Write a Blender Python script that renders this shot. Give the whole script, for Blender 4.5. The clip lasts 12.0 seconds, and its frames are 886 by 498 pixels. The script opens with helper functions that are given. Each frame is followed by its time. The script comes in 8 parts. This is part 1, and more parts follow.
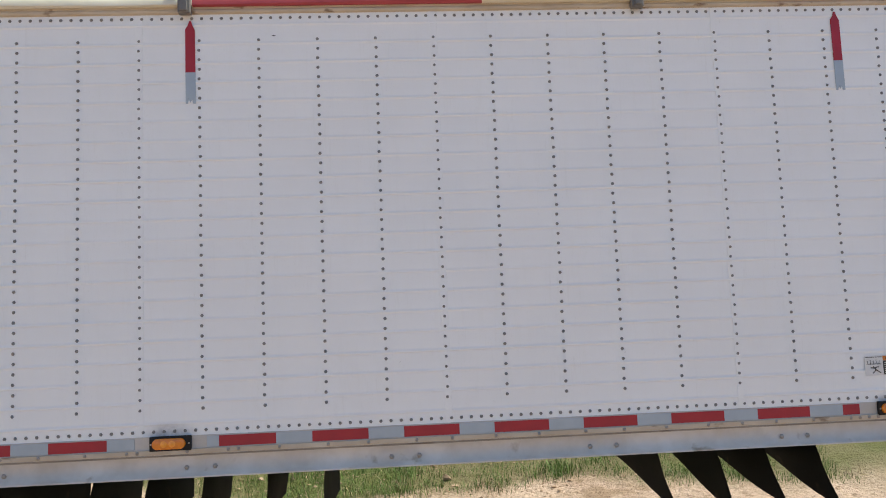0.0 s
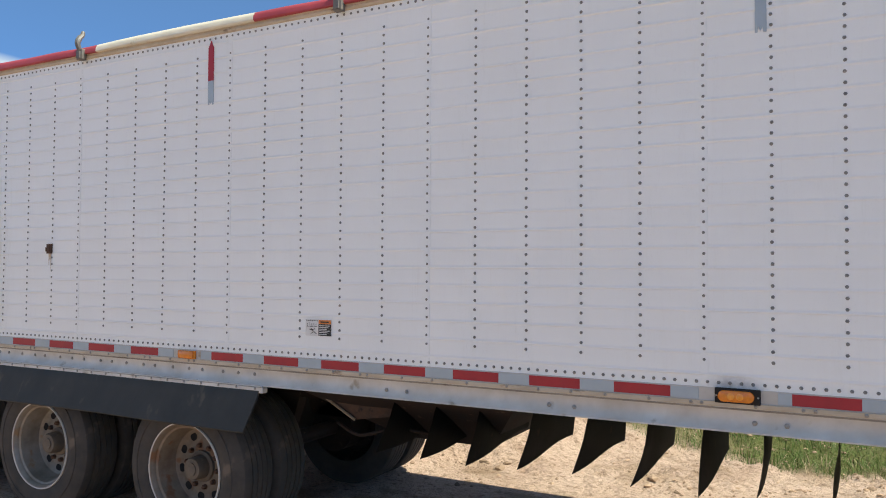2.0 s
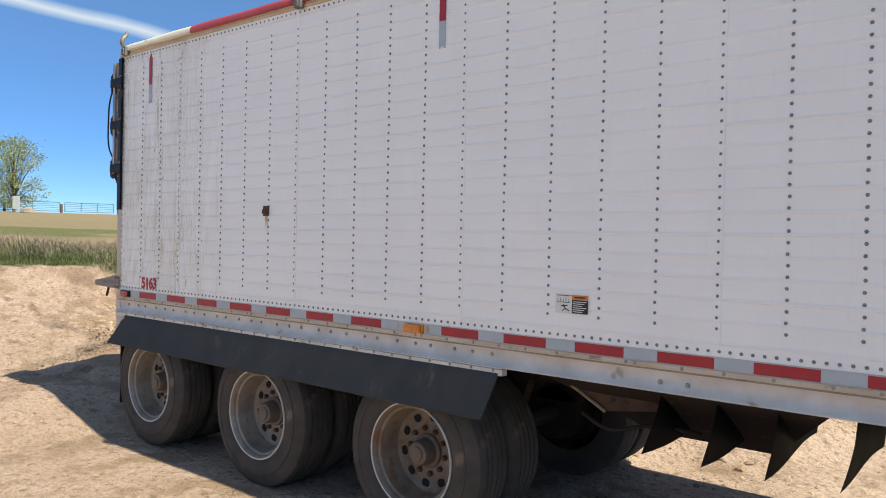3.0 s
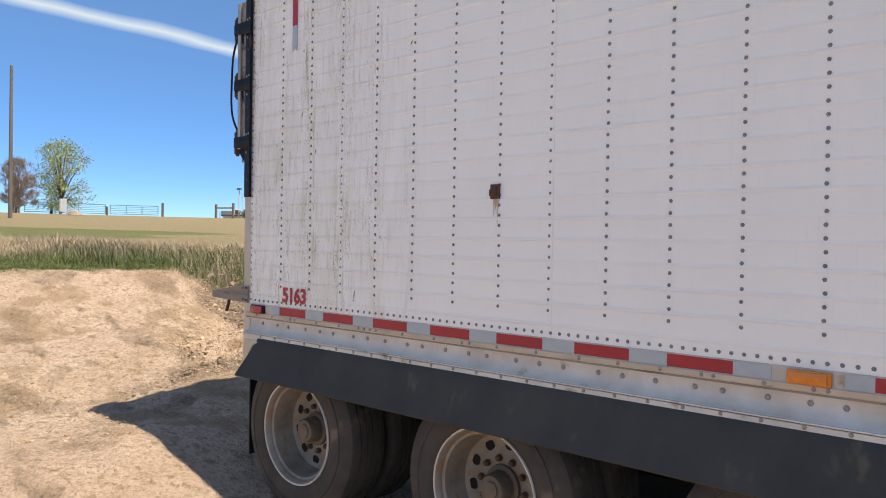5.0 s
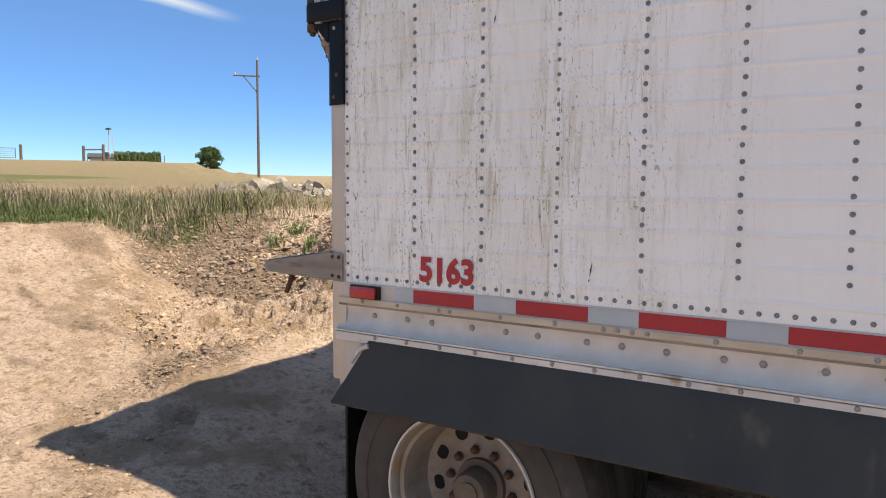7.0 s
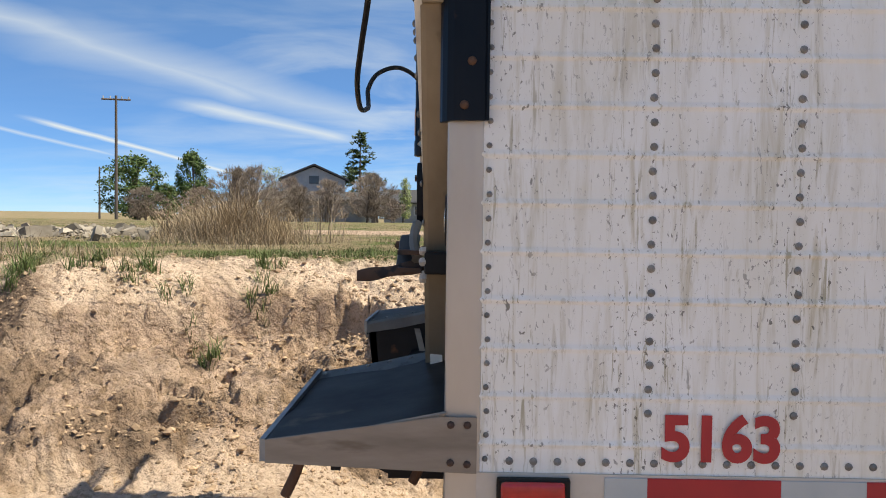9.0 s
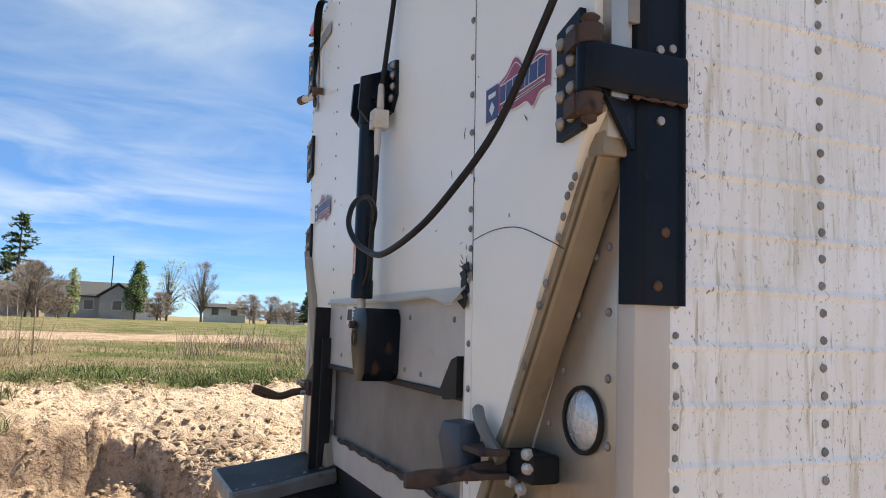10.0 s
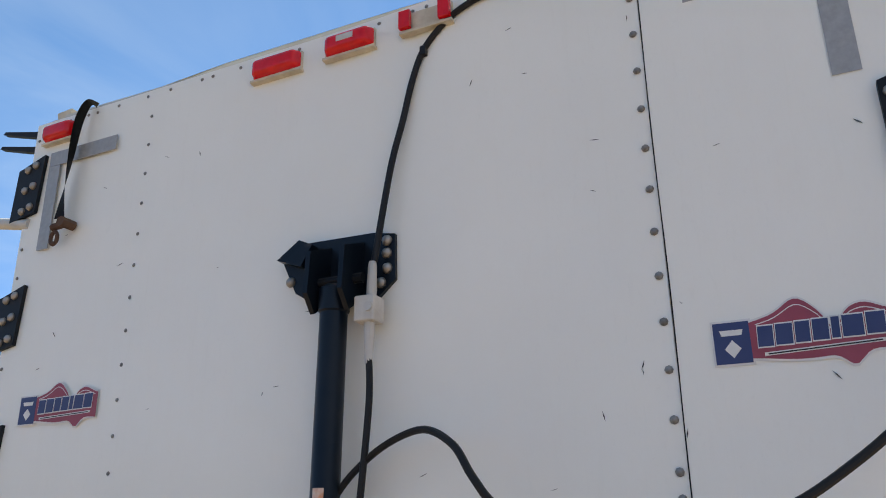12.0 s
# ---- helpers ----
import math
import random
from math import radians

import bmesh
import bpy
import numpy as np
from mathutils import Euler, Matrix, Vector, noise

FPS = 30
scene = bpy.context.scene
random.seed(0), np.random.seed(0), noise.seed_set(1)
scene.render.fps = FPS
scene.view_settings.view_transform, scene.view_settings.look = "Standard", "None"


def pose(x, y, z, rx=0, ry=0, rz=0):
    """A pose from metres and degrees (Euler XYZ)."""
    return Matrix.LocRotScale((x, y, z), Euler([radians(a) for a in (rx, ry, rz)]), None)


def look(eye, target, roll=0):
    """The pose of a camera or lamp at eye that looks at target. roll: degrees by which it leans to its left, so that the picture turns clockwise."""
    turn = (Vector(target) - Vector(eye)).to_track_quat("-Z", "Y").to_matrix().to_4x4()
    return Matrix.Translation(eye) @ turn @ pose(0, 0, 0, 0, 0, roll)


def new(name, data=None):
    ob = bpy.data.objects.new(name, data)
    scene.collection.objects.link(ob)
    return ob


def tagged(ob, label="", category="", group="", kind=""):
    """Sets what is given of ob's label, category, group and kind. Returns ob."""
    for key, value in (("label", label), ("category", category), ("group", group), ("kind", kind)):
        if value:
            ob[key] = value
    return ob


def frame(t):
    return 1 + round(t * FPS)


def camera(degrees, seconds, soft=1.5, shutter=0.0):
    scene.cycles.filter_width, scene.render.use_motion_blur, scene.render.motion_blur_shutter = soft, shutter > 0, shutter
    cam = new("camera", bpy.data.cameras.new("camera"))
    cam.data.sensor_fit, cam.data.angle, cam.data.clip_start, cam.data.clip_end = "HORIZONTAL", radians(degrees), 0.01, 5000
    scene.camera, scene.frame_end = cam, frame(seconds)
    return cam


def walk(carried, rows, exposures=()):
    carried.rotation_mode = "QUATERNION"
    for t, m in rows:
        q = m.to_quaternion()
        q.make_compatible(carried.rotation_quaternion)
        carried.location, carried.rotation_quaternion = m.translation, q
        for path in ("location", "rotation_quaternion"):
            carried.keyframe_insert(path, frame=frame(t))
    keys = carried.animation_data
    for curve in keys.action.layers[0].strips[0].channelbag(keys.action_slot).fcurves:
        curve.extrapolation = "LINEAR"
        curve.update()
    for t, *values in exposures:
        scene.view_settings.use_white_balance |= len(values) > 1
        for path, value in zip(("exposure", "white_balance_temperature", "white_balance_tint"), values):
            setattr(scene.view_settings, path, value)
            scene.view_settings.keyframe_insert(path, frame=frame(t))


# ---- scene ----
cam = camera(60.5, 12.0, soft=1.0)
PATH = [
    (0, (8.288, -3.894, 1.866), (8.417, -1.906, 2.05), -2.3),
    (0.5, (8.207, -3.879, 1.836), (8.051, -1.893, 2.008), -1.3),
    (1, (8.106, -3.909, 1.838), (7.694, -1.957, 1.979), -0.2),
    (1.5, (7.922, -3.896, 1.877), (7.224, -2.024, 1.965), 0.3),
    (2, (7.61, -3.822, 1.89), (6.676, -2.055, 1.949), 0.3),
    (2.5, (7.262, -3.648, 1.855), (6.162, -1.978, 1.876), 0.6),
    (3, (6.747, -3.538, 1.86), (5.474, -1.996, 1.837), 1.2),
    (4.8, (4.714, -3.114, 1.816), (3.368, -1.635, 1.814), 1.2),
    (5, (4.49, -3.024, 1.802), (3.149, -1.541, 1.779), 0.9),
    (5.5, (3.876, -2.827, 1.793), (2.531, -1.349, 1.729), 0.6),
    (6, (3.239, -2.732, 1.771), (1.942, -1.212, 1.685), -0.4),
    (6.5, (2.639, -2.567, 1.755), (1.459, -0.958, 1.613), 0.0),
    (7, (2.034, -2.442, 1.76), (0.945, -0.774, 1.588), 0.3),
    (8.8, (0.077, -1.71, 1.852), (-0.07, 0.282, 1.743), 0.6),
    (9, (-0.103, -1.593, 1.87), (-0.138, 0.406, 1.802), 0.7),
    (9.5, (-0.52, -1.314, 1.924), (-0.205, 0.66, 1.984), 1.7),
    (10, (-0.897, -1.043, 2.031), (-0.139, 0.795, 2.24), 2.0),
    (10.5, (-1.155, -0.716, 2.102), (-0.087, 0.928, 2.499), 1.8),
    (11, (-1.421, -0.394, 2.169), (-0.06, 0.953, 2.746), 2.0),
    (11.5, (-1.596, -0.059, 2.244), (-0.014, 0.947, 2.941), 1.4),
    (12, (-1.61, 0.325, 2.216), (0.098, 1.105, 2.903), -0.1),
]
walk(cam, [(t, look(eye, target, roll)) for t, eye, target, roll in PATH], [(0, 0.89, 7000, 1), (3, 0.95, 7100, 2), (7, 1.04, 7550, 6), (9, 0.90, 7550, 4), (10, 1.24, 7650, 4), (10.5, 1.30, 7700, 4), (11, 1.30, 7650, 4), (11.5, 1.20, 7450, 3), (12, 1.22, 7400, 2)])

# ---- light ----
SUN = Vector((0.640, 0.047, 1.0)).normalized()
world = bpy.data.worlds.new("world")
scene.world = world
world.use_nodes = True


def build_sky():
    nt = world.node_tree
    nd, lk = nt.nodes, nt.links
    nd.clear()
    out = nd.new("ShaderNodeOutputWorld")
    bg = nd.new("ShaderNodeBackground")
    sky = nd.new("ShaderNodeTexSky")
    sky.sky_type = "NISHITA"
    sky.sun_disc = False
    sky.sun_elevation = math.asin(SUN.z)
    sky.sun_rotation = math.atan2(SUN.x, SUN.y)
    sky.altitude = 900
    sky.air_density, sky.dust_density, sky.ozone_density = 0.62, 0.0, 1.6
    co = nd.new("ShaderNodeTexCoord")
    sep = nd.new("ShaderNodeSeparateXYZ")
    lk.new(co.outputs["Generated"], sep.inputs[0])

    def m(op, a, b=None, clamp=False):
        n = nd.new("ShaderNodeMath")
        n.operation, n.use_clamp = op, clamp
        for i, v in enumerate((a, b)):
            if v is None:
                continue
            if isinstance(v, (int, float)):
                n.inputs[i].default_value = v
            else:
                lk.new(v, n.inputs[i])
        return n.outputs[0]

    up = m("ADD", m("MAXIMUM", sep.outputs[2], 0.0), 0.12)
    u, v = m("DIVIDE", sep.outputs[0], up), m("DIVIDE", sep.outputs[1], up)
    com = nd.new("ShaderNodeCombineXYZ")
    lk.new(u, com.inputs[0]), lk.new(v, com.inputs[1])
    mp = nd.new("ShaderNodeMapping")
    mp.inputs["Rotation"].default_value = (0, 0, radians(28))
    mp.inputs["Scale"].default_value = (0.75, 1.15, 1)
    lk.new(com.outputs[0], mp.inputs[0])
    n1 = nd.new("ShaderNodeTexNoise")
    n1.inputs["Scale"].default_value, n1.inputs["Detail"].default_value = 1.7, 10
    n1.inputs["Roughness"].default_value, n1.inputs["Distortion"].default_value = 0.54, 0.5
    lk.new(mp.outputs[0], n1.inputs["Vector"])
    n2 = nd.new("ShaderNodeTexNoise")
    n2.inputs["Scale"].default_value, n2.inputs["Detail"].default_value = 0.45, 3
    lk.new(com.outputs[0], n2.inputs["Vector"])
    ramp = nd.new("ShaderNodeMapRange")
    ramp.inputs["From Min"].default_value, ramp.inputs["From Max"].default_value = 0.40, 0.80
    lk.new(n1.outputs["Fac"], ramp.inputs[0])
    big = nd.new("ShaderNodeMapRange")
    big.inputs["From Min"].default_value, big.inputs["From Max"].default_value = 0.40, 0.62
    lk.new(n2.outputs["Fac"], big.inputs[0])
    # thin cirrus all round, with one clear stretch
    side = nd.new("ShaderNodeMapRange")
    side.interpolation_type = "SMOOTHSTEP"
    side.inputs["From Min"].default_value, side.inputs["From Max"].default_value = 0.90, 0.60
    lk.new(m("ADD", m("ADD", m("MULTIPLY", sep.outputs[0], -0.80), m("MULTIPLY", sep.outputs[1], 0.46)), m("MULTIPLY", sep.outputs[2], 0.38)), side.inputs[0])
    side.inputs["To Min"].default_value = 0.0
    fac = m("MULTIPLY", m("MULTIPLY", ramp.outputs[0], m("ADD", m("MULTIPLY", big.outputs[0], 0.8), 0.35)), side.outputs[0])
    # thicker overhead to add light on shaded faces, thin towards the horizon
    high = nd.new("ShaderNodeMapRange")
    high.interpolation_type = "SMOOTHSTEP"
    high.inputs["From Min"].default_value, high.inputs["From Max"].default_value = 0.08, 0.62
    high.inputs["To Min"].default_value, high.inputs["To Max"].default_value = 0.80, 1.10
    lk.new(sep.outputs[2], high.inputs[0])
    # extra cirrus towards -x, added to light the shaded door; less towards +x
    thin = nd.new("ShaderNodeMapRange")
    thin.interpolation_type = "SMOOTHSTEP"
    thin.inputs["From Min"].default_value, thin.inputs["From Max"].default_value = -0.40, 0.30
    thin.inputs["To Min"].default_value, thin.inputs["To Max"].default_value = 1.35, 0.40
    lk.new(sep.outputs[0], thin.inputs[0])
    fac = m("MULTIPLY", m("MULTIPLY", m("MULTIPLY", fac, high.outputs[0]), thin.outputs[0]), 0.95, True)

    def streak(a, b, c, width, lo, hi, strength):
        """A thin contrail along a*u + b*v = c."""
        d = m("ABSOLUTE", m("SUBTRACT", m("ADD", m("ADD", m("MULTIPLY", u, a), m("MULTIPLY", v, b)), m("MULTIPLY", m("SUBTRACT", n1.outputs["Fac"], 0.5), width * 1.2)), c))
        core = m("SUBTRACT", 1.0, m("DIVIDE", d, width), True)
        along = m("SUBTRACT", m("MULTIPLY", v, a), m("MULTIPLY", u, b))
        ends = nd.new("ShaderNodeMapRange")
        ends.interpolation_type = "SMOOTHSTEP"
        ends.inputs["From Min"].default_value, ends.inputs["From Max"].default_value = lo, lo + 0.35
        lk.new(along, ends.inputs[0])
        ends2 = nd.new("ShaderNodeMapRange")
        ends2.interpolation_type = "SMOOTHSTEP"
        ends2.inputs["From Min"].default_value, ends2.inputs["From Max"].default_value = hi, hi - 0.35
        lk.new(along, ends2.inputs[0])
        return m("MULTIPLY", m("MULTIPLY", m("MULTIPLY", core, ends.outputs[0]), ends2.outputs[0]), strength)

    for s in STREAKS:
        fac = m("MAXIMUM", fac, streak(*s))
    low = nd.new("ShaderNodeMapRange")
    low.interpolation_type = "SMOOTHSTEP"
    low.inputs["From Min"].default_value, low.inputs["From Max"].default_value = 0.50, -0.02
    lk.new(sep.outputs[2], low.inputs[0])
    clear = nd.new("ShaderNodeMix")
    clear.data_type, clear.blend_type = "RGBA", "MULTIPLY"
    lk.new(low.outputs[0], clear.inputs["Factor"])
    lk.new(sky.outputs[0], clear.inputs["A"])
    clear.inputs["B"].default_value = (0.40, 0.50, 0.70, 1)
    mix = nd.new("ShaderNodeMix")
    mix.data_type = "RGBA"
    lk.new(fac, mix.inputs["Factor"])
    lk.new(clear.outputs["Result"], mix.inputs["A"])
    mix.inputs["B"].default_value = CLOUD
    hs = nd.new("ShaderNodeHueSaturation")
    hs.inputs["Saturation"].default_value = 1.12
    lk.new(mix.outputs["Result"], hs.inputs["Color"])
    lk.new(hs.outputs[0], bg.inputs["Color"])
    bg.inputs["Strength"].default_value = SKY_STRENGTH
    lk.new(bg.outputs[0], out.inputs[0])


SKY_STRENGTH = 0.120
CLOUD = (3.8, 4.1, 4.5, 1)
STREAKS = [(-0.994, 0.09, 2.47, 0.075, -1.9, -0.3, 0.75), (-0.957, 0.29, 3.07, 0.06, -4.9, -2.8, 0.9), (-0.958, 0.286, 3.335, 0.05, -4.0, -2.4, 0.5), (-0.80, 0.60, 3.13, 0.16, -3.3, -1.9, 0.7), (-0.886, 0.464, 2.45, 0.20, -2.9, -0.9, 0.50), (-0.80, 0.60, 2.72, 0.34, -3.2, -1.0, 0.42)]
build_sky()
sun = new("sun", bpy.data.lights.new("sun", "SUN"))
sun.data.energy, sun.data.angle, sun.data.color = 3.65, radians(0.53), (1.0, 0.95, 0.87)
sun.matrix_world = look(SUN * 50, (0, 0, 0))

# ---- materials ----


def mat(name, c1, c2=None, scale=3.0, rough=0.6, metal=0.0, bump=0.0, bump_scale=None, c3=None, spots=0.0, spot_scale=20.0,
        stretch=(1, 1, 1), detail=6, rough_var=0.15, dist=0.002, coat=0.0, spec=0.5, object_random=0.0, island_random=0.0):
    """A surface with two scales of colour change, spots of a third colour, uneven gloss and fine relief."""
    ma = bpy.data.materials.new(name)
    ma.use_nodes = True
    nt = ma.node_tree
    nd, lk = nt.nodes, nt.links
    bs = nd["Principled BSDF"]
    co = nd.new("ShaderNodeTexCoord")
    mp = nd.new("ShaderNodeMapping")
    mp.inputs["Scale"].default_value = stretch
    lk.new(co.outputs["Object"], mp.inputs[0])
    n1 = nd.new("ShaderNodeTexNoise")
    n1.inputs["Scale"].default_value, n1.inputs["Detail"].default_value, n1.inputs["Roughness"].default_value = scale, detail, 0.6
    lk.new(mp.outputs[0], n1.inputs["Vector"])
    r1 = nd.new("ShaderNodeMapRange")
    r1.inputs["From Min"].default_value, r1.inputs["From Max"].default_value = 0.32, 0.68
    lk.new(n1.outputs["Fac"], r1.inputs[0])
    mix = nd.new("ShaderNodeMix")
    mix.data_type = "RGBA"
    lk.new(r1.outputs[0], mix.inputs["Factor"])
    mix.inputs["A"].default_value = (*c1, 1)
    mix.inputs["B"].default_value = (*(c2 or [c * 0.8 for c in c1]), 1)
    col = mix.outputs["Result"]
    if c3:
        n2 = nd.new("ShaderNodeTexNoise")
        n2.inputs["Scale"].default_value, n2.inputs["Detail"].default_value = spot_scale, 5
        lk.new(mp.outputs[0], n2.inputs["Vector"])
        r2 = nd.new("ShaderNodeMapRange")
        r2.inputs["From Min"].default_value, r2.inputs["From Max"].default_value = 0.70 - spots * 0.4, 0.76 - spots * 0.3
        lk.new(n2.outputs["Fac"], r2.inputs[0])
        mx = nd.new("ShaderNodeMix")
        mx.data_type = "RGBA"
        lk.new(r2.outputs[0], mx.inputs["Factor"])
        lk.new(col, mx.inputs["A"])
        mx.inputs["B"].default_value = (*c3, 1)
        col = mx.outputs["Result"]
    if object_random or island_random:
        if object_random:
            src = nd.new("ShaderNodeObjectInfo").outputs["Random"]
        else:
            src = nd.new("ShaderNodeNewGeometry").outputs["Random Per Island"]
        a = object_random or island_random
        rr = nd.new("ShaderNodeMapRange")
        rr.inputs["To Min"].default_value, rr.inputs["To Max"].default_value = 1 - a, 1 + a
        lk.new(src, rr.inputs[0])
        hv = nd.new("ShaderNodeHueSaturation")
        lk.new(rr.outputs[0], hv.inputs["Value"])
        lk.new(col, hv.inputs["Color"])
        col = hv.outputs[0]
    lk.new(col, bs.inputs["Base Color"])
    rg = nd.new("ShaderNodeMapRange")
    rg.inputs["To Min"].default_value, rg.inputs["To Max"].default_value = max(0.03, rough - rough_var), min(1, rough + rough_var)
    lk.new(n1.outputs["Fac"], rg.inputs[0])
    lk.new(rg.outputs[0], bs.inputs["Roughness"])
    bs.inputs["Metallic"].default_value = metal
    bs.inputs["Specular IOR Level"].default_value = spec
    bs.inputs["Coat Weight"].default_value = coat
    if bump:
        nb = nd.new("ShaderNodeTexNoise")
        nb.inputs["Scale"].default_value, nb.inputs["Detail"].default_value = bump_scale or scale * 6, 6
        lk.new(mp.outputs[0], nb.inputs["Vector"])
        bp = nd.new("ShaderNodeBump")
        bp.inputs["Strength"].default_value, bp.inputs["Distance"].default_value = bump, dist
        lk.new(nb.outputs["Fac"], bp.inputs["Height"])
        lk.new(bp.outputs[0], bs.inputs["Normal"])
    return ma


def grimy_white(name, base=(0.86, 0.86, 0.86), reach=None, dirt=(0.34, 0.31, 0.19), amount=1.0, rough=0.32, soot=()):
    """White painted sheet: faint clouding, run-down streaks and specks of dirt; reach: grime fades out along x over these two places."""
    ma = mat(name, base, tuple(c * 0.95 for c in base), scale=1.4, rough=rough, bump=0.05, bump_scale=9, dist=0.004, rough_var=0.1)
    nt = ma.node_tree
    nd, lk = nt.nodes, nt.links
    bs = nd["Principled BSDF"]
    col = bs.inputs["Base Color"].links[0].from_socket
    co = nd.new("ShaderNodeTexCoord")

    def noise_of(sc, det, stretch, lo, hi, slant=0.0):
        mp = nd.new("ShaderNodeMapping")
        mp.inputs["Scale"].default_value = stretch
        mp.inputs["Rotation"].default_value = (0, radians(slant), 0)
        lk.new(co.outputs["Object"], mp.inputs[0])
        n = nd.new("ShaderNodeTexNoise")
        n.inputs["Scale"].default_value, n.inputs["Detail"].default_value, n.inputs["Roughness"].default_value = sc, det, 0.65
        n.inputs["Distortion"].default_value = 0.5 if slant else 0.0
        lk.new(mp.outputs[0], n.inputs["Vector"])
        r = nd.new("ShaderNodeMapRange")
        r.inputs["From Min"].default_value, r.inputs["From Max"].default_value = lo, hi
        lk.new(n.outputs["Fac"], r.inputs[0])
        return r.outputs[0]

    def mul(a, b):
        n = nd.new("ShaderNodeMath")
        n.operation, n.use_clamp = "MULTIPLY", True
        for i, v in enumerate((a, b)):
            if isinstance(v, (int, float)):
                n.inputs[i].default_value = v
            else:
                lk.new(v, n.inputs[i])
        return n.outputs[0]

    def mul_free(a, b):
        n = nd.new("ShaderNodeMath")
        n.operation, n.inputs[1].default_value = "MULTIPLY", b
        lk.new(a, n.inputs[0])
        return n.outputs[0]

    def over(col, fac, c):
        mx = nd.new("ShaderNodeMix")
        mx.data_type = "RGBA"
        lk.new(fac, mx.inputs["Factor"])
        lk.new(col, mx.inputs["A"])
        mx.inputs["B"].default_value = (*c, 1)
        return mx.outputs["Result"]

    clouds = noise_of(2.4, 5, (1, 1, 0.6), 0.35, 0.57)
    if reach:
        # dirt hangs about the rivet columns
        sx = nd.new("ShaderNodeSeparateXYZ")
        lk.new(co.outputs["Object"], sx.inputs[0])
        wv = nd.new("ShaderNodeMath")
        wv.operation = "COSINE"
        lk.new(mul_free(sx.outputs[0], 2 * math.pi / 0.3048), wv.inputs[0])
        cl = nd.new("ShaderNodeMapRange")
        cl.inputs["From Min"].default_value, cl.inputs["From Max"].default_value = -1.0, 0.8
        cl.inputs["To Min"].default_value, cl.inputs["To Max"].default_value = 0.50, 1.20
        lk.new(wv.outputs[0], cl.inputs[0])
        clouds = mul(clouds, cl.outputs[0])
    veil = noise_of(3.4, 5, (1.6, 1.6, 0.35), 0.40, 0.72, 5)
    smear = noise_of(7, 6, (4.2, 4.2, 0.42), 0.50, 0.66, 9)
    thread = noise_of(15, 7, (4.4, 4.4, 0.30), 0.585, 0.64, 13)
    hair = noise_of(5, 4, (4.0, 4.0, 0.55), 0.0, 1.0, -16)
    specks = noise_of(88, 6, (1.3, 1.3, 0.7), 0.605, 0.63, -20)
    blots = noise_of(21, 4, (1.2, 1.2, 0.6), 0.675, 0.70, -20)
    line = nd.new("ShaderNodeMath")
    line.operation, line.inputs[1].default_value, line.inputs[2].default_value = "COMPARE", 0.60, 0.007
    lk.new(hair, line.inputs[0])
    fade = None
    if reach:
        sp = nd.new("ShaderNodeSeparateXYZ")
        lk.new(co.outputs["Object"], sp.inputs[0])
        fd = nd.new("ShaderNodeMapRange")
        fd.interpolation_type = "SMOOTHSTEP"
        fd.inputs["From Min"].default_value, fd.inputs["From Max"].default_value = reach[1], reach[0]
        fd.inputs["To Min"].default_value = 0.05
        lk.new(sp.outputs[0], fd.inputs[0])
        fade = fd.outputs[0]
    k = lambda s, a: mul(mul(s, a * amount), fade) if fade else mul(s, a * amount)
    col = over(col, k(veil, 0.38), (0.62, 0.585, 0.44))
    col = over(col, k(mul(smear, clouds), 0.80), (0.49, 0.45, 0.31))
    col = over(col, k(mul(thread, clouds), 0.78), dirt)
    col = over(col, k(mul(line.outputs[0], clouds), 0.30), (0.20, 0.19, 0.15))
    col = over(col, k(mul(specks, clouds), 0.85), (0.06, 0.06, 0.045))
    col = over(col, k(mul(blots, clouds), 0.80), (0.05, 0.05, 0.035))
    for cx, cz, rx, rz in soot:
        sx = nd.new("ShaderNodeMapping")
        sx.vector_type = "POINT"
        sx.inputs["Location"].default_value = (-cx / rx, 0, -cz / rz)
        sx.inputs["Scale"].default_value = (1 / rx, 0, 1 / rz)
        lk.new(co.outputs["Object"], sx.inputs[0])
        ln = nd.new("ShaderNodeVectorMath")
        ln.operation = "LENGTH"
        lk.new(sx.outputs[0], ln.inputs[0])
        rr = nd.new("ShaderNodeMapRange")
        rr.interpolation_type = "SMOOTHSTEP"
        rr.inputs["From Min"].default_value, rr.inputs["From Max"].default_value = 1.0, 0.15
        lk.new(ln.outputs["Value"], rr.inputs[0])
        col = over(col, mul(mul(rr.outputs[0], noise_of(14, 4, (1, 1, 1), 0.25, 0.7)), 0.75), (0.17, 0.18, 0.20))
    lk.new(col, bs.inputs["Base Color"])
    return ma


M = {}
M["white"] = grimy_white("white_paint", base=(0.88, 0.895, 0.88), reach=(0.9, 1.75), soot=((7.15, 1.352, 0.17, 0.075), (10.88, 1.352, 0.15, 0.06)))
M["door_white"] = grimy_white("door_paint", base=(0.88, 0.88, 0.82), amount=0.02, rough=0.34)
M["alu"] = mat("aluminium", (0.66, 0.645, 0.61), (0.50, 0.475, 0.43), 7, 0.62, 0.25, 0.15, 60, stretch=(0.6, 1, 0.5), c3=(0.36, 0.315, 0.25), spots=0.16, spot_scale=11)
M["alu_dull"] = mat("dull_aluminium", (0.60, 0.58, 0.545), (0.49, 0.46, 0.41), 5, 0.6, 0.3, 0.1, 50, c3=(0.36, 0.30, 0.23), spots=0.15, spot_scale=8)
M["post_alu"] = mat("weathered_post_alu", (0.56, 0.54, 0.50), (0.45, 0.42, 0.38), 3, 0.5, 0.4, 0.1, 50, c3=(0.28, 0.235, 0.18), spots=0.12, spot_scale=6, stretch=(1, 1, 0.4))
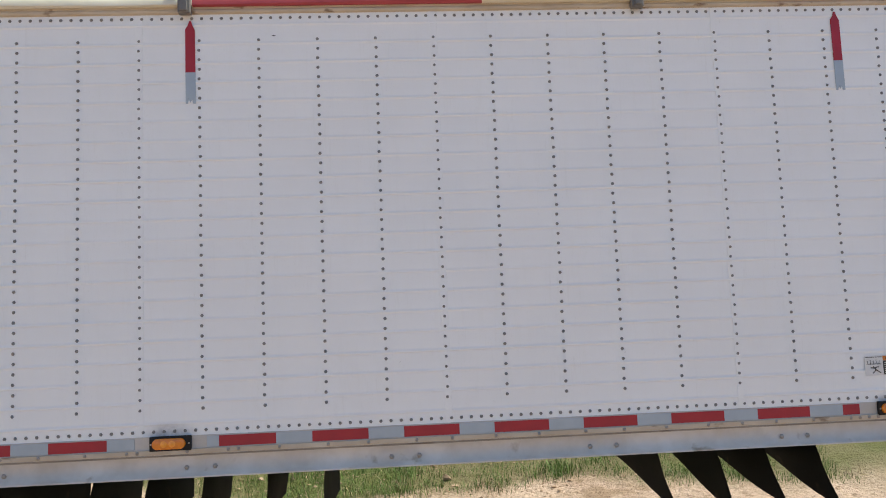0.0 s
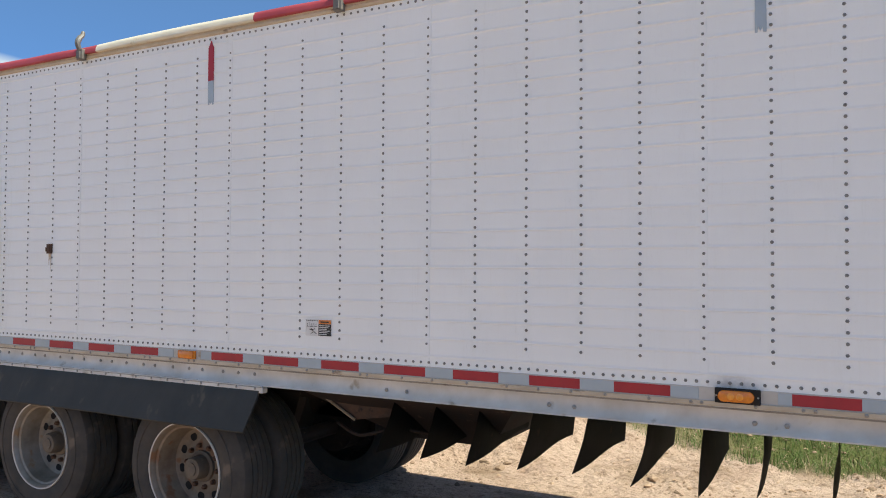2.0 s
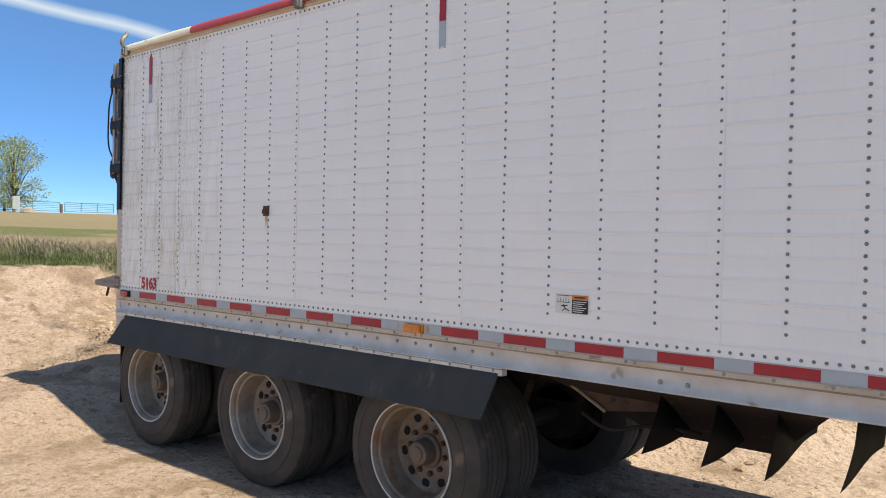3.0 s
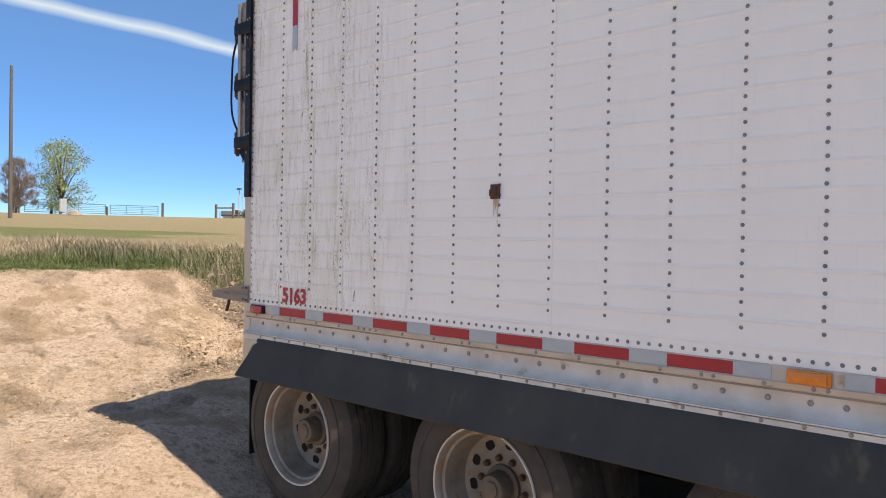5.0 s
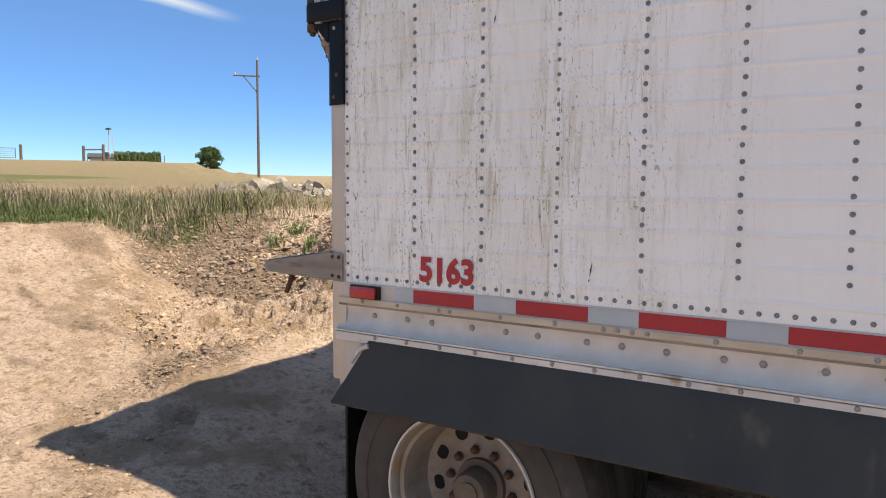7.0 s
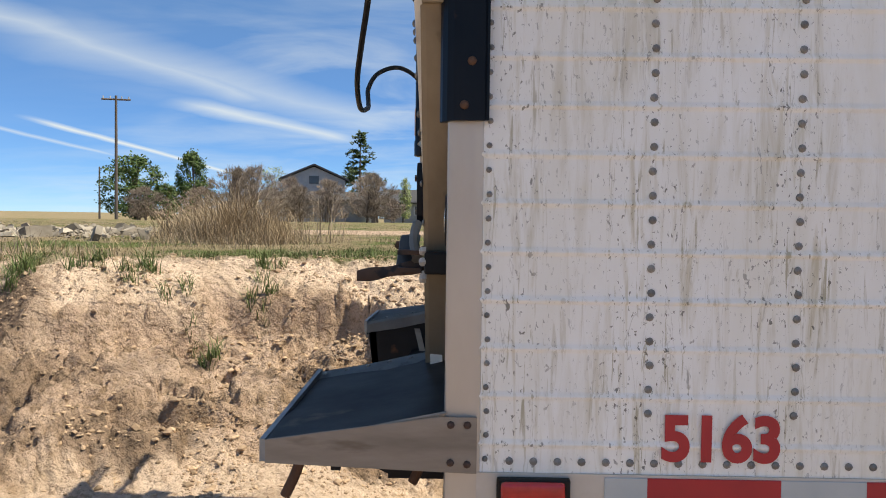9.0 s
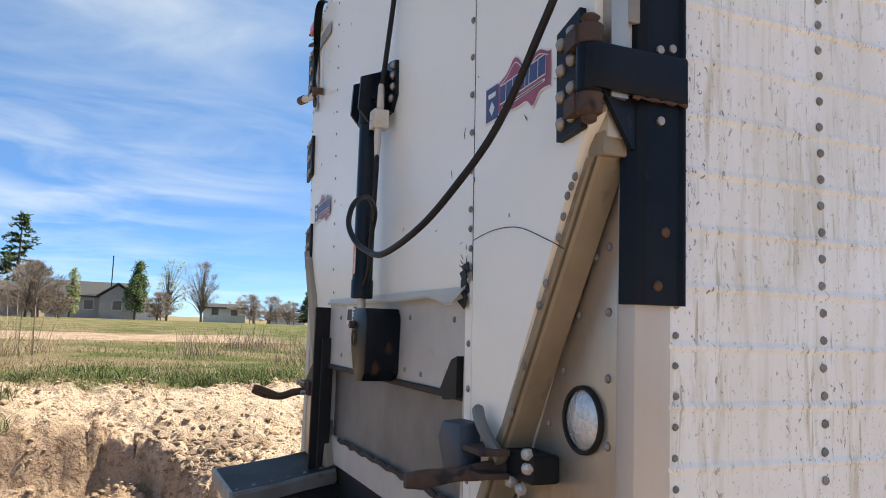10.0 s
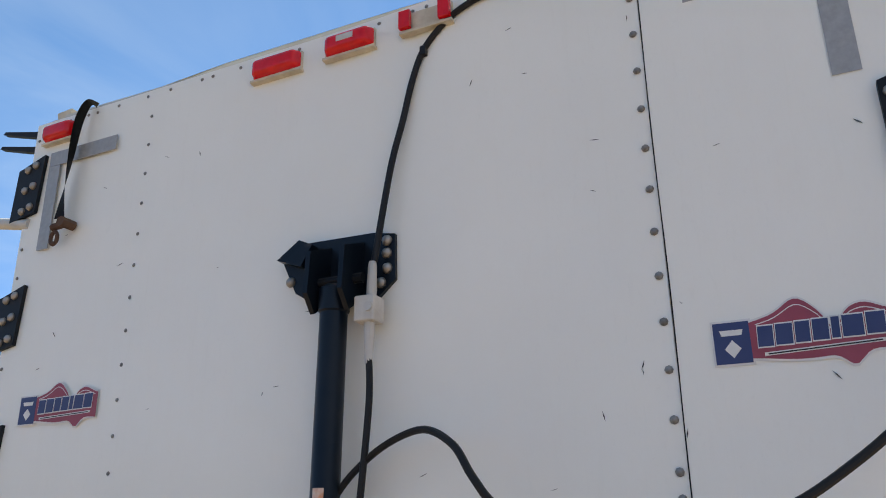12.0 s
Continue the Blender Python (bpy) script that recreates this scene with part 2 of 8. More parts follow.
M["ledge"] = mat("bright_ledge", (0.70, 0.685, 0.65), (0.55, 0.525, 0.48), 7, 0.55, 0.2, 0.1, 50, stretch=(0.5, 1, 0.6), c3=(0.33, 0.28, 0.21), spots=0.17, spot_scale=13)
M["lip"] = mat("dusty_lip", (0.62, 0.54, 0.42), (0.47, 0.385, 0.275), 8, 0.75, 0.1, 0.2, 40, stretch=(0.5, 1, 1), c3=(0.26, 0.185, 0.12), spots=0.17, spot_scale=15)
M["rivet"] = mat("rivet_metal", (0.30, 0.29, 0.272), (0.16, 0.155, 0.145), 90, 0.5, 0.3, object_random=0.2)
M["bolt"] = mat("bolt_zinc", (0.45, 0.43, 0.40), (0.33, 0.30, 0.26), 30, 0.5, 0.6, 0.2, 90)
M["red_tape"] = mat("red_tape", (0.41, 0.018, 0.030), (0.33, 0.016, 0.026), 8, 0.38, 0, 0.05, 120, c3=(0.28, 0.05, 0.04), spots=0.06)
M["grey_tape"] = mat("grey_tape", (0.43, 0.49, 0.53), (0.38, 0.44, 0.48), 8, 0.4, 0.15, 0.1, 150)
M["tarp_red"] = mat("red_tarp", (0.42, 0.06, 0.075), (0.34, 0.045, 0.06), 3, 0.55, 0, 0.35, 14, dist=0.01)
M["tarp_white"] = mat("cream_tarp", (0.74, 0.70, 0.58), (0.66, 0.61, 0.48), 3, 0.6, 0, 0.3, 14, dist=0.01, c3=(0.45, 0.38, 0.26), spots=0.1, spot_scale=6)
M["amber"] = mat("amber_lens", (0.80, 0.24, 0.01), (0.62, 0.17, 0.01), 30, 0.2, 0, 0.4, 160, coat=0.6)
M["amber_bright"] = mat("amber_reflector", (0.92, 0.36, 0.03), (0.80, 0.27, 0.02), 60, 0.2, 0, 0.4, 160, coat=0.6)
M["red_lens"] = mat("red_lens", (0.74, 0.006, 0.012), (0.60, 0.004, 0.009), 30, 0.2, 0, 0.2, 120, coat=0.35, spec=0.3)
M["ram_black"] = mat("ram_black_paint", (0.004, 0.0075, 0.013), (0.010, 0.014, 0.020), 6, 0.36, 0.0, 0.12, 40, c3=(0.05, 0.04, 0.035), spots=0.06, spot_scale=9, spec=0.25)
M["rear_lens"] = mat("deep_red_lens", (0.52, 0.012, 0.018), (0.36, 0.008, 0.013), 30, 0.22, 0, 0.2, 120, coat=0.5)
M["black_rubber"] = mat("black_rubber", (0.011, 0.0105, 0.010), (0.020, 0.018, 0.016), 4, 0.6, 0, 0.3, 30, c3=(0.05, 0.038, 0.027), spots=0.1, spot_scale=8, spec=0.25)
M["fender"] = mat("fender_plastic", (0.046, 0.047, 0.045), (0.068, 0.067, 0.062), 3.5, 0.7, 0, 0.25, 25, c3=(0.105, 0.095, 0.075), spots=0.14, spot_scale=7, stretch=(1, 1, 0.4), spec=0.18)
M["tyre"] = mat("tyre_rubber", (0.036, 0.033, 0.030), (0.08, 0.067, 0.054), 5, 0.85, 0, 0.4, 40, c3=(0.15, 0.115, 0.085), spots=0.12, spot_scale=4)
M["rim"] = mat("rim_paint", (0.31, 0.28, 0.24), (0.18, 0.15, 0.115), 6, 0.5, 0.25, 0.2, 40, c3=(0.26, 0.17, 0.10), spots=0.2, spot_scale=9)
M["rim_rust"] = mat("dusty_rim", (0.25, 0.205, 0.155), (0.14, 0.10, 0.07), 6, 0.6, 0.15, 0.3, 40, c3=(0.20, 0.10, 0.05), spots=0.3, spot_scale=9)
M["hub_grease"] = mat("greasy_hub", (0.17, 0.138, 0.105), (0.10, 0.078, 0.058), 9, 0.6, 0.2, 0.3, 40, c3=(0.17, 0.125, 0.085), spots=0.15, spot_scale=14)
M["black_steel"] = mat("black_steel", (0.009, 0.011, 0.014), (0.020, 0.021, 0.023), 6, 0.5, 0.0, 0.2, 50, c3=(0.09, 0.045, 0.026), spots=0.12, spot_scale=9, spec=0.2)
M["black_paint"] = mat("gloss_black_paint", (0.004, 0.0075, 0.013), (0.011, 0.014, 0.019), 6, 0.33, 0.0, 0.2, 40, c3=(0.085, 0.046, 0.028), spots=0.17, spot_scale=10, spec=0.14, stretch=(1, 1, 0.5))
M["block_blue"] = mat("blue_black_steel", (0.030, 0.042, 0.058), (0.055, 0.068, 0.085), 9, 0.5, 0.3, 0.3, 50, c3=(0.12, 0.075, 0.05), spots=0.12, spot_scale=14)
M["bolt_pale"] = mat("pale_zinc", (0.62, 0.60, 0.57), (0.46, 0.43, 0.39), 40, 0.5, 0.4, 0.2, 90)
M["rim_plate"] = mat("pale_rim_plate", (0.30, 0.32, 0.33), (0.20, 0.21, 0.215), 8, 0.5, 0.3, 0.2, 50, c3=(0.10, 0.095, 0.09), spots=0.2, spot_scale=11)
M["rust"] = mat("rusty_steel", (0.085, 0.042, 0.026), (0.14, 0.08, 0.05), 12, 0.8, 0.2, 0.5, 60, c3=(0.05, 0.03, 0.02), spots=0.2, spot_scale=25)
M["rust_dark"] = mat("dark_rusty_steel", (0.045, 0.030, 0.025), (0.095, 0.055, 0.038), 14, 0.75, 0.1, 0.5, 70, c3=(0.015, 0.014, 0.016), spots=0.25, spot_scale=22)
# near-black: the shade under the body is put into this steel's colour
M["under_shade"] = mat("shade_dark_steel", (0.018, 0.013, 0.011), (0.038, 0.022, 0.016), 4, 0.8, 0.2, 0.3, 30, c3=(0.09, 0.06, 0.04), spots=0.15)
M["step_alu"] = mat("scuffed_step", (0.33, 0.295, 0.255), (0.20, 0.172, 0.142), 7, 0.55, 0.25, 0.25, 40, c3=(0.12, 0.088, 0.064), spots=0.30, spot_scale=9, stretch=(0.35, 1, 1.6))
M["deck"] = mat("dark_deck", (0.050, 0.054, 0.058), (0.022, 0.024, 0.027), 4, 0.5, 0.15, 0.2, 40, c3=(0.16, 0.14, 0.11), spots=0.12, spot_scale=6)
M["hose"] = mat("rubber_hose", (0.011, 0.011, 0.012), (0.018, 0.0175, 0.017), 12, 0.5, 0, 0.2, 90, spec=0.25)
M["door_cream"] = mat("yellowed_paint", (0.70, 0.64, 0.50), (0.60, 0.53, 0.40), 5, 0.5, 0, 0.2, 30, c3=(0.35, 0.26, 0.15), spots=0.15, spot_scale=8)
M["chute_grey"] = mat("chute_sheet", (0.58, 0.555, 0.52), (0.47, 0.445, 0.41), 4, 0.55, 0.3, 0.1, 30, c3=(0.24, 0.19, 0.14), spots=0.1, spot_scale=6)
# darker copy of the chute grey: the recess's shade is in its colour
M["chute_shade"] = mat("chute_sheet_shaded", (0.24, 0.225, 0.21), (0.17, 0.155, 0.14), 4, 0.6, 0.3, 0.1, 30, c3=(0.18, 0.13, 0.09), spots=0.15, spot_scale=5)
M["label_orange"] = mat("orange_label", (0.62, 0.20, 0.04), (0.70, 0.62, 0.55), 45, 0.5)
M["block_white"] = mat("block_plastic", (0.62, 0.60, 0.55), (0.50, 0.47, 0.42), 30, 0.5)
M["alu_panel"] = mat("brushed_panel", (0.50, 0.46, 0.40), (0.34, 0.30, 0.25), 5, 0.36, 0.7, 0.5, 5, dist=0.012, c3=(0.30, 0.24, 0.17), spots=0.12, spot_scale=6, stretch=(1, 1, 0.4))
M["tan_alu"] = mat("tan_dusty_channel", (0.36, 0.305, 0.225), (0.25, 0.205, 0.145), 6, 0.65, 0.3, 0.2, 40, c3=(0.12, 0.085, 0.05), spots=0.24, spot_scale=9, stretch=(1, 1, 0.35))
M["clear_lens"] = mat("lamp_lens", (0.70, 0.72, 0.72), (0.50, 0.53, 0.54), 70, 0.15, 0.5, 0.9, 130, dist=0.004, coat=0.8)
M["lamp_cream"] = mat("lamp_base", (0.66, 0.60, 0.47), (0.50, 0.43, 0.32), 25, 0.5)
M["silver_tape"] = mat("silver_tape", (0.40, 0.40, 0.39), (0.33, 0.33, 0.32), 60, 0.45, 0.2, 0.3, 160)
M["stop_grey"] = mat("weathered_casting", (0.24, 0.23, 0.21), (0.15, 0.14, 0.13), 8, 0.6, 0.4, 0.3, 50)
M["dark_hole"] = mat("dark_hole", (0.006, 0.006, 0.006), None, 5, 0.9)

# ---- mesh helpers ----


def part(name, bm, material, parent=None, label="", smooth=False, kind=""):
    me = bpy.data.meshes.new(name)
    bmesh.ops.recalc_face_normals(bm, faces=bm.faces)
    bm.to_mesh(me)
    bm.free()
    for ma in material if isinstance(material, (list, tuple)) else [material]:
        me.materials.append(ma)
    if smooth:
        for p in me.polygons:
            p.use_smooth = True
        me.set_sharp_from_angle(angle=radians(35))
    ob = new(name, me)
    if parent is not None:
        ob.parent = parent
    return tagged(ob, label, kind=kind)


def empty(name, label, category, group="", at=(0, 0, 0)):
    ob = new(name)
    ob.empty_display_size = 0.2
    ob.location = at
    return tagged(ob, label, category, group)


def add_box(bm, x0, x1, y0, y1, z0, z1, bevel=0.0):
    n0 = len(bm.verts)
    vs = [bm.verts.new(p) for p in ((x0, y0, z0), (x1, y0, z0), (x1, y1, z0), (x0, y1, z0), (x0, y0, z1), (x1, y0, z1), (x1, y1, z1), (x0, y1, z1))]
    fs = [bm.faces.new([vs[i] for i in f]) for f in ((0, 3, 2, 1), (4, 5, 6, 7), (0, 1, 5, 4), (1, 2, 6, 5), (2, 3, 7, 6), (3, 0, 4, 7))]
    if bevel:
        es = list({e for f in fs for e in f.edges})
        bmesh.ops.bevel(bm, geom=es, offset=bevel, segments=2, profile=0.5, affect="EDGES")
    return n0


def box(x0, x1, y0, y1, z0, z1, bevel=0.0):
    bm = bmesh.new()
    add_box(bm, x0, x1, y0, y1, z0, z1, bevel)
    return bm


def add_prism(bm, pts, vec):
    """A flat outline, pushed along vec."""
    a = [bm.verts.new(p) for p in pts]
    b = [bm.verts.new(Vector(p) + Vector(vec)) for p in pts]
    bm.faces.new(a)
    bm.faces.new(b[::-1])
    n = len(a)
    for i in range(n):
        bm.faces.new((a[i], a[(i + 1) % n], b[(i + 1) % n], b[i]))
    return bm


def prism(pts, vec):
    return add_prism(bmesh.new(), pts, vec)


def add_tube(bm, pts, r, seg=10, cap=True):
    """A round bar through the points; r: one radius or one for each point."""
    pts = [Vector(p) for p in pts]
    rs = r if isinstance(r, (list, tuple)) else [r] * len(pts)
    rings, side = [], None
    for i, p in enumerate(pts):
        d = (pts[min(i + 1, len(pts) - 1)] - pts[max(i - 1, 0)]).normalized()
        if side is None:
            side = d.orthogonal().normalized()
        side = (side - d * side.dot(d)).normalized()
        up = d.cross(side)
        rings.append([bm.verts.new(p + (side * math.cos(a) + up * math.sin(a)) * rs[i]) for a in [2 * math.pi * k / seg for k in range(seg)]])
    for a, b in zip(rings, rings[1:]):
        for k in range(seg):
            bm.faces.new((a[k], a[(k + 1) % seg], b[(k + 1) % seg], b[k]))
    if cap:
        bm.faces.new(rings[0][::-1])
        bm.faces.new(rings[-1])
    return bm


def tube(pts, r, seg=10):
    return add_tube(bmesh.new(), pts, r, seg)


def curve_through(pts, n=8):
    """Points along a smooth curve through pts."""
    P = [Vector(p) for p in pts]
    out = []
    for i in range(len(P) - 1):
        p0, p1, p2, p3 = P[max(i - 1, 0)], P[i], P[i + 1], P[min(i + 2, len(P) - 1)]
        for k in range(n):
            t = k / n
            out.append(0.5 * (2 * p1 + (p2 - p0) * t + (2 * p0 - 5 * p1 + 4 * p2 - p3) * t * t + (3 * p1 - p0 - 3 * p2 + p3) * t ** 3))
    return out + [P[-1]]


def add_lathe(bm, profile, seg=40, axis="y", centre=(0, 0, 0), cap=True):
    """A turned shape: profile of (distance along the axis, radius)."""
    c = Vector(centre)
    rings = []
    for d, r in profile:
        ring = []
        for k in range(seg):
            a = 2 * math.pi * k / seg
            p = {"y": (r * math.cos(a), d, r * math.sin(a)), "x": (d, r * math.cos(a), r * math.sin(a)), "z": (r * math.cos(a), r * math.sin(a), d)}[axis]
            ring.append(bm.verts.new(c + Vector(p)))
        rings.append(ring)
    for a, b in zip(rings, rings[1:]):
        for k in range(seg):
            bm.faces.new((a[k], a[(k + 1) % seg], b[(k + 1) % seg], b[k]))
    if cap and profile[0][1] > 1e-5:
        bm.faces.new(rings[0])
    if cap and profile[-1][1] > 1e-5:
        bm.faces.new(rings[-1][::-1])
    return bm


def lathe(profile, seg=40, axis="y", centre=(0, 0, 0), cap=True):
    return add_lathe(bmesh.new(), profile, seg, axis, centre, cap)


def rivet_mesh(name, r, h, axis, material, seg=8):
    """A low domed head that faces -y or -x."""
    bm = lathe([(0.0, r), (-h * 0.55, r * 0.82), (-h, r * 0.35)], seg, axis)
    me = bpy.data.meshes.new(name)
    bmesh.ops.recalc_face_normals(bm, faces=bm.faces)
    bm.to_mesh(me)
    bm.free()
    me.materials.append(material)
    for p in me.polygons:
        p.use_smooth = True
    return me


def stuff_rivets(name, places, r, h, axis, material, parent, seg=6):
    verts, faces = [], []
    for (x, y, z) in places:
        b = len(verts)
        for d, q in ((0.0, r), (-h * 0.55, r * 0.82), (-h, r * 0.35)):
            for k in range(seg):
                a = 2 * math.pi * k / seg
                verts.append((x + q * math.cos(a), y + d, z + q * math.sin(a)) if axis == "y" else (x + d, y + q * math.cos(a), z + q * math.sin(a)))
        for s in (0, seg):
            for k in range(seg):
                f = (b + s + k, b + s + (k + 1) % seg, b + s + seg + (k + 1) % seg, b + s + seg + k)
                faces.append(f if axis == "y" else f)
        faces.append(tuple(b + 2 * seg + k for k in range(seg)))
    me = bpy.data.meshes.new(name)
    me.from_pydata(verts, [], faces)
    me.materials.append(material)
    ob = new(name, me)
    ob.parent = parent
    return tagged(ob, kind="stuff")

# ---- ground ----


def sstep(a, b, x):
    t = min(1.0, max(0.0, (x - a) / (b - a)))
    return t * t * (3 - 2 * t)


def lerp(a, b, t):
    return a + (b - a) * t


def fbm(x, y, s, octaves=3, seed=0.0):
    v, a = 0.0, 1.0
    for _ in range(octaves):
        v += a * noise.noise((x * s + seed, y * s - seed, seed * 0.7))
        s, a = s * 2.1, a * 0.5
    return v


CX, CY = 0.0, -1.5
STRIP = (-2.52, 1.22, -0.17, 0.98)      # centre and run of the churned strip
RAMP = ((0, 0), (2.9, 0.0), (3.8, 0.09), (4.8, 0.21), (6.0, 0.50), (7.3, 0.88), (10, 1.02), (20, 1.20), (30, 1.45), (45, 1.90), (100, 3.90), (4000, 11.7))
PIT = ((0, 0), (4.2, 0.0), (4.72, 0.06), (4.80, 0.17), (5.05, 0.27), (5.6, 0.45), (6.1, 0.60), (6.6, 0.72), (4000, 0.72))
CREST = ((0, 0.60), (5.0, 0.66), (6.05, 0.83), (6.35, 1.00), (6.6, 1.10), (8, 1.12), (14, 1.20), (80, 1.46), (4000, 1.46))
HEAP = ((0, 0), (5.2, 0.08), (5.6, 0.15), (5.75, 0.24), (6.2, 0.46), (6.7, 0.72), (7.2, 0.95), (8.5, 1.02), (14, 1.12), (40, 1.36), (80, 1.50), (4000, 1.50))


def along(profile, r):
    """Height at r on a line of (distance, height)."""
    for (a, u), (b, v) in zip(profile, profile[1:]):
        if r < b:
            return u + (v - u) * (r - a) / (b - a)
    return profile[-1][1]


def polar(x, y):
    dx, dy = x - CX, y - CY
    return math.hypot(dx, dy), math.degrees(math.atan2(-dx, dy))


def wander(x, y):
    return 0.22 * fbm(x, y, 0.55, 3, 3.1)


def ledge_at(x, y, az):
    """Where the broken edge of the cut runs: round the pit, then towards the trailer."""
    return 6.03 - 0.95 * sstep(8.5, 3.0, az + 1.5 * fbm(x, y, 1.6, 2, 14.0)) + 0.16 * fbm(x, y, 1.7, 3, 15.0)


def ground_height(x, y):
    r, az = polar(x, y)
    floor = lerp((0.26 + 0.14 * sstep(2.4, 4.2, r)) * sstep(0.3, -1.2, x), 0.40, sstep(4.5, 5.2, r)) if az > -60 else 0.0
    # slope behind the trailer, up to the track with the gates
    ramp = along(RAMP, r + 0.35 * fbm(x, y, 0.4, 2, 8.0) * sstep(3, 6, r))
    q = r + wander(x, y) + 0.022 * max(0.0, az - 15)
    led = ledge_at(x, y, az)
    over = sstep(led - 0.035, led + 0.045, q)
    b = lerp(along(PIT, q), along(CREST, q), over)
    qh = r + wander(x, y) - 0.085 * max(0.0, az - 40)
    heap = along(HEAP, qh)
    b = lerp(b, heap, sstep(30, 37, az))
    # flat sand and then weeds on the far side
    c = 0.09 * max(0.0, y - 5.8 + 0.35 * (x - 4)) if y > 0 else 0.0
    c = min(c, 1.25)
    k = sstep(45, 54, az + 3 * fbm(x, y, 0.3, 2, 8.0)) if az > 0 else 0.0
    if az > 110 or az < -100:
        k = 0.0
    side = sstep(-24, -46, az)
    h = lerp(lerp(b, ramp, k), c, side)
    if abs(az) > 100:
        h = 0.02 * max(0.0, r - 12)
    elif abs(az) > 78:
        h = lerp(h, 0.02 * max(0.0, r - 12), sstep(78, 100, abs(az)))
    h += floor * (1 - side)
    # hills at the skyline
    h += 20 * sstep(600, 2200, r) * (0.75 + 0.25 * fbm(x, y, 0.0009, 2, 5.0)) * (0.5 + 0.5 * sstep(-10, 30, az))
    # rough dirt
    pad = 0.25 if -0.6 < x < 13 and -3.0 < y < 2.9 else 1.0
    near = 0.7 if r < 14 else 0.4
    h += pad * near * (0.030 * fbm(x, y, 0.9, 3, 1.0) + 0.014 * fbm(x, y, 4.5, 3, 2.0))
    if 4.2 < q < 8.0 and k < 0.95 and az > -20:
        top = sstep(0.0, 0.25, q - led)
        rough = sstep(4.3, 4.9, q) * (1 - k) * sstep(8.0, 7.0, q) * sstep(-20, -8, az) * (1 - 0.50 * top)
        h += rough * (0.045 * fbm(x, y, 2.0, 3, 4.0) + 0.036 * abs(fbm(x, y, 5.2, 4, 6.0)) + 0.026 * fbm(x, y, 14.0, 3, 9.0))
        # broken clods with cracks between them
        d1 = noise.voronoi((x * 6.4 + 0.5 * fbm(x, y, 4.0, 2, 61.0), y * 6.4, 0.0))[0]
        d2 = noise.voronoi((x * 17.0 + 0.4 * fbm(x, y, 9.0, 2, 62.0), y * 17.0, 4.0))[0]
        patch = sstep(-0.02, 0.22, fbm(x, y, 1.0, 3, 71.0))
        h += rough * patch * (0.045 * sstep(0.0, 0.16, d1[1] - d1[0]) + 0.022 * sstep(0.0, 0.2, d2[1] - d2[0]) - 0.05)
        h += rough * 0.008 * (1 - d2[0])
        s1 = fbm(x, y, 1.5, 4, 90.0)
        s2 = fbm(x, y, 3.6, 4, 95.0)
        # little scarps with crumbled lips, and dark cracks where clods broke away
        h += rough * (1 - top) * (0.085 * sstep(-0.02, 0.015, s1) + 0.045 * sstep(0.05, 0.08, s2) - 0.06)
        h += rough * top * 0.06 * sstep(0.10, 0.13, s2)
        h -= rough * 0.055 * max(0.0, 1 - abs(s1 + 0.03) / 0.035) * sstep(0.0, 0.3, s2 + 0.2)
        foot = 4.95 + 0.035 * max(0.0, az - 20) + 0.10 * fbm(x, y, 1.6, 4, 36.0) - q
        lip = sstep(10, 14, az) * sstep(35, 31, az) * max(0.15, 0.75 + fbm(x, y, 2.2, 2, 37.0))
        h += lip * (0.045 * math.exp(-((foot + 0.075) / 0.06) ** 2) - 0.085 * math.exp(-(foot / 0.032) ** 2))
        # hollow under the broken edge
        e = q - led
        h -= 0.16 * math.exp(-((e + 0.09) / 0.07) ** 2) * sstep(30, 24, az) * sstep(-12, 0, az) * max(0.0, 0.5 + 1.2 * fbm(x, y, 2.6, 2, 33.0))
    elif 2.0 < x < 13 and 2.6 < y < 9.0:
        d1 = noise.voronoi((x * 2.6 + 0.4 * fbm(x, y, 2.0, 2, 63.0), y * 2.6, 0.0))[0]
        d2 = noise.voronoi((x * 7.0, y * 7.0, 4.0))[0]
        h += sstep(2.6, 3.4, y) * (0.05 * sstep(0.0, 0.25, d1[1] - d1[0]) * sstep(-0.1, 0.2, fbm(x, y, 0.6, 2, 64.0)) + 0.03 * (1 - d2[0]) - 0.03)
    # churned strip across the slope
    py = y - STRIP[1]
    px = x - STRIP[0] - STRIP[2] * py + 0.08 * fbm(x, y, 2.0, 2, 31.0)
    pk = math.exp(-(px * px / 0.035 + py * py / 0.55))
    if pk > 0.02:
        h += 0.05 * pk * (0.4 + 1.3 * fbm(x, y, 7.0, 3, 33.0))
    # soft drifts and old tracks across the slope
    if 36 < az < 110 and r < 9:
        u, v = 0.35 * x - 0.94 * y, 0.94 * x + 0.35 * y
        f = sstep(36, 46, az) * sstep(9, 7.4, r)
        h += f * (0.020 * noise.noise((u * 3.4, v * 0.7, 2.0)) + 0.012 * abs(noise.noise((u * 8.0, v * 1.8, 6.0))) + 0.012 * fbm(x, y, 4.0, 3, 18.0))
        d1 = noise.voronoi((x * 11 + 0.6 * fbm(x, y, 6.0, 2, 66.0), y * 11, 1.0))[0]
        rut = sstep(0.02, 0.30, fbm(0.7 * x, 1.6 * y, 1.4, 3, 67.0))
        h += f * rut * (0.020 * sstep(0.0, 0.3, d1[1] - d1[0]) - 0.007)
        h += f * 0.018 * sstep(0.0, 0.06, noise.noise((u * 2.2, v * 0.4, 9.0)))
    # wheel ruts beside the trailer
    if -14 < x < 4 and -6 < y < 4:
        h -= 0.02 * math.exp(-((y + 2.2 - 0.12 * x) ** 2) / 0.05) * (0.5 + noise.noise((x * 3, y, 1)))
    return h


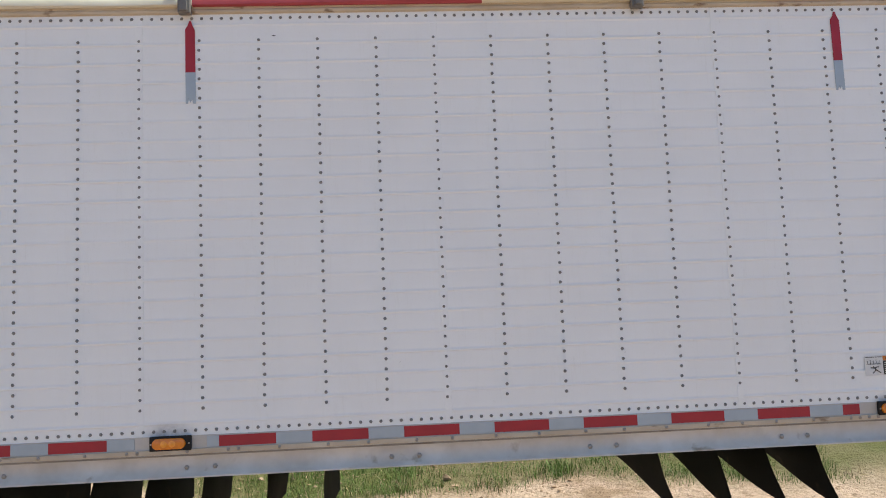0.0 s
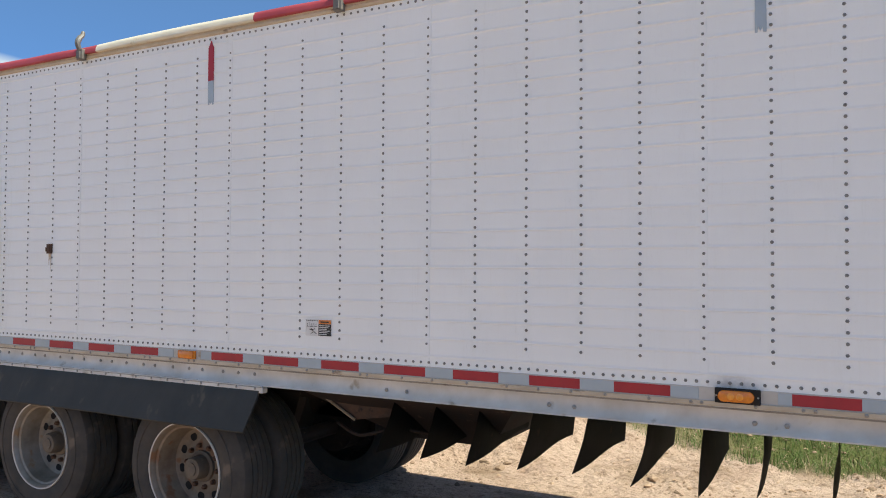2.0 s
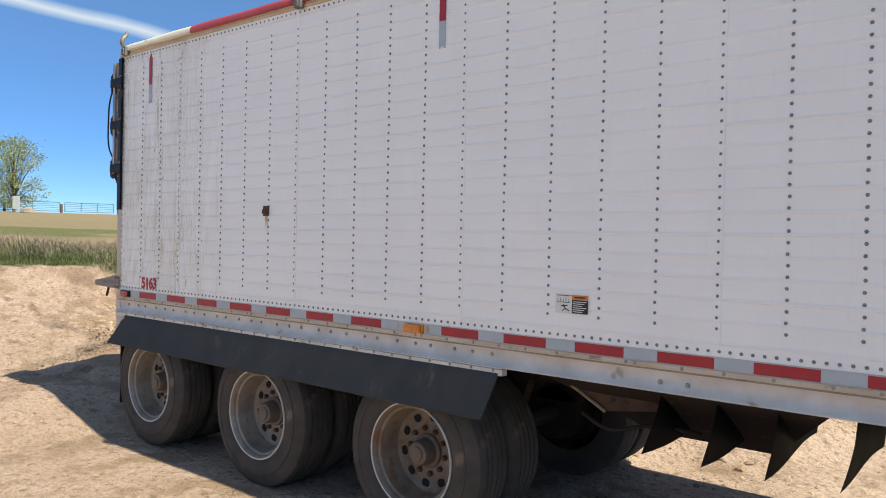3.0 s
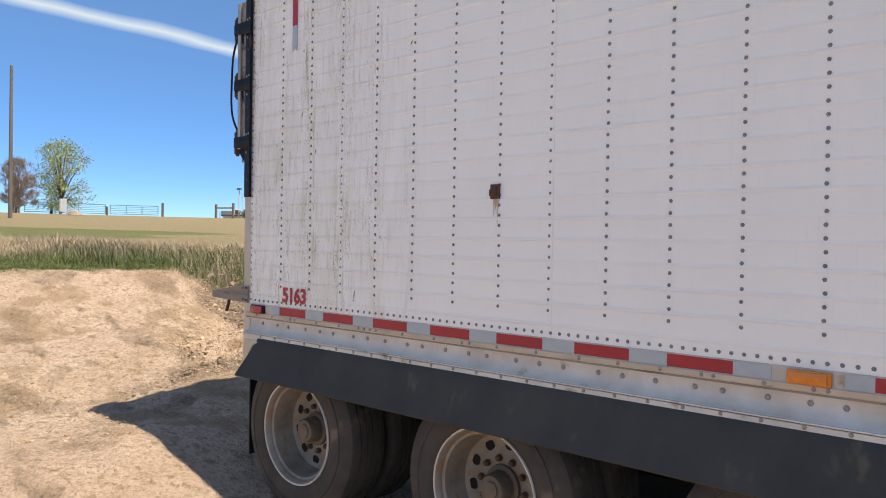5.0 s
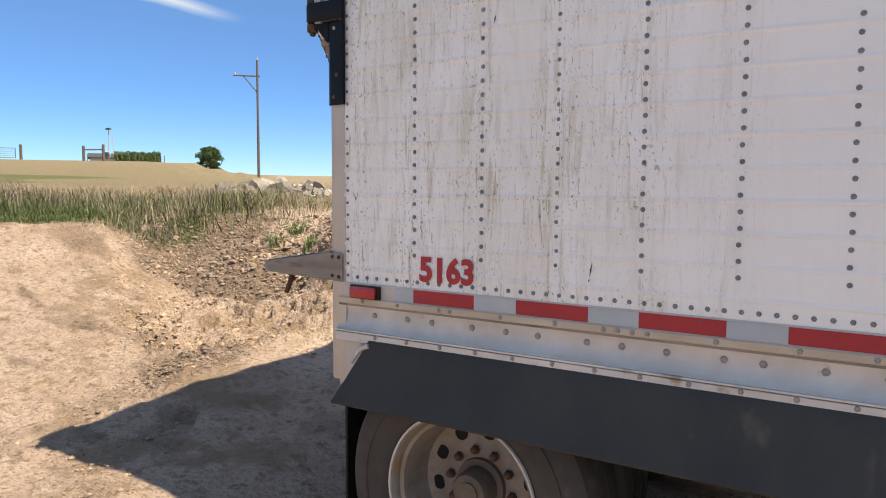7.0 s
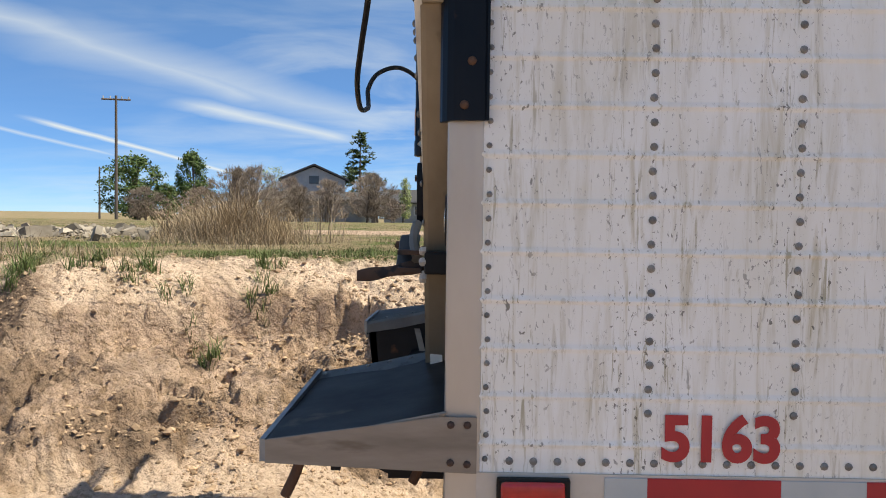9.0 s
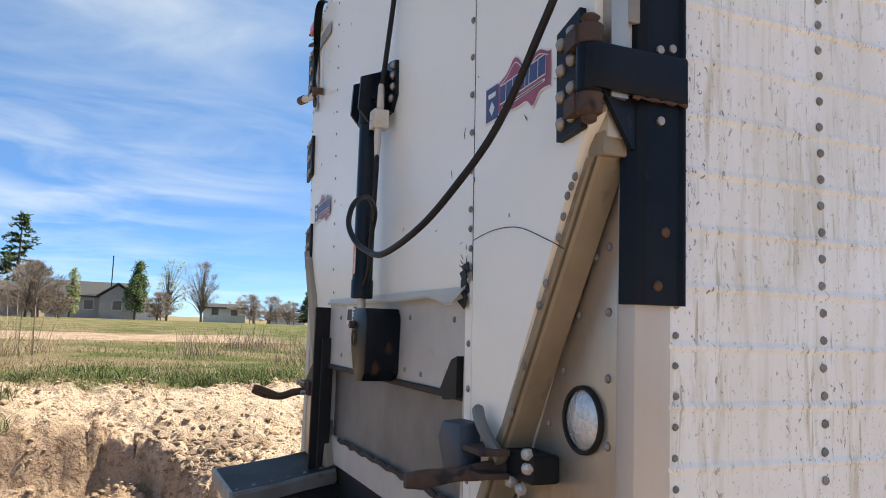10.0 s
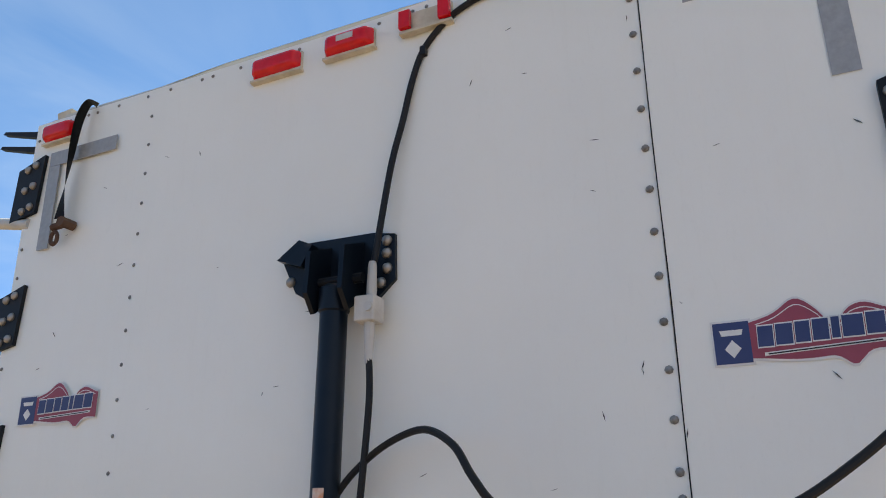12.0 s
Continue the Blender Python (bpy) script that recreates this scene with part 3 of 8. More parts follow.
def ground_material():
    ma = bpy.data.materials.new("sandy_dirt")
    ma.use_nodes = True
    nt = ma.node_tree
    nd, lk = nt.nodes, nt.links
    bs = nd["Principled BSDF"]
    bs.inputs["Roughness"].default_value = 0.95
    bs.inputs["Specular IOR Level"].default_value = 0.2
    co = nd.new("ShaderNodeTexCoord")

    def noise_of(sc, det, lo, hi, stretch=(1, 1, 1)):
        mp = nd.new("ShaderNodeMapping")
        mp.inputs["Scale"].default_value = stretch
        lk.new(co.outputs["Object"], mp.inputs[0])
        n = nd.new("ShaderNodeTexNoise")
        n.inputs["Scale"].default_value, n.inputs["Detail"].default_value, n.inputs["Roughness"].default_value = sc, det, 0.62
        lk.new(mp.outputs[0], n.inputs["Vector"])
        r = nd.new("ShaderNodeMapRange")
        r.inputs["From Min"].default_value, r.inputs["From Max"].default_value = lo, hi
        lk.new(n.outputs["Fac"], r.inputs[0])
        return r.outputs[0], n.outputs["Fac"]

    def over(fac, a, b):
        mx = nd.new("ShaderNodeMix")
        mx.data_type = "RGBA"
        lk.new(fac, mx.inputs["Factor"])
        for s, v in (("A", a), ("B", b)):
            if isinstance(v, tuple):
                mx.inputs[s].default_value = (*v, 1)
            else:
                lk.new(v, mx.inputs[s])
        return mx.outputs["Result"]

    big, _ = noise_of(0.35, 5, 0.35, 0.65)
    mid, _ = noise_of(2.2, 6, 0.35, 0.68)
    fine, ff = noise_of(26, 5, 0.48, 0.72)
    col = over(big, (0.57, 0.405, 0.305), (0.49, 0.34, 0.248))
    col = over(mid, col, (0.63, 0.465, 0.362))
    crumb, _ = noise_of(1.6, 12, 0.53, 0.60)
    col = over(crumb, col, (0.40, 0.275, 0.185))
    grit, _ = noise_of(11, 9, 0.56, 0.63)
    col = over(grit, col, (0.33, 0.225, 0.15))
    col = over(fine, col, (0.36, 0.255, 0.17))
    dots, _ = noise_of(75, 3, 0.60, 0.66)
    col = over(dots, col, (0.23, 0.165, 0.115))
    damp, _ = noise_of(0.5, 4, 0.60, 0.70)
    col = over(damp, col, (0.30, 0.205, 0.13))
    # dry and green growth by the sheet's own colour layer
    at = nd.new("ShaderNodeVertexColor")
    at.layer_name = "growth"
    sp = nd.new("ShaderNodeSeparateColor")
    lk.new(at.outputs[0], sp.inputs[0])
    g1, _ = noise_of(3.0, 6, 0.3, 0.7)
    dry = over(g1, (0.31, 0.235, 0.14), (0.22, 0.175, 0.10))
    grn = over(g1, (0.085, 0.12, 0.03), (0.15, 0.15, 0.055))
    g2, _ = noise_of(16, 8, 0.45, 0.62)
    brown = over(g2, over(g1, (0.35, 0.245, 0.172), (0.265, 0.183, 0.132)), (0.16, 0.113, 0.083))
    col = over(at.outputs["Alpha"], col, over(grit, over(fine, (0.80, 0.615, 0.475), (0.66, 0.485, 0.368)), (0.50, 0.355, 0.263)))
    col = over(sp.outputs[2], col, brown)
    col = over(sp.outputs[0], col, dry)
    col = over(sp.outputs[1], col, grn)
    lk.new(col, bs.inputs["Base Color"])
    b1 = nd.new("ShaderNodeBump")
    b1.inputs["Strength"].default_value, b1.inputs["Distance"].default_value = 1.0, 0.035
    lk.new(ff, b1.inputs["Height"])
    _, fm = noise_of(9, 9, 0, 1)
    b2 = nd.new("ShaderNodeBump")
    b2.inputs["Strength"].default_value, b2.inputs["Distance"].default_value = 0.9, 0.11
    lk.new(fm, b2.inputs["Height"])
    lk.new(b1.outputs[0], b2.inputs["Normal"])
    lk.new(b2.outputs[0], bs.inputs["Normal"])
    return ma


def growth_at(x, y):
    """Shares of dry and of green cover on the ground."""
    r, az = polar(x, y)
    n = fbm(x, y, 0.7, 3, 20.0)
    n2 = fbm(x, y, 0.08, 2, 30.0)
    dry = green = 0.0
    if abs(az) > 110:
        return 0.0, 0.0
    if az > 46:      # slope towards the gates
        g = sstep(7.1, 7.6, r + 0.6 * n)
        dry = g * sstep(8.8, 11.0, r + 1.6 * n)
        green = g * sstep(11.5, 9.0, r + 1.6 * n) * 0.9
        green = max(green, 0.8 * sstep(22, 26, r) * sstep(44, 38, r) * sstep(-0.05, 0.15, n2 + 0.2 * n))
        dry = max(dry, (0.35 + 0.5 * sstep(0.0, 0.4, n2 + 0.3 * n)) * sstep(14, 18, r))
    elif az > -30:   # field behind the bank
        f = sstep(6.55, 7.1, r + 0.5 * n) if az < 31 else sstep(7.9, 8.8, r + 1.2 * n) * (0.5 + 0.5 * sstep(34, 30, az))
        dry = f
        green = f * sstep(0.05, 0.5, n + 0.10 + 0.35 * sstep(18, -12, az) + 0.30 * sstep(10, 7, r))
        road = sstep(14.2, 14.8, y - 0.15 * x + 0.5 * n) * sstep(21, 20, y - 0.15 * x) * sstep(16, 13, az)
        dry, green = dry * (1 - road), green * (1 - road)
    if x > 1.5 and y > 2.5:
        e = sstep(0.0, 0.5, y - (4.15 - 0.05 * (x - 6)) + 0.7 * fbm(x, y, 0.35, 3, 20.0))
        e *= sstep(1.5, 3.5, x)
        green = max(green, e * (0.45 + 0.5 * sstep(-0.2, 0.3, n)))
        dry = max(dry, e)
    if r > 110:
        dry, green = max(dry, 0.8), 0.25 * sstep(0, 0.4, n2)
    return dry, green


def brown_at(x, y):
    """Damp brown earth: the cut face below the ledge, the heap, a churned strip on the slope."""
    r, az = polar(x, y)
    n = fbm(x, y, 2.4, 4, 80.0)
    q = r + wander(x, y) + 0.022 * max(0.0, az - 15)
    v = 0.0
    if -30 < az < 33:
        led = ledge_at(x, y, az)
        v = sstep(4.65, 4.85, q + 0.2 * n) * sstep(led + 0.05, led - 0.12, q + 0.25 * n) * (1.4 * n - 0.18 + 0.80 * sstep(17, 28, az)) + 0.35 * sstep(0.3, 0.45, n)
    if 28 < az < 54:
        qh = r + wander(x, y) - 0.085 * max(0.0, az - 40)
        v = max(v, sstep(5.55, 5.75, qh + 0.15 * n) * sstep(8.0, 7.1, qh + 0.4 * n) * sstep(28, 34, az) * sstep(54, 50, az + 3 * n) * (1.6 + 1.2 * n) * (1 - 0.85 * sstep(43, 38, az) * sstep(6.2, 6.6, qh)))
    py = y - STRIP[1]
    px = x - STRIP[0] - STRIP[2] * py + 0.10 * n
    v = max(v, 1.9 * math.exp(-(px * px / 0.035 + py * py / 0.5)) * (0.9 + 0.8 * n))
    if 40 < az < 110 and r < 9:
        v = max(v, 0.75 * sstep(0.14, 0.34, fbm(0.7 * x, 1.6 * y, 1.4, 3, 67.0)) * (0.6 + n))
    return min(1.0, max(0.0, v))


def pale_at(x, y):
    """Bleached dry sand on top of the bank."""
    r, az = polar(x, y)
    if x > 1.5 and 2.4 < y < 7:
        return 0.22 + 0.5 * fbm(x, y, 1.2, 3, 83.0)
    if not -34 < az < 48:
        return 0.0
    q = r + wander(x, y) + 0.022 * max(0.0, az - 15)
    led = ledge_at(x, y, az)
    top = sstep(led - 0.02, led + 0.15, q + 0.15 * fbm(x, y, 2.4, 3, 81.0))
    low = 0.55 * sstep(4.8, 4.6, q + 0.3 * fbm(x, y, 2.4, 3, 84.0)) * sstep(3.4, 4.0, r) * sstep(36, 30, az)
    return max(low, top * sstep(48, 42, az) * (0.8 + 0.4 * fbm(x, y, 3.0, 3, 82.0))) * sstep(8.5, 7.3, r)


def build_ground():
    radii = [0.0]
    r = 0.0
    while r < 3200:
        step = 0.02 if 4.55 < r < 7.3 else 0.045 if 2.0 < r <= 4.55 else 0.06 if 2.0 < r < 10 else max(0.10 if r > 2 else 0.16, r * 0.022 if r > 10 else 0)
        r += step
        radii.append(r)
    az = 0.0
    angles = []
    while az < 360:
        angles.append(az)
        a = (az + 180) % 360 - 180
        az += 0.24 if -4 < a < 56 else 0.33 if -14 < a < 78 else 0.62 if -60 < a < 90 else 2.0
    verts, faces, cols = [], [], []
    for i, r in enumerate(radii):
        for a in angles:
            t = radians(a)
            x, y = CX - r * math.sin(t), CY + r * math.cos(t)
            verts.append((x, y, ground_height(x, y)))
            cols.append((*growth_at(x, y), brown_at(x, y), min(1.0, max(0.0, pale_at(x, y)))))
    n = len(angles)
    for i in range(len(radii) - 1):
        for k in range(n):
            a, b = i * n + k, i * n + (k + 1) % n
            faces.append((a, b, b + n, a + n) if i else (a, b + n, a + n))
    me = bpy.data.meshes.new("ground")
    me.from_pydata(verts, [], faces)
    layer = me.color_attributes.new("growth", "FLOAT_COLOR", "POINT")
    layer.data.foreach_set("color", np.array(cols, dtype=np.float32).ravel())
    me.polygons.foreach_set("use_smooth", [True] * len(me.polygons))
    me.materials.append(ground_material())
    return tagged(new("ground", me), "pale sandy dirt ground with banks, ruts and weeds", "ground", kind="structure")


build_ground()

# ---- grain trailer ----
trailer = empty("grain_trailer", "white riveted aluminium grain trailer with red and cream tarp", "trailer")
PITCH = 0.3048
LENGTH, WIDTH = 13.0, 2.43
Z_TOP, Z_BOT = 3.505, 1.345
FAR = WIDTH


def side_sheet(x0, x1, y, out):
    """One riveted sheet, pillowed a little between the inner planks."""
    bm = bmesh.new()
    zs = [(Z_BOT, 0.0)]
    z = 1.5075 - 0.1016
    while z < Z_TOP - 0.02:
        zs += [(z + f, d) for f, d in ((-0.012, 0.0), (-0.0085, 0.0), (-0.004, 0.0037), (-0.001, 0.0048), (0.002, 0.0043), (0.008, 0.0005), (0.012, 0.0), (0.016, 0.0))]
        z += 0.1016
    zs.append((Z_TOP, 0.0))
    n = max(2, int((x1 - x0) / 0.1016) + 1)
    xs = [x0 + (x1 - x0) * i / n for i in range(n + 1)]
    rows = []
    for zz, d in zs:
        row = []
        for x in xs:
            e = d * (0.8 + 0.5 * noise.noise((x * 1.1, zz * 5, 9.0)))
            w = 0.0016 * noise.noise((x * 1.7, zz * 2.3, 3.0)) + 0.0009 * math.cos(2 * math.pi * x / PITCH) * noise.noise((x * 0.4, zz * 3, 8.0))
            row.append(bm.verts.new((x, y + out * (e + w), zz)))
        rows.append(row)
    for a, b in zip(rows, rows[1:]):
        for i in range(n):
            bm.faces.new((a[i], a[i + 1], b[i + 1], b[i]))
    # thickness
    e = [ed for ed in bm.edges if ed.is_boundary]
    g = bmesh.ops.extrude_edge_only(bm, edges=e)
    vs = [v for v in g["geom"] if isinstance(v, bmesh.types.BMVert)]
    bmesh.ops.translate(bm, verts=vs, vec=(0, -out * 0.006, 0))
    return bm


seams = [-0.085, 3 * PITCH, 8 * PITCH, 13 * PITCH, 18 * PITCH, 23 * PITCH, 28 * PITCH, 33 * PITCH, 38 * PITCH, LENGTH]
sheets = []
for i in range(len(seams) - 1):
    x0, x1 = seams[i] + (0.012 if i else 0), seams[i + 1] + 0.0115
    sheets.append(part("side_sheet", side_sheet(x0, x1, -0.0008 * (i % 2), -1), M["white"], trailer, smooth=True))
for s in seams[1:-1]:
    part("sheet_lap", box(s - 0.016, s + 0.019, -0.0028, 0.0, Z_BOT + 0.002, Z_TOP - 0.012, 0.0006), M["white"], trailer)
# the far side and the closed front, seen only as outline and shadow
part("far_wall", box(-0.085, LENGTH, FAR - 0.006, FAR, Z_BOT, Z_TOP), M["white"], trailer)
part("front_wall", box(LENGTH, LENGTH + 0.02, 0.0, FAR, Z_BOT - 0.2, Z_TOP), M["white"], trailer)
part("floor_sheet", box(-0.085, LENGTH, 0.01, FAR - 0.01, 1.16, 1.20), M["under_shade"], trailer)

# rivets of the side: columns a foot apart, heads two inches apart
RIV = rivet_mesh("rivet", 0.0088, 0.0058, "y", M["rivet"])
near_r, far_r = [], []
for c in range(0, 42):
    x = -0.036 if c == 0 else PITCH * c
    z = 1.475 if c else 1.373
    top = 3.353 if c else 3.45
    while z <= top + 0.01:
        (near_r if x < 1.9 else far_r).append((x + 0.0012 * math.sin(z * 40 + c), -0.0005, z))
        z += 0.0508
x = -0.036 + 0.0508
while x < LENGTH:
    (near_r if x < 1.0 else far_r).append((x, -0.0005, 1.369))
    far_r.append((x, -0.0005, 3.473))
    x += 0.0508
near_r.sort(key=lambda p: p[0])
SMALL_RIV = rivet_mesh("small_rivet", 0.0066, 0.005, "y", M["rivet"])
for p in near_r[:300]:
    ob = new("rivet", SMALL_RIV if p[0] < 0 else RIV)
    k = 0 if p[0] < seams[1] else 1
    ob.parent, ob.location = sheets[k], p
stuff_rivets("rivet_field", near_r[300:] + far_r, 0.0092, 0.0058, "y", M["rivet"], trailer)

# conspicuity tape
ZT0, ZT1 = 1.2865, 1.339


def tape(x0, x1, material, name):
    part(name, box(x0, x1, -0.0075, -0.0015, ZT0, ZT1, 0.0008), material, trailer)


part("tape_band", box(-0.085, LENGTH, -0.0045, 0.006, 1.282, 1.3448), M["alu_dull"], trailer)
reds = [PITCH * (1 + 1.5 * k) for k in range(7)] + [3.832 + 0.4570 * k for k in range(7)] + [7.394 + 0.4572 * k for k in range(7)]
for i, x in enumerate(reds):
    tape(x, x + 0.279, M["red_tape"], "red_tape")
    if i not in (6, 13, 20):
        tape(x + 0.279, x + 0.457, M["grey_tape"], "grey_tape")
tape(0.215, PITCH, M["grey_tape"], "grey_tape")
tape(3.327, 3.475, M["grey_tape"], "grey_tape")
tape(3.735, 3.832, M["grey_tape"], "grey_tape")
tape(6.853, 6.985, M["grey_tape"], "grey_tape")
tape(7.335, 7.394, M["grey_tape"], "grey_tape")
tape(10.416, 10.594, M["grey_tape"], "grey_tape")
tape(10.594, 10.685, M["red_tape"], "red_tape")
tape(10.99, 11.25, M["red_tape"], "red_tape")

# top rail and tarp
add = bmesh.new()
add_prism(add, [(-0.10, -0.004, 3.495), (-0.10, -0.016, 3.500), (-0.10, -0.018, 3.512), (-0.10, -0.010, 3.520), (-0.10, -0.014, 3.530), (-0.10, 0.05, 3.535), (-0.10, 0.05, 3.495)], (LENGTH + 0.12, 0, 0))
part("top_rail", add, M["lip"], trailer)
add = bmesh.new()
add_prism(add, [(-0.10, FAR + 0.004, 3.495), (-0.10, FAR + 0.016, 3.53), (-0.10, FAR - 0.05, 3.535), (-0.10, FAR - 0.05, 3.495)], (LENGTH + 0.12, 0, 0))
part("top_rail", add, M["lip"], trailer)


def tarp_panel(x0, x1, material, label):
    """A length of the rolled-over tarp: a soft hem outside the rail and a low arch across."""
    prof = [(0.004, 3.532), (-0.030, 3.528), (-0.040, 3.540), (-0.038, 3.566), (-0.022, 3.592), (0.02, 3.612), (0.15, 3.635), (0.6, 3.65), (1.2, 3.66), (1.85, 3.65), (2.3, 3.625), (2.43, 3.60), (2.46, 3.55), (2.43, 3.532)]
    bm = bmesh.new()
    n = max(2, int((x1 - x0) / 0.11))
    rows = []
    for i in range(n + 1):
        x = x0 + (x1 - x0) * i / n
        s = -0.008 * (0.5 + 0.5 * math.cos(2 * math.pi * x / 2.38))
        rows.append([bm.verts.new((x, y + 0.004 * noise.noise((x * 3, y * 2, 1)), z + (s + 0.006 * noise.noise((x * 2.2, y * 3, 5)) if z > 3.535 else 0))) for y, z in prof])
    for a, b in zip(rows, rows[1:]):
        for k in range(len(prof) - 1):
            bm.faces.new((a[k], a[k + 1], b[k + 1], b[k]))
    return part("tarp_panel", bm, material, trailer, label, smooth=True)


edges = [0.03, 1.095, 2.647, 4.19, 5.724, 7.291, 8.797, 10.345, 11.88, LENGTH + 0.02]
for i in range(len(edges) - 1):
    tarp_panel(edges[i], edges[i + 1], M["tarp_red" if i % 2 else "tarp_white"], "faded red vinyl tarp" if i % 2 else "cream vinyl tarp")
part("tarp_end", prism([(0.028, 0.0, 3.50), (0.028, 0.0, 3.60), (0.028, 0.6, 3.64), (0.028, 1.2, 3.65), (0.028, 1.85, 3.64), (0.028, 2.43, 3.59), (0.028, 2.43, 3.50)], (0.03, 0, 0)), M["tarp_white"], trailer)
part("roof_end", box(-0.085, 0.06, 0.02, FAR - 0.02, 3.47, 3.505), M["alu_dull"], trailer)


def tarp_stop(x):
    """A clamp on the rail with a horn that stops the rolling tarp."""
    bm = bmesh.new()
    add_box(bm, x - 0.032, x + 0.032, -0.062, -0.017, 3.482, 3.565, 0.006)
    add_box(bm, x - 0.020, x + 0.020, -0.075, -0.060, 3.490, 3.545, 0.004)
    st = part("tarp_stop", bm, M["stop_grey"], trailer, "grey cast clamp on the top rail")
    pts = curve_through([(x, -0.055, 3.555), (x, -0.075, 3.60), (x, -0.062, 3.64), (x, -0.035, 3.675), (x, -0.03, 3.705)], 4)
    hb = bmesh.new()
    add_tube(hb, pts, [0.017, 0.018, 0.018, 0.019, 0.02, 0.021, 0.022, 0.022, 0.022, 0.021, 0.02, 0.019, 0.018, 0.017, 0.016, 0.014, 0.010][:len(pts)], 8)
    part("horn", hb, M["stop_grey"], st, smooth=True)


for x in (0.05, 2.49, 4.88, 7.255, 9.63, 12.0):
    tarp_stop(x)


def arrow_tape(x):
    """A strip of red and silver tape, pointed above and notched below."""
    t = part("red_arrow_tape", prism([(x - 0.025, -0.0062, 3.185), (x - 0.025, -0.0062, 3.415), (x - 0.012, -0.0062, 3.435), (x - 0.004, -0.0062, 3.46), (x + 0.004, -0.0062, 3.46), (x + 0.012, -0.0062, 3.435), (x + 0.024, -0.0062, 3.41), (x + 0.025, -0.0062, 3.185)], (0, 0.003, 0)), M["red_tape"], trailer)
    part("silver_tape", prism([(x - 0.025, -0.0062, 3.185), (x + 0.025, -0.0062, 3.185), (x + 0.026, -0.0062, 3.02), (x + 0.012, -0.0062, 3.02), (x + 0.008, -0.0062, 3.045), (x - 0.002, -0.0062, 3.025), (x - 0.010, -0.0062, 3.05), (x - 0.014, -0.0062, 3.02), (x - 0.025, -0.0062, 3.02)], (0, 0.003, 0)), M["grey_tape"], t)


for x in (0.432, 3.79, 7.272, 10.74):
    arrow_tape(x)

# bottom rail
# darker strip added to draw the shadow gap under the lip
part("rail_gap_shade", box(-0.083, LENGTH, -0.0068, 0.0, 1.2465, 1.2575), M["step_alu"], trailer)
rail = part("bottom_rail", prism([(-0.085, 0.02, 1.282), (-0.085, -0.010, 1.282), (-0.085, -0.012, 1.258), (-0.085, -0.004, 1.254), (-0.085, 0.006, 1.235), (-0.085, 0.008, 1.200), (-0.085, 0.002, 1.172), (-0.085, -0.014, 1.156), (-0.085, -0.020, 1.150), (-0.085, -0.020, 1.143), (-0.085, 0.06, 1.143), (-0.085, 0.06, 1.282)], (LENGTH + 0.085, 0, 0)), M["alu"], trailer, "dull aluminium bottom rail", smooth=True)
part("rail_lip", box(-0.083, LENGTH, -0.0135, 0.0, 1.258, 1.2815, 0.002), M["lip"], trailer, "dusty aluminium lip")
part("far_rail", box(-0.085, LENGTH, FAR - 0.03, FAR + 0.015, 1.143, 1.282), M["alu"], trailer)
BOLT = rivet_mesh("bolt_head", 0.013, 0.009, "y", M["bolt"], 6)
SMALL = rivet_mesh("small_bolt", 0.0095, 0.006, "y", M["bolt"], 6)
for k in range(5, 13):
    for d in (0.0, 0.138):
        ob = new("bolt_head", BOLT)
        ob.parent, ob.location = rail, (7.234 - 7 * 1.0085 + 1.0085 * k + d, 0.001, 1.191)
for k in range(28):
    ob = new("bolt_head", BOLT)
    ob.parent, ob.location = rail, (0.10 + 0.1524 * k + 0.02 * math.sin(k * 2.3), 0.0065, 1.214)
rng = random.Random(4)
x = 0.05
while x < 11:
    ob = new("small_bolt", SMALL)
    ob.parent, ob.location = rail, (x, -0.0135, 1.270)
    x += rng.choice((0.05, 0.18, 0.2, 0.22, 0.24))

# lamps on the side
def side_lamp(x0, x1, lens, black):
    lamp = part("marker_lamp", box(x0, x1, -0.022, -0.004, 1.277 if black else 1.283, 1.348 if black else 1.338, 0.004), M["black_rubber" if black or lens == "rear_lens" else lens], trailer, "black bezel" if black else "")
    if black:
        cx, cz, rx, rz = (x0 + x1) / 2 - 0.006, 1.3115, 0.081, 0.027
        ring = [(cx + (rx - rz) * (1 if math.cos(a) > 0 else -1) + rz * math.cos(a), cz + rz * math.sin(a)) for a in [2 * math.pi * (k + 0.5) / 28 for k in range(28)]]
        oval = prism([(x, -0.034, z) for x, z in ring], (0, 0.013, 0))
        bmesh.ops.bevel(oval, geom=[e for e in oval.edges if all(v.co.y < -0.03 for v in e.verts)], offset=0.006, segments=2, profile=0.5, affect="EDGES")
        le = part("lens", oval, M[lens], lamp, "oval amber lens", smooth=True)
        for u in (-0.022, 0.018):
            part("reflector", lathe([(-0.0338, 0.017), (-0.0352, 0.014), (-0.0356, 0.001)], 16, "y", (cx + u, 0, cz)), M["amber_bright"], le, "bright amber reflector", smooth=True)
        for x in (x0 + 0.008, x1 - 0.010):
            part("screw", lathe([(-0.0215, 0.005), (-0.0245, 0.0045), (-0.0255, 0.002)], 8, "y", (x, 0, cz)), M["bolt"], lamp)
    else:
        part("lens", box(x0 + 0.008, x1 - 0.012, -0.036, -0.02, 1.287, 1.334, 0.008), M[lens], lamp, smooth=True)


side_lamp(7.06, 7.262, "amber", True)
side_lamp(3.535, 3.692, "amber", False)
side_lamp(10.78, 10.98, "amber", True)
side_lamp(-0.012, 0.142, "rear_lens", False)

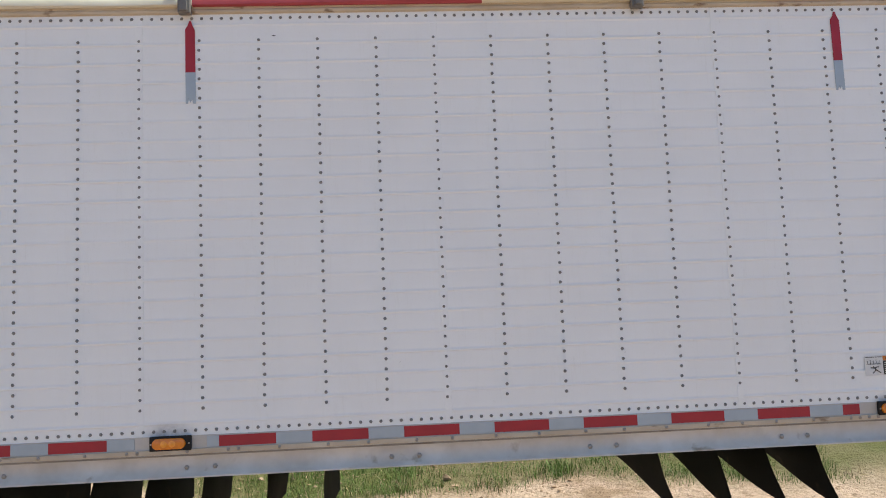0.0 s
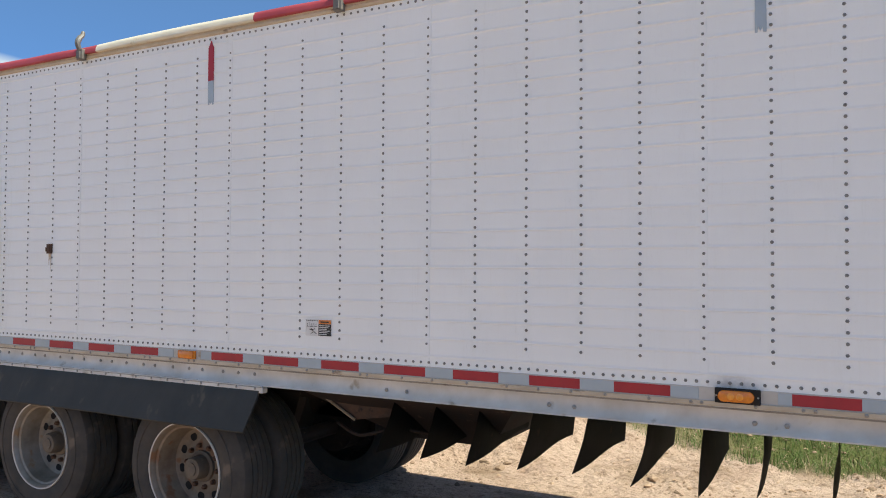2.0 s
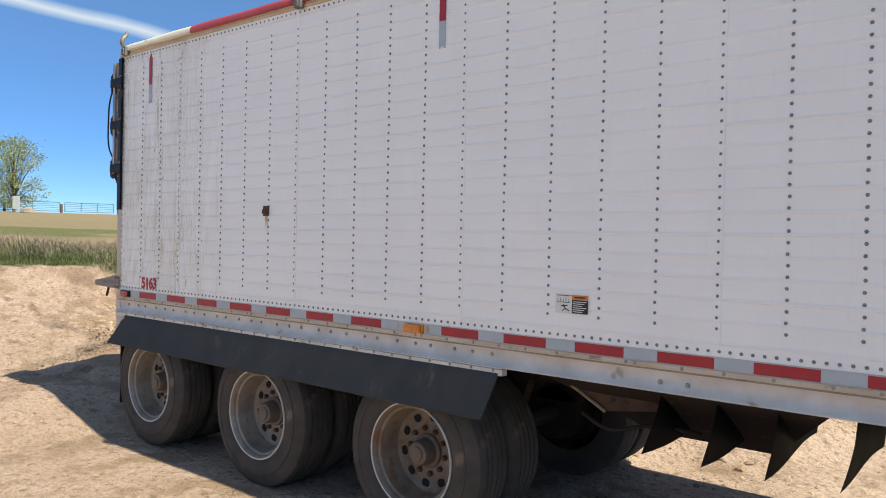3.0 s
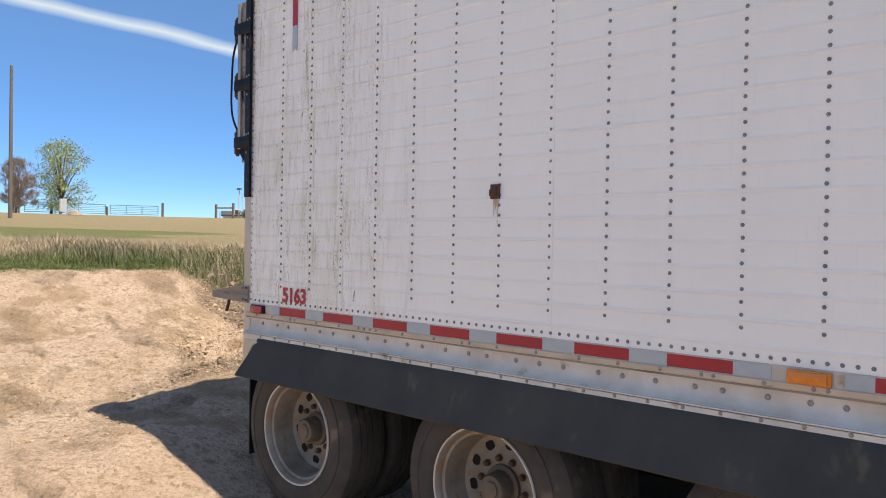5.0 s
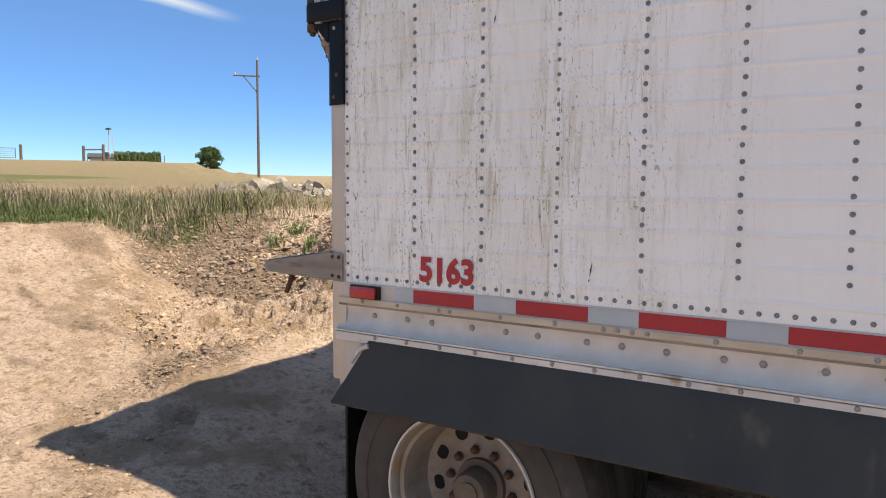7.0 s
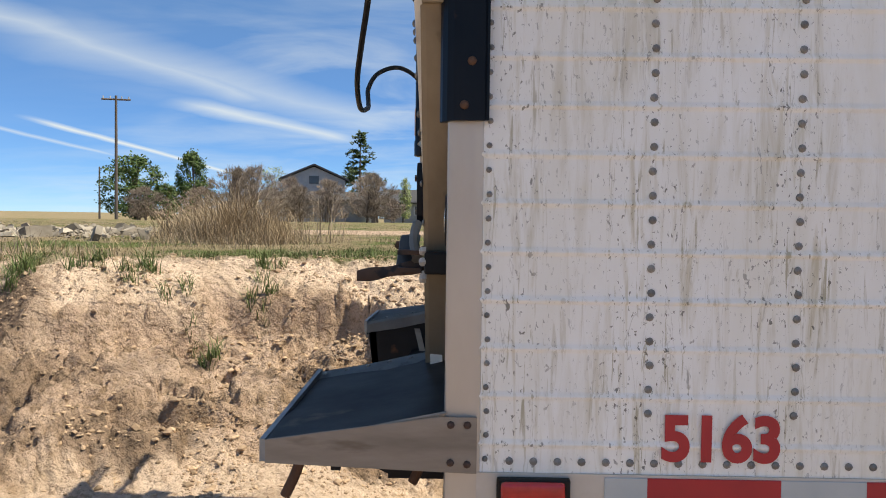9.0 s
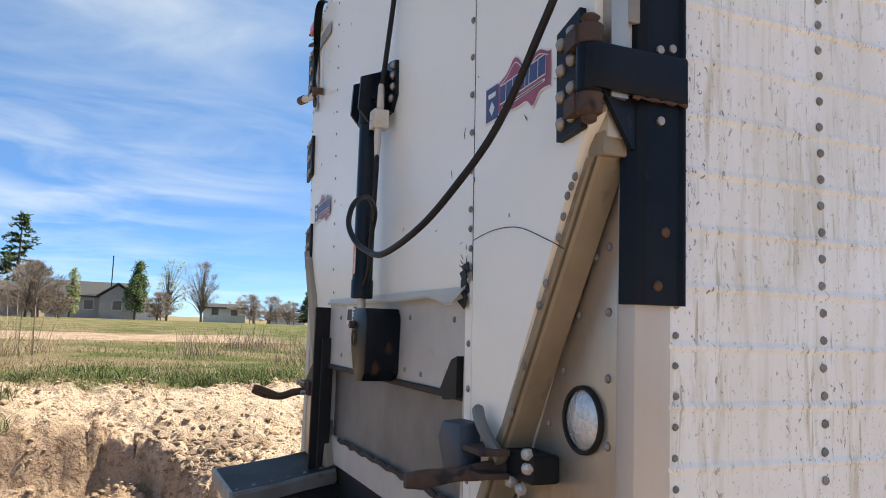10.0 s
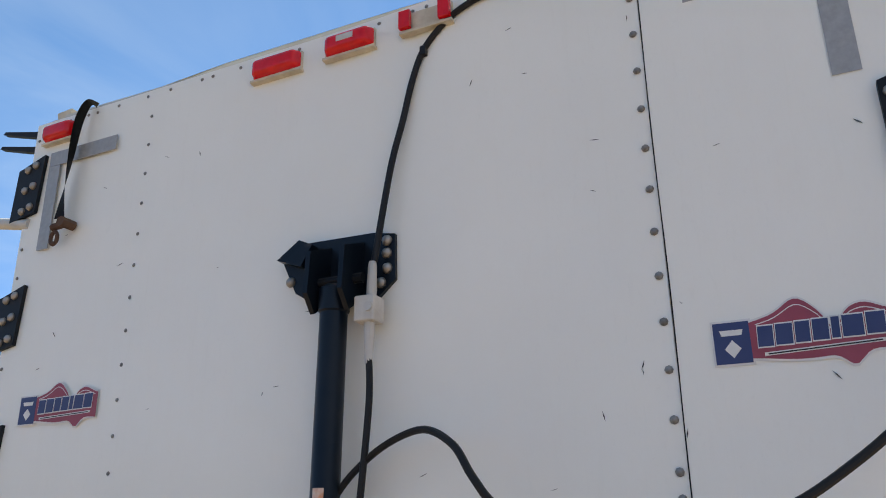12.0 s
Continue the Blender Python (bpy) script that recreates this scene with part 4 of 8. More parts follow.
# mudguard over the three axles
part("guard_strip", box(-0.083, 4.30, -0.030, 0.02, 1.100, 1.1375, 0.003), M["ledge"], trailer, "riveted aluminium strip")
part("rail_ledge", box(-0.083, 4.30, -0.036, 0.0, 1.1415, 1.1485, 0.0015), M["ledge"], trailer, "bright narrow ledge")


def mudguard():
    x0, x1 = -0.03, 4.275
    prof = [(-0.026, 1.118), (-0.034, 1.112), (-0.052, 1.06), (-0.10, 0.95), (-0.140, 0.868), (-0.132, 0.858), (-0.09, 0.945), (-0.04, 1.05), (-0.022, 1.10)]
    bm = bmesh.new()
    n = 30
    rows = []
    for i in range(n + 1):
        t = i / n
        row = []
        for y, z in prof:
            low = (1.118 - z) / 0.26
            a = lerp(0.10, -0.02, low)
            b = lerp(4.272, 4.235, low)
            x = lerp(a, b, t)
            row.append(bm.verts.new((x, y + 0.006 * noise.noise((x * 1.3, z * 4, 2)) * low, z + 0.006 * noise.noise((x * 0.9, 7, 2)) * low)))
        rows.append(row)
    for a, b in zip(rows, rows[1:]):
        for k in range(len(prof)):
            j = (k + 1) % len(prof)
            bm.faces.new((a[k], a[j], b[j], b[k]))
    bm.faces.new(rows[0])
    bm.faces.new(rows[-1][::-1])
    return bm


guard = part("mudguard", mudguard(), M["fender"], trailer, "black plastic mudguard, dusty", smooth=True)
for k in range(27):
    ob = new("small_bolt", SMALL)
    ob.parent, ob.location = guard, (0.13 + 0.158 * k, -0.031, 1.128)
part("guard_end", prism([(-0.083, -0.004, 1.143), (0.13, -0.004, 1.143), (0.13, -0.004, 1.11), (-0.03, -0.004, 0.93), (-0.083, -0.004, 0.90)], (0, 0.02, 0)), M["alu_dull"], trailer)
part("guard_bracket", tube([(0.02, -0.05, 1.02), (0.06, -0.045, 1.075), (0.105, -0.04, 1.095)], 0.011, 8), M["alu"], guard)

# wheels
RUBBER_R = 0.537


def wheel(x, y, z, out, rim_mat, name="wheel", full=True):
    """A tyre on a dished steel disc wheel; out = -1 faces -y."""
    w = empty(name, "", "")
    w.parent = trailer
    w.location = (x, y, z)
    o = out
    tyre = [(0.0, 0.330), (o * 0.012, 0.345), (o * 0.022, 0.40), (o * 0.018, 0.455), (o * 0.002, 0.505), (-o * 0.012, 0.530), (-o * 0.028, RUBBER_R)]
    for g in range(4):
        a = 0.028 + 0.048 * (g + 1)
        tyre += [(-o * (a - 0.006), RUBBER_R + 0.002), (-o * (a - 0.004), RUBBER_R - 0.012), (-o * (a + 0.004), RUBBER_R - 0.012), (-o * (a + 0.006), RUBBER_R + 0.002)]
    tyre += [(-o * 0.262, RUBBER_R), (-o * 0.278, 0.53), (-o * 0.29, 0.505), (-o * 0.308, 0.44), (-o * 0.30, 0.36), (-o * 0.285, 0.33)]
    t = part("tyre", lathe(tyre, 64, cap=False), M["tyre"], w, "worn dusty black tyre", smooth=True)
    # raised rings on the sidewall
    part("sidewall_ring", lathe([(o * 0.017, 0.436), (o * 0.025, 0.440), (o * 0.025, 0.446), (o * 0.016, 0.450)], 64, cap=False), M["tyre"], t, smooth=True)
    rim = [(o * 0.006, 0.333), (o * 0.014, 0.330), (o * 0.012, 0.318), (-o * 0.004, 0.306), (-o * 0.022, 0.302), (-o * 0.030, 0.288), (-o * 0.065, 0.280), (-o * 0.13, 0.272), (-o * 0.165, 0.262), (-o * 0.180, 0.235), (-o * 0.182, 0.20), (-o * 0.172, 0.17), (-o * 0.168, 0.12), (-o * 0.168, 0.02)]
    r = part("rim", lathe(rim, 56, cap=False), rim_mat, w, "dusty painted steel wheel", smooth=True)
    if not full:
        return w
    part("flange", lathe([(o * 0.007, 0.334), (o * 0.017, 0.331), (o * 0.016, 0.324), (o * 0.008, 0.322)], 56, cap=False), M["alu"], r, "worn bright rim flange", smooth=True)
    hole = bmesh.new()
    add_lathe(hole, [(o * 0.0, 0.0001), (o * 0.0, 0.030), (-o * 0.004, 0.031)], 14)
    hm = bpy.data.meshes.new("hand_hole")
    hole.to_mesh(hm)
    hole.free()
    hm.materials.append(M["dark_hole"])
    nut = bmesh.new()
    add_lathe(nut, [(0, 0.018), (o * 0.004, 0.021), (o * 0.006, 0.017), (o * 0.026, 0.0165), (o * 0.034, 0.008)], 6)
    nm = bpy.data.meshes.new("wheel_nut")
    bmesh.ops.recalc_face_normals(nut, faces=nut.faces)
    nut.to_mesh(nm)
    nut.free()
    nm.materials.append(M["rust"])
    for k in range(10):
        a = 2 * math.pi * (k + 0.3) / 10
        ob = new("hand_hole", hm)
        ob.parent, ob.location = r, (0.216 * math.cos(a), -o * 0.178, 0.216 * math.sin(a))
        a += math.pi / 10
        ob = new("wheel_nut", nm)
        ob.parent, ob.location = r, (0.143 * math.cos(a), -o * 0.170, 0.143 * math.sin(a))
    hub = [(-o * 0.17, 0.112), (-o * 0.150, 0.108), (-o * 0.145, 0.085), (-o * 0.075, 0.078), (-o * 0.062, 0.070), (-o * 0.060, 0.045), (-o * 0.052, 0.043), (-o * 0.050, 0.001)]
    part("hub", lathe(hub, 28), M["hub_grease"], w, "greasy hub with a round cap", smooth=True)
    return w


AXLES = ((0.545, 0.552), (2.088, 0.528), (3.63, 0.522))
for x, z in AXLES:
    rm = M["rim_rust"] if x > 3 else M["rim"]
    wheel(x, -0.035, z, -1, rm)
    # inner rims, drums and axles get the near-black that stands for underbody shade
    wheel(x, 0.315, z, -1, M["under_shade"], "inner_wheel", False)
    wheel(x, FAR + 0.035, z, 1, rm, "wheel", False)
    wheel(x, FAR - 0.315, z, 1, M["under_shade"], "inner_wheel", False)
    part("brake_drum", tube([(x, 0.42, z), (x, 0.78, z)], 0.21, 24), M["under_shade"], trailer)
    part("brake_drum", tube([(x, FAR - 0.42, z), (x, FAR - 0.78, z)], 0.21, 24), M["under_shade"], trailer)
    ax = part("axle", tube([(x, 0.15, z), (x, FAR - 0.15, z)], 0.065, 14), M["under_shade"], trailer)
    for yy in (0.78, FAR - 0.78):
        part("spring_hanger", prism([(x - 0.35, yy, 1.0), (x + 0.35, yy, 1.0), (x + 0.22, yy, 0.62), (x - 0.22, yy, 0.62)], (0, 0.09, 0)), M["under_shade"], ax)
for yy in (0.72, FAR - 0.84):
    part("frame_beam", box(-0.05, 5.2, yy, yy + 0.12, 0.95, 1.16), M["under_shade"], trailer)
part("mud_flap", box(-0.075, -0.062, 0.02, 0.64, 0.28, 0.93, 0.003), M["black_rubber"], trailer, "black rubber mud flap")
part("mud_flap", box(-0.075, -0.062, FAR - 0.64, FAR - 0.02, 0.28, 0.93, 0.003), M["black_rubber"], trailer, "black rubber mud flap")


# hopper under the body
def hopper(x0, x1, bottom):
    bm = bmesh.new()
    a = [(x0, 0.12, 1.16), (x1, 0.12, 1.16), (x1, FAR - 0.12, 1.16), (x0, FAR - 0.12, 1.16)]
    xm = (x0 + x1) / 2
    b = [(xm - 0.35, 0.85, bottom), (xm + 0.35, 0.85, bottom), (xm + 0.35, FAR - 0.85, bottom), (xm - 0.35, FAR - 0.85, bottom)]
    va, vb = [bm.verts.new(p) for p in a], [bm.verts.new(p) for p in b]
    for i in range(4):
        bm.faces.new((va[i], va[(i + 1) % 4], vb[(i + 1) % 4], vb[i]))
    bm.faces.new(vb)
    return bm


slope = part("hopper_slope", prism([(4.42, 0.30, 1.14), (5.35, 0.30, 1.14), (5.05, 0.42, 0.95), (4.72, 0.42, 0.90)], (0, 0.012, 0)), M["rust_dark"], trailer, "rusty brown sloping hopper sheet")
# paler bar added to draw the lit edge of the sloping sheet
part("lit_edge", tube([(4.40, 0.285, 1.14), (4.56, 0.345, 1.02), (4.72, 0.405, 0.90)], 0.010, 6), M["tan_alu"], slope)
part("air_line", tube(curve_through([(4.55, 0.45, 0.86), (4.75, 0.42, 0.80), (5.0, 0.46, 0.86), (5.25, 0.50, 0.84)], 5), 0.012, 7), M["under_shade"], slope, "air line, darkened for the shade", smooth=True)
part("hopper", hopper(4.35, 6.0, 0.72), M["under_shade"], trailer, "steel hopper bottom, darkened for the shade")


# bent rubber flaps under the rail
def flap(x, lean, seed, twist, heel=0.33):
    rg = random.Random(seed)
    bm = bmesh.new()
    nu, nv = 8, 7
    depth = 1.04 + rg.uniform(-0.06, 0.05)
    tip = 0.345 + rg.uniform(-0.02, 0.02)
    rows = []
    for i in range(nv + 1):
        v = i / nv
        row = []
        for j in range(nu + 1):
            u = j / nu
            near = 0.34 - 0.06 * sstep(0.0, 0.25, v) - 0.17 * v + 0.012 * math.sin(v * 5.8)
            far = lerp(0.09 + depth, 0.05 + depth, v)
            length = lerp(tip, heel, u) + 0.012 * math.sin(u * 6.0)
            z = 1.142 - v * length
            y = lerp(near, far, u)
            xx = x + twist * u ** 1.3 + lean * (0.06 * v * v - 0.03 * math.sin(v * 3.1)) * (1 - 0.7 * u) + 0.012 * math.sin(u * 3.1 + seed) * v
            row.append(bm.verts.new((xx, y, z)))
        rows.append(row)
    for a, b in zip(rows, rows[1:]):
        for k in range(nu):
            bm.faces.new((a[k], a[k + 1], b[k + 1], b[k]))
    bmesh.ops.solidify(bm, geom=bm.faces[:], thickness=0.008)
    return part("rubber_flap", bm, M["black_rubber"], trailer, "bent black rubber flap", smooth=True)


for i, x in enumerate((5.10, 5.40, 5.70, 6.02, 6.34, 6.66, 6.97, 7.25, 7.57, 7.87)):
    flap(x + rng.uniform(-0.015, 0.015), rng.uniform(-0.7, 0.3), i, rng.uniform(-0.02, 0.03))
for i, x in enumerate((9.70, 10.02, 10.30, 10.60)):
    flap(x, rng.uniform(-0.3, 0.6), 20 + i, rng.uniform(-0.06, 0.0), 0.17)

# ---- rear of the trailer ----


def door_x(y, z):
    """The rear door's outer face: it leans and twists a little."""
    return -0.192 + 0.026 * (y - 0.4) - (0.015 + 0.008 * y) * (z - 2.6)


def rp(y, z, d=0.0):
    return (door_x(y, z) - d, y, z)


def add_plate(bm, outline, d0, d1):
    """A plate on the door: outline of (y, z), from d0 to d1 outside its face."""
    a = [bm.verts.new(rp(y, z, d0)) for y, z in outline]
    b = [bm.verts.new(rp(y, z, d1)) for y, z in outline]
    bm.faces.new(a)
    bm.faces.new(b[::-1])
    for i in range(len(a)):
        j = (i + 1) % len(a)
        bm.faces.new((a[i], a[j], b[j], b[i]))
    return bm


def plate(outline, d0, d1):
    return add_plate(bmesh.new(), outline, d0, d1)


def rect(y0, y1, z0, z1):
    return [(y0, z0), (y1, z0), (y1, z1), (y0, z1)]


def sheet_grid(y0, y1, z0, z1, d, ny, nz, bulge):
    """A thin door skin with soft dents."""
    bm = bmesh.new()
    rows = []
    for i in range(nz + 1):
        z = lerp(z0, z1, i / nz)
        rows.append([bm.verts.new(rp(y, z, d + bulge(y, z))) for y in [lerp(y0, y1, k / ny) for k in range(ny + 1)]])
    for a, b in zip(rows, rows[1:]):
        for k in range(ny):
            bm.faces.new((a[k], a[k + 1], b[k + 1], b[k]))
    e = [ed for ed in bm.edges if ed.is_boundary]
    g = bmesh.ops.extrude_edge_only(bm, edges=e)
    vs = [v for v in g["geom"] if isinstance(v, bmesh.types.BMVert)]
    bmesh.ops.translate(bm, verts=vs, vec=(0.02, 0, 0))
    return bm


door = empty("rear_door", "", "")
door.parent = trailer
DW = M["door_white"]
dent = lambda y, z: 0.004 * noise.noise((y * 1.6, z * 1.1, 4)) + 0.012 * math.exp(-((y - 0.95) / 0.16) ** 2) * sstep(2.2, 3.1, z) - 0.004 * sstep(2.25, 2.13, z)
part("door_skin", sheet_grid(0.507, 2.43, 2.125, 3.445, 0.0, 60, 44, dent), DW, door, "creamy white door sheet", smooth=True)
right = bmesh.new()
add_plate(right, [(0.505, 3.445), (0.505, 1.58), (0.045, 2.352), (0.0, 2.40), (0.0, 3.445)], 0.003, -0.02)
part("door_skin", right, DW, door, "creamy white door sheet")
part("door_strip", plate([(0.545, 1.42), (0.545, 2.14), (0.507, 2.14), (0.507, 1.42)], 0.0035, -0.03), DW, door)
part("door_strip", plate([(2.43, 2.14), (2.10, 1.42), (1.965, 1.42), (1.965, 2.14)], -0.001, -0.03), DW, door)
# curled lower hem of the sheet
hem = bmesh.new()
rows = []
for i in range(41):
    y = lerp(0.545, 1.965, i / 40)
    curl = 0.006 + 0.010 * abs(noise.noise((y * 3, 0, 1))) + 0.022 * sstep(0.75, 0.55, y)
    sag = 0.006 * noise.noise((y * 2.3, 5, 1)) - 0.022 * sstep(0.80, 0.60, y)
    rows.append([hem.verts.new(rp(y, 2.130, 0.004)), hem.verts.new(rp(y, 2.120 + sag * 0.4, 0.006 + curl * 0.4)), hem.verts.new(rp(y, 2.112 + sag, 0.008 + curl)), hem.verts.new(rp(y, 2.107 + sag, 0.005 + curl)), hem.verts.new(rp(y, 2.109 + sag, curl - 0.002))])
for a, b in zip(rows, rows[1:]):
    for k in range(4):
        hem.faces.new((a[k], a[k + 1], b[k + 1], b[k]))
bmesh.ops.solidify(hem, geom=hem.faces[:], thickness=0.0018)
part("hem", hem, DW, door, "curled yellowed sheet edge", smooth=True)
tear = bmesh.new()
for i in range(6):
    z = 2.185 - 0.016 * i
    add_plate(tear, [(0.528 + 0.012 * math.sin(i * 2.1), z), (0.556 + 0.016 * math.sin(i * 1.3 + 1), z - 0.008), (0.540 + 0.01 * math.sin(i), z - 0.028), (0.520, z - 0.02)], 0.004 + 0.004 * (i % 3), 0.0065 + 0.004 * (i % 3))
part("torn_edge", tear, M["black_steel"], door, "torn dark sheet edge")
# frame behind the skin
fr = bmesh.new()
for o in (rect(0.0, 2.43, 3.40, 3.452), rect(2.39, 2.432, 2.15, 3.45), rect(-0.002, 0.05, 2.36, 3.45)):
    add_plate(fr, o, -0.021, -0.075)
part("door_frame", fr, M["alu_dull"], door, "grey aluminium door frame")
part("edge_strip", plate(rect(-0.026, -0.001, 2.42, 3.44), -0.012, -0.045), M["alu_panel"], door, "bright aluminium edge strip")
# crack in the lower sheet
ck = bmesh.new()
pts = curve_through([rp(0.506, 2.232, 0.0035), rp(0.40, 2.243, 0.0035), rp(0.28, 2.236, 0.0035), rp(0.16, 2.200, 0.0035), rp(0.10, 2.178, 0.0035)], 6)
add_tube(ck, pts, 0.0009, 5)
part("crack", ck, M["dark_hole"], door)
part("seam_line", tube([rp(0.5055 + 0.0012 * math.sin(z * 9), z, 0.0032) for z in [2.14 + 0.05 * k for k in range(27)]], 0.0012, 5), M["dark_hole"], door)

DR = rivet_mesh("door_rivet", 0.0085, 0.005, "x", M["rivet"])
DRS = rivet_mesh("small_door_rivet", 0.0058, 0.003, "x", M["rivet"])


def at_door(mesh, y, z, d=0.003, parent=door, name="rivet"):
    ob = new(name, mesh)
    ob.parent, ob.location = parent, rp(y, z, d)
    return ob


z = 2.17
while z < 3.43:
    at_door(DR, 0.522, z, 0.002 + dent(0.522, z))
    z += 0.0895 if z > 2.30 else 0.045
z = 1.50
while z < 2.1:
    at_door(DR, 0.522, z, 0.0035)
    z += 0.10
z = 2.16
while z < 3.40:
    at_door(DRS, 1.925, z, 0.0005 + dent(1.925, z))
    at_door(DRS, 2.413, z + 0.03, 0.0005 + dent(2.41, z))
    z += 0.092
y = 0.06
while y < 2.4:
    at_door(DRS, y, 3.428, 0.0025 if y < 0.5 else dent(y, 3.428))
    y += rng.choice((0.04, 0.09, 0.10, 0.12))
for y, z in ((0.015, 3.10), (0.012, 2.71), (0.022, 2.66), (0.062, 2.30), (0.088, 2.27), (0.118, 2.20), (0.102, 2.235), (0.165, 2.12), (0.19, 2.08), (0.25, 1.965), (0.30, 1.87), (0.35, 1.77), (0.075, 2.285)):
    at_door(DR, y, z, 0.003)

# recess with the chute door
part("chute_door", box(-0.140, -0.128, 0.55, 1.955, 1.875, 2.118, 0.003), M["chute_grey"], door, "dusty grey chute door")
# back sheet is coloured darker to carry the recess's shade
part("chute_back", box(-0.100, -0.09, 0.40, 2.05, 1.505, 2.20), M["chute_shade"], door, "grey chute sheet, its shade put into the colour")
part("chute_edge", box(-0.150, -0.128, 0.55, 1.955, 1.862, 1.880, 0.003), M["black_steel"], door)
for y, z in ((1.78, 2.06), (1.02, 2.06), (0.70, 2.055), (0.62, 2.05), (0.66, 1.91), (0.92, 1.905), (1.75, 1.92), (1.05, 1.91)):
    ob = new("rivet", DR)
    ob.parent, ob.location = door, (-0.140, y, z)
sill = part("sill_panel", box(-0.118, -0.101, 0.555, 1.94, 1.50, 1.60, 0.003), M["chute_grey"], door, "scuffed pale grey sill panel")
part("rust_edge", tube([(-0.1185, 0.60 + 0.045 * i, 1.600 + 0.004 * math.sin(i * 2.1)) for i in range(28)], [0.006 + 0.004 * abs(math.sin(i * 1.3)) for i in range(28)], 6), M["rust_dark"], sill, "ragged rusty upper edge")
# sheet and board added in black to stand for shade below the sill
part("lower_shade_sheet", box(-0.110, -0.09, 0.40, 2.05, 0.96, 1.50), M["black_steel"], door, "added black sheet standing for the shade below the sill")
part("sill_shadow_board", box(-0.30, -0.13, 0.67, 1.80, 1.10, 1.30), M["black_steel"], door, "added black board standing for the shade below the sill")
for y in (1.945, 1.915):
    part("guide_rail", box(-0.20 if y > 1.93 else -0.175, -0.128, y, y + 0.016, 1.30, 2.10 if y > 1.93 else 1.98, 0.003), M["black_steel"], door, "dark steel guide rail")
part("guide_rail", box(-0.175, -0.128, 0.548, 0.562, 1.30, 2.08, 0.003), M["alu_dull"], door)
part("seal_block", prism([(-0.19, 0.565, 1.97), (-0.19, 0.60, 1.96), (-0.19, 0.665, 1.885), (-0.19, 0.64, 1.865), (-0.19, 0.565, 1.875)], (0.05, 0, 0)), M["black_rubber"], door, "black rubber block")

# ram that lifts the chute door
ram = part("ram", lathe([(2.115, 0.030), (2.118, 0.034), (2.17, 0.034), (2.175, 0.031), (2.66, 0.031), (2.664, 0.035), (2.715, 0.035), (2.725, 0.022)], 24, "z", (-0.229, 1.222, 0)), M["ram_black"], door, "gloss black hydraulic ram", smooth=True)
part("ram_rod", lathe([(2.03, 0.013), (2.12, 0.013)], 14, "z", (-0.229, 1.222, 0)), M["alu"], ram)
part("ram_label", prism([(-0.2585, 1.206, 2.19), (-0.2625, 1.218, 2.19), (-0.2595, 1.232, 2.19)], (0, 0, 0.10)), M["label_orange"], ram, "orange and white label")
pb = part("ram_plate", plate([(1.40, 2.815), (1.338, 2.857), (1.15, 2.853), (1.092, 2.842), (1.09, 2.735), (1.140, 2.692), (1.30, 2.70), (1.36, 2.735)], 0.0, 0.014), M["ram_black"], door, "black steel mounting plate")
for y in (1.172, 1.262):
    part("lug", prism([(door_x(y, 2.78) - 0.012, y, 2.835), (door_x(y, 2.78) - 0.10, y, 2.80), (door_x(y, 2.78) - 0.105, y, 2.70), (door_x(y, 2.78) - 0.07, y, 2.66), (door_x(y, 2.78) - 0.012, y, 2.70)], (0, 0.012, 0)), M["ram_black"], pb)
part("lug_pin", tube([(-0.229, 1.15, 2.735), (-0.229, 1.295, 2.735)], 0.012, 10), M["black_steel"], pb)
part("tab", plate([(1.40, 2.815), (1.338, 2.857), (1.30, 2.84), (1.33, 2.79)], 0.014, 0.042), M["ram_black"], pb)
HB = rivet_mesh("plate_bolt", 0.0135, 0.011, "x", M["bolt"], 10)
for y, z in ((1.112, 2.828), (1.112, 2.798), (1.110, 2.762), (1.126, 2.73), (1.19, 2.815), (1.375, 2.765), (1.19, 2.72)):
    at_door(HB, y, z, 0.014, pb, "bolt_head")
lb = bmesh.new()
add_prism(lb, [(-0.246, 1.105, 1.895), (-0.246, 1.10, 2.055), (-0.246, 1.12, 2.085), (-0.246, 1.235, 2.085), (-0.246, 1.262, 2.03), (-0.246, 1.258, 1.965), (-0.246, 1.225, 1.895), (-0.246, 1.185, 1.866), (-0.246, 1.13, 1.870)], (0.106, 0, 0))
add_prism(lb, [(-0.212, 1.262, 2.075), (-0.212, 1.325, 2.068), (-0.212, 1.335, 2.00), (-0.212, 1.352, 1.955), (-0.212, 1.325, 1.905), (-0.212, 1.268, 1.888)], (0.072, 0, 0))
bmesh.ops.bevel(lb, geom=lb.edges[:], offset=0.004, segments=2, profile=0.5, affect="EDGES")
lug = part("lift_lug", lb, M["black_paint"], door, "black steel lifting lug, rusty above", smooth=True)
part("lug_bolt", tube([(-0.260, 1.235, 2.035), (-0.24, 1.235, 2.035)], 0.012, 6), M["rust"], lug)
part("lug_ring", tube([(-0.249, 1.225 + 0.014 * math.sin(a), 1.995 + 0.022 * math.cos(a)) for a in [2 * math.pi * k / 16 for k in range(17)]], 0.0022, 6), M["rust"], lug)

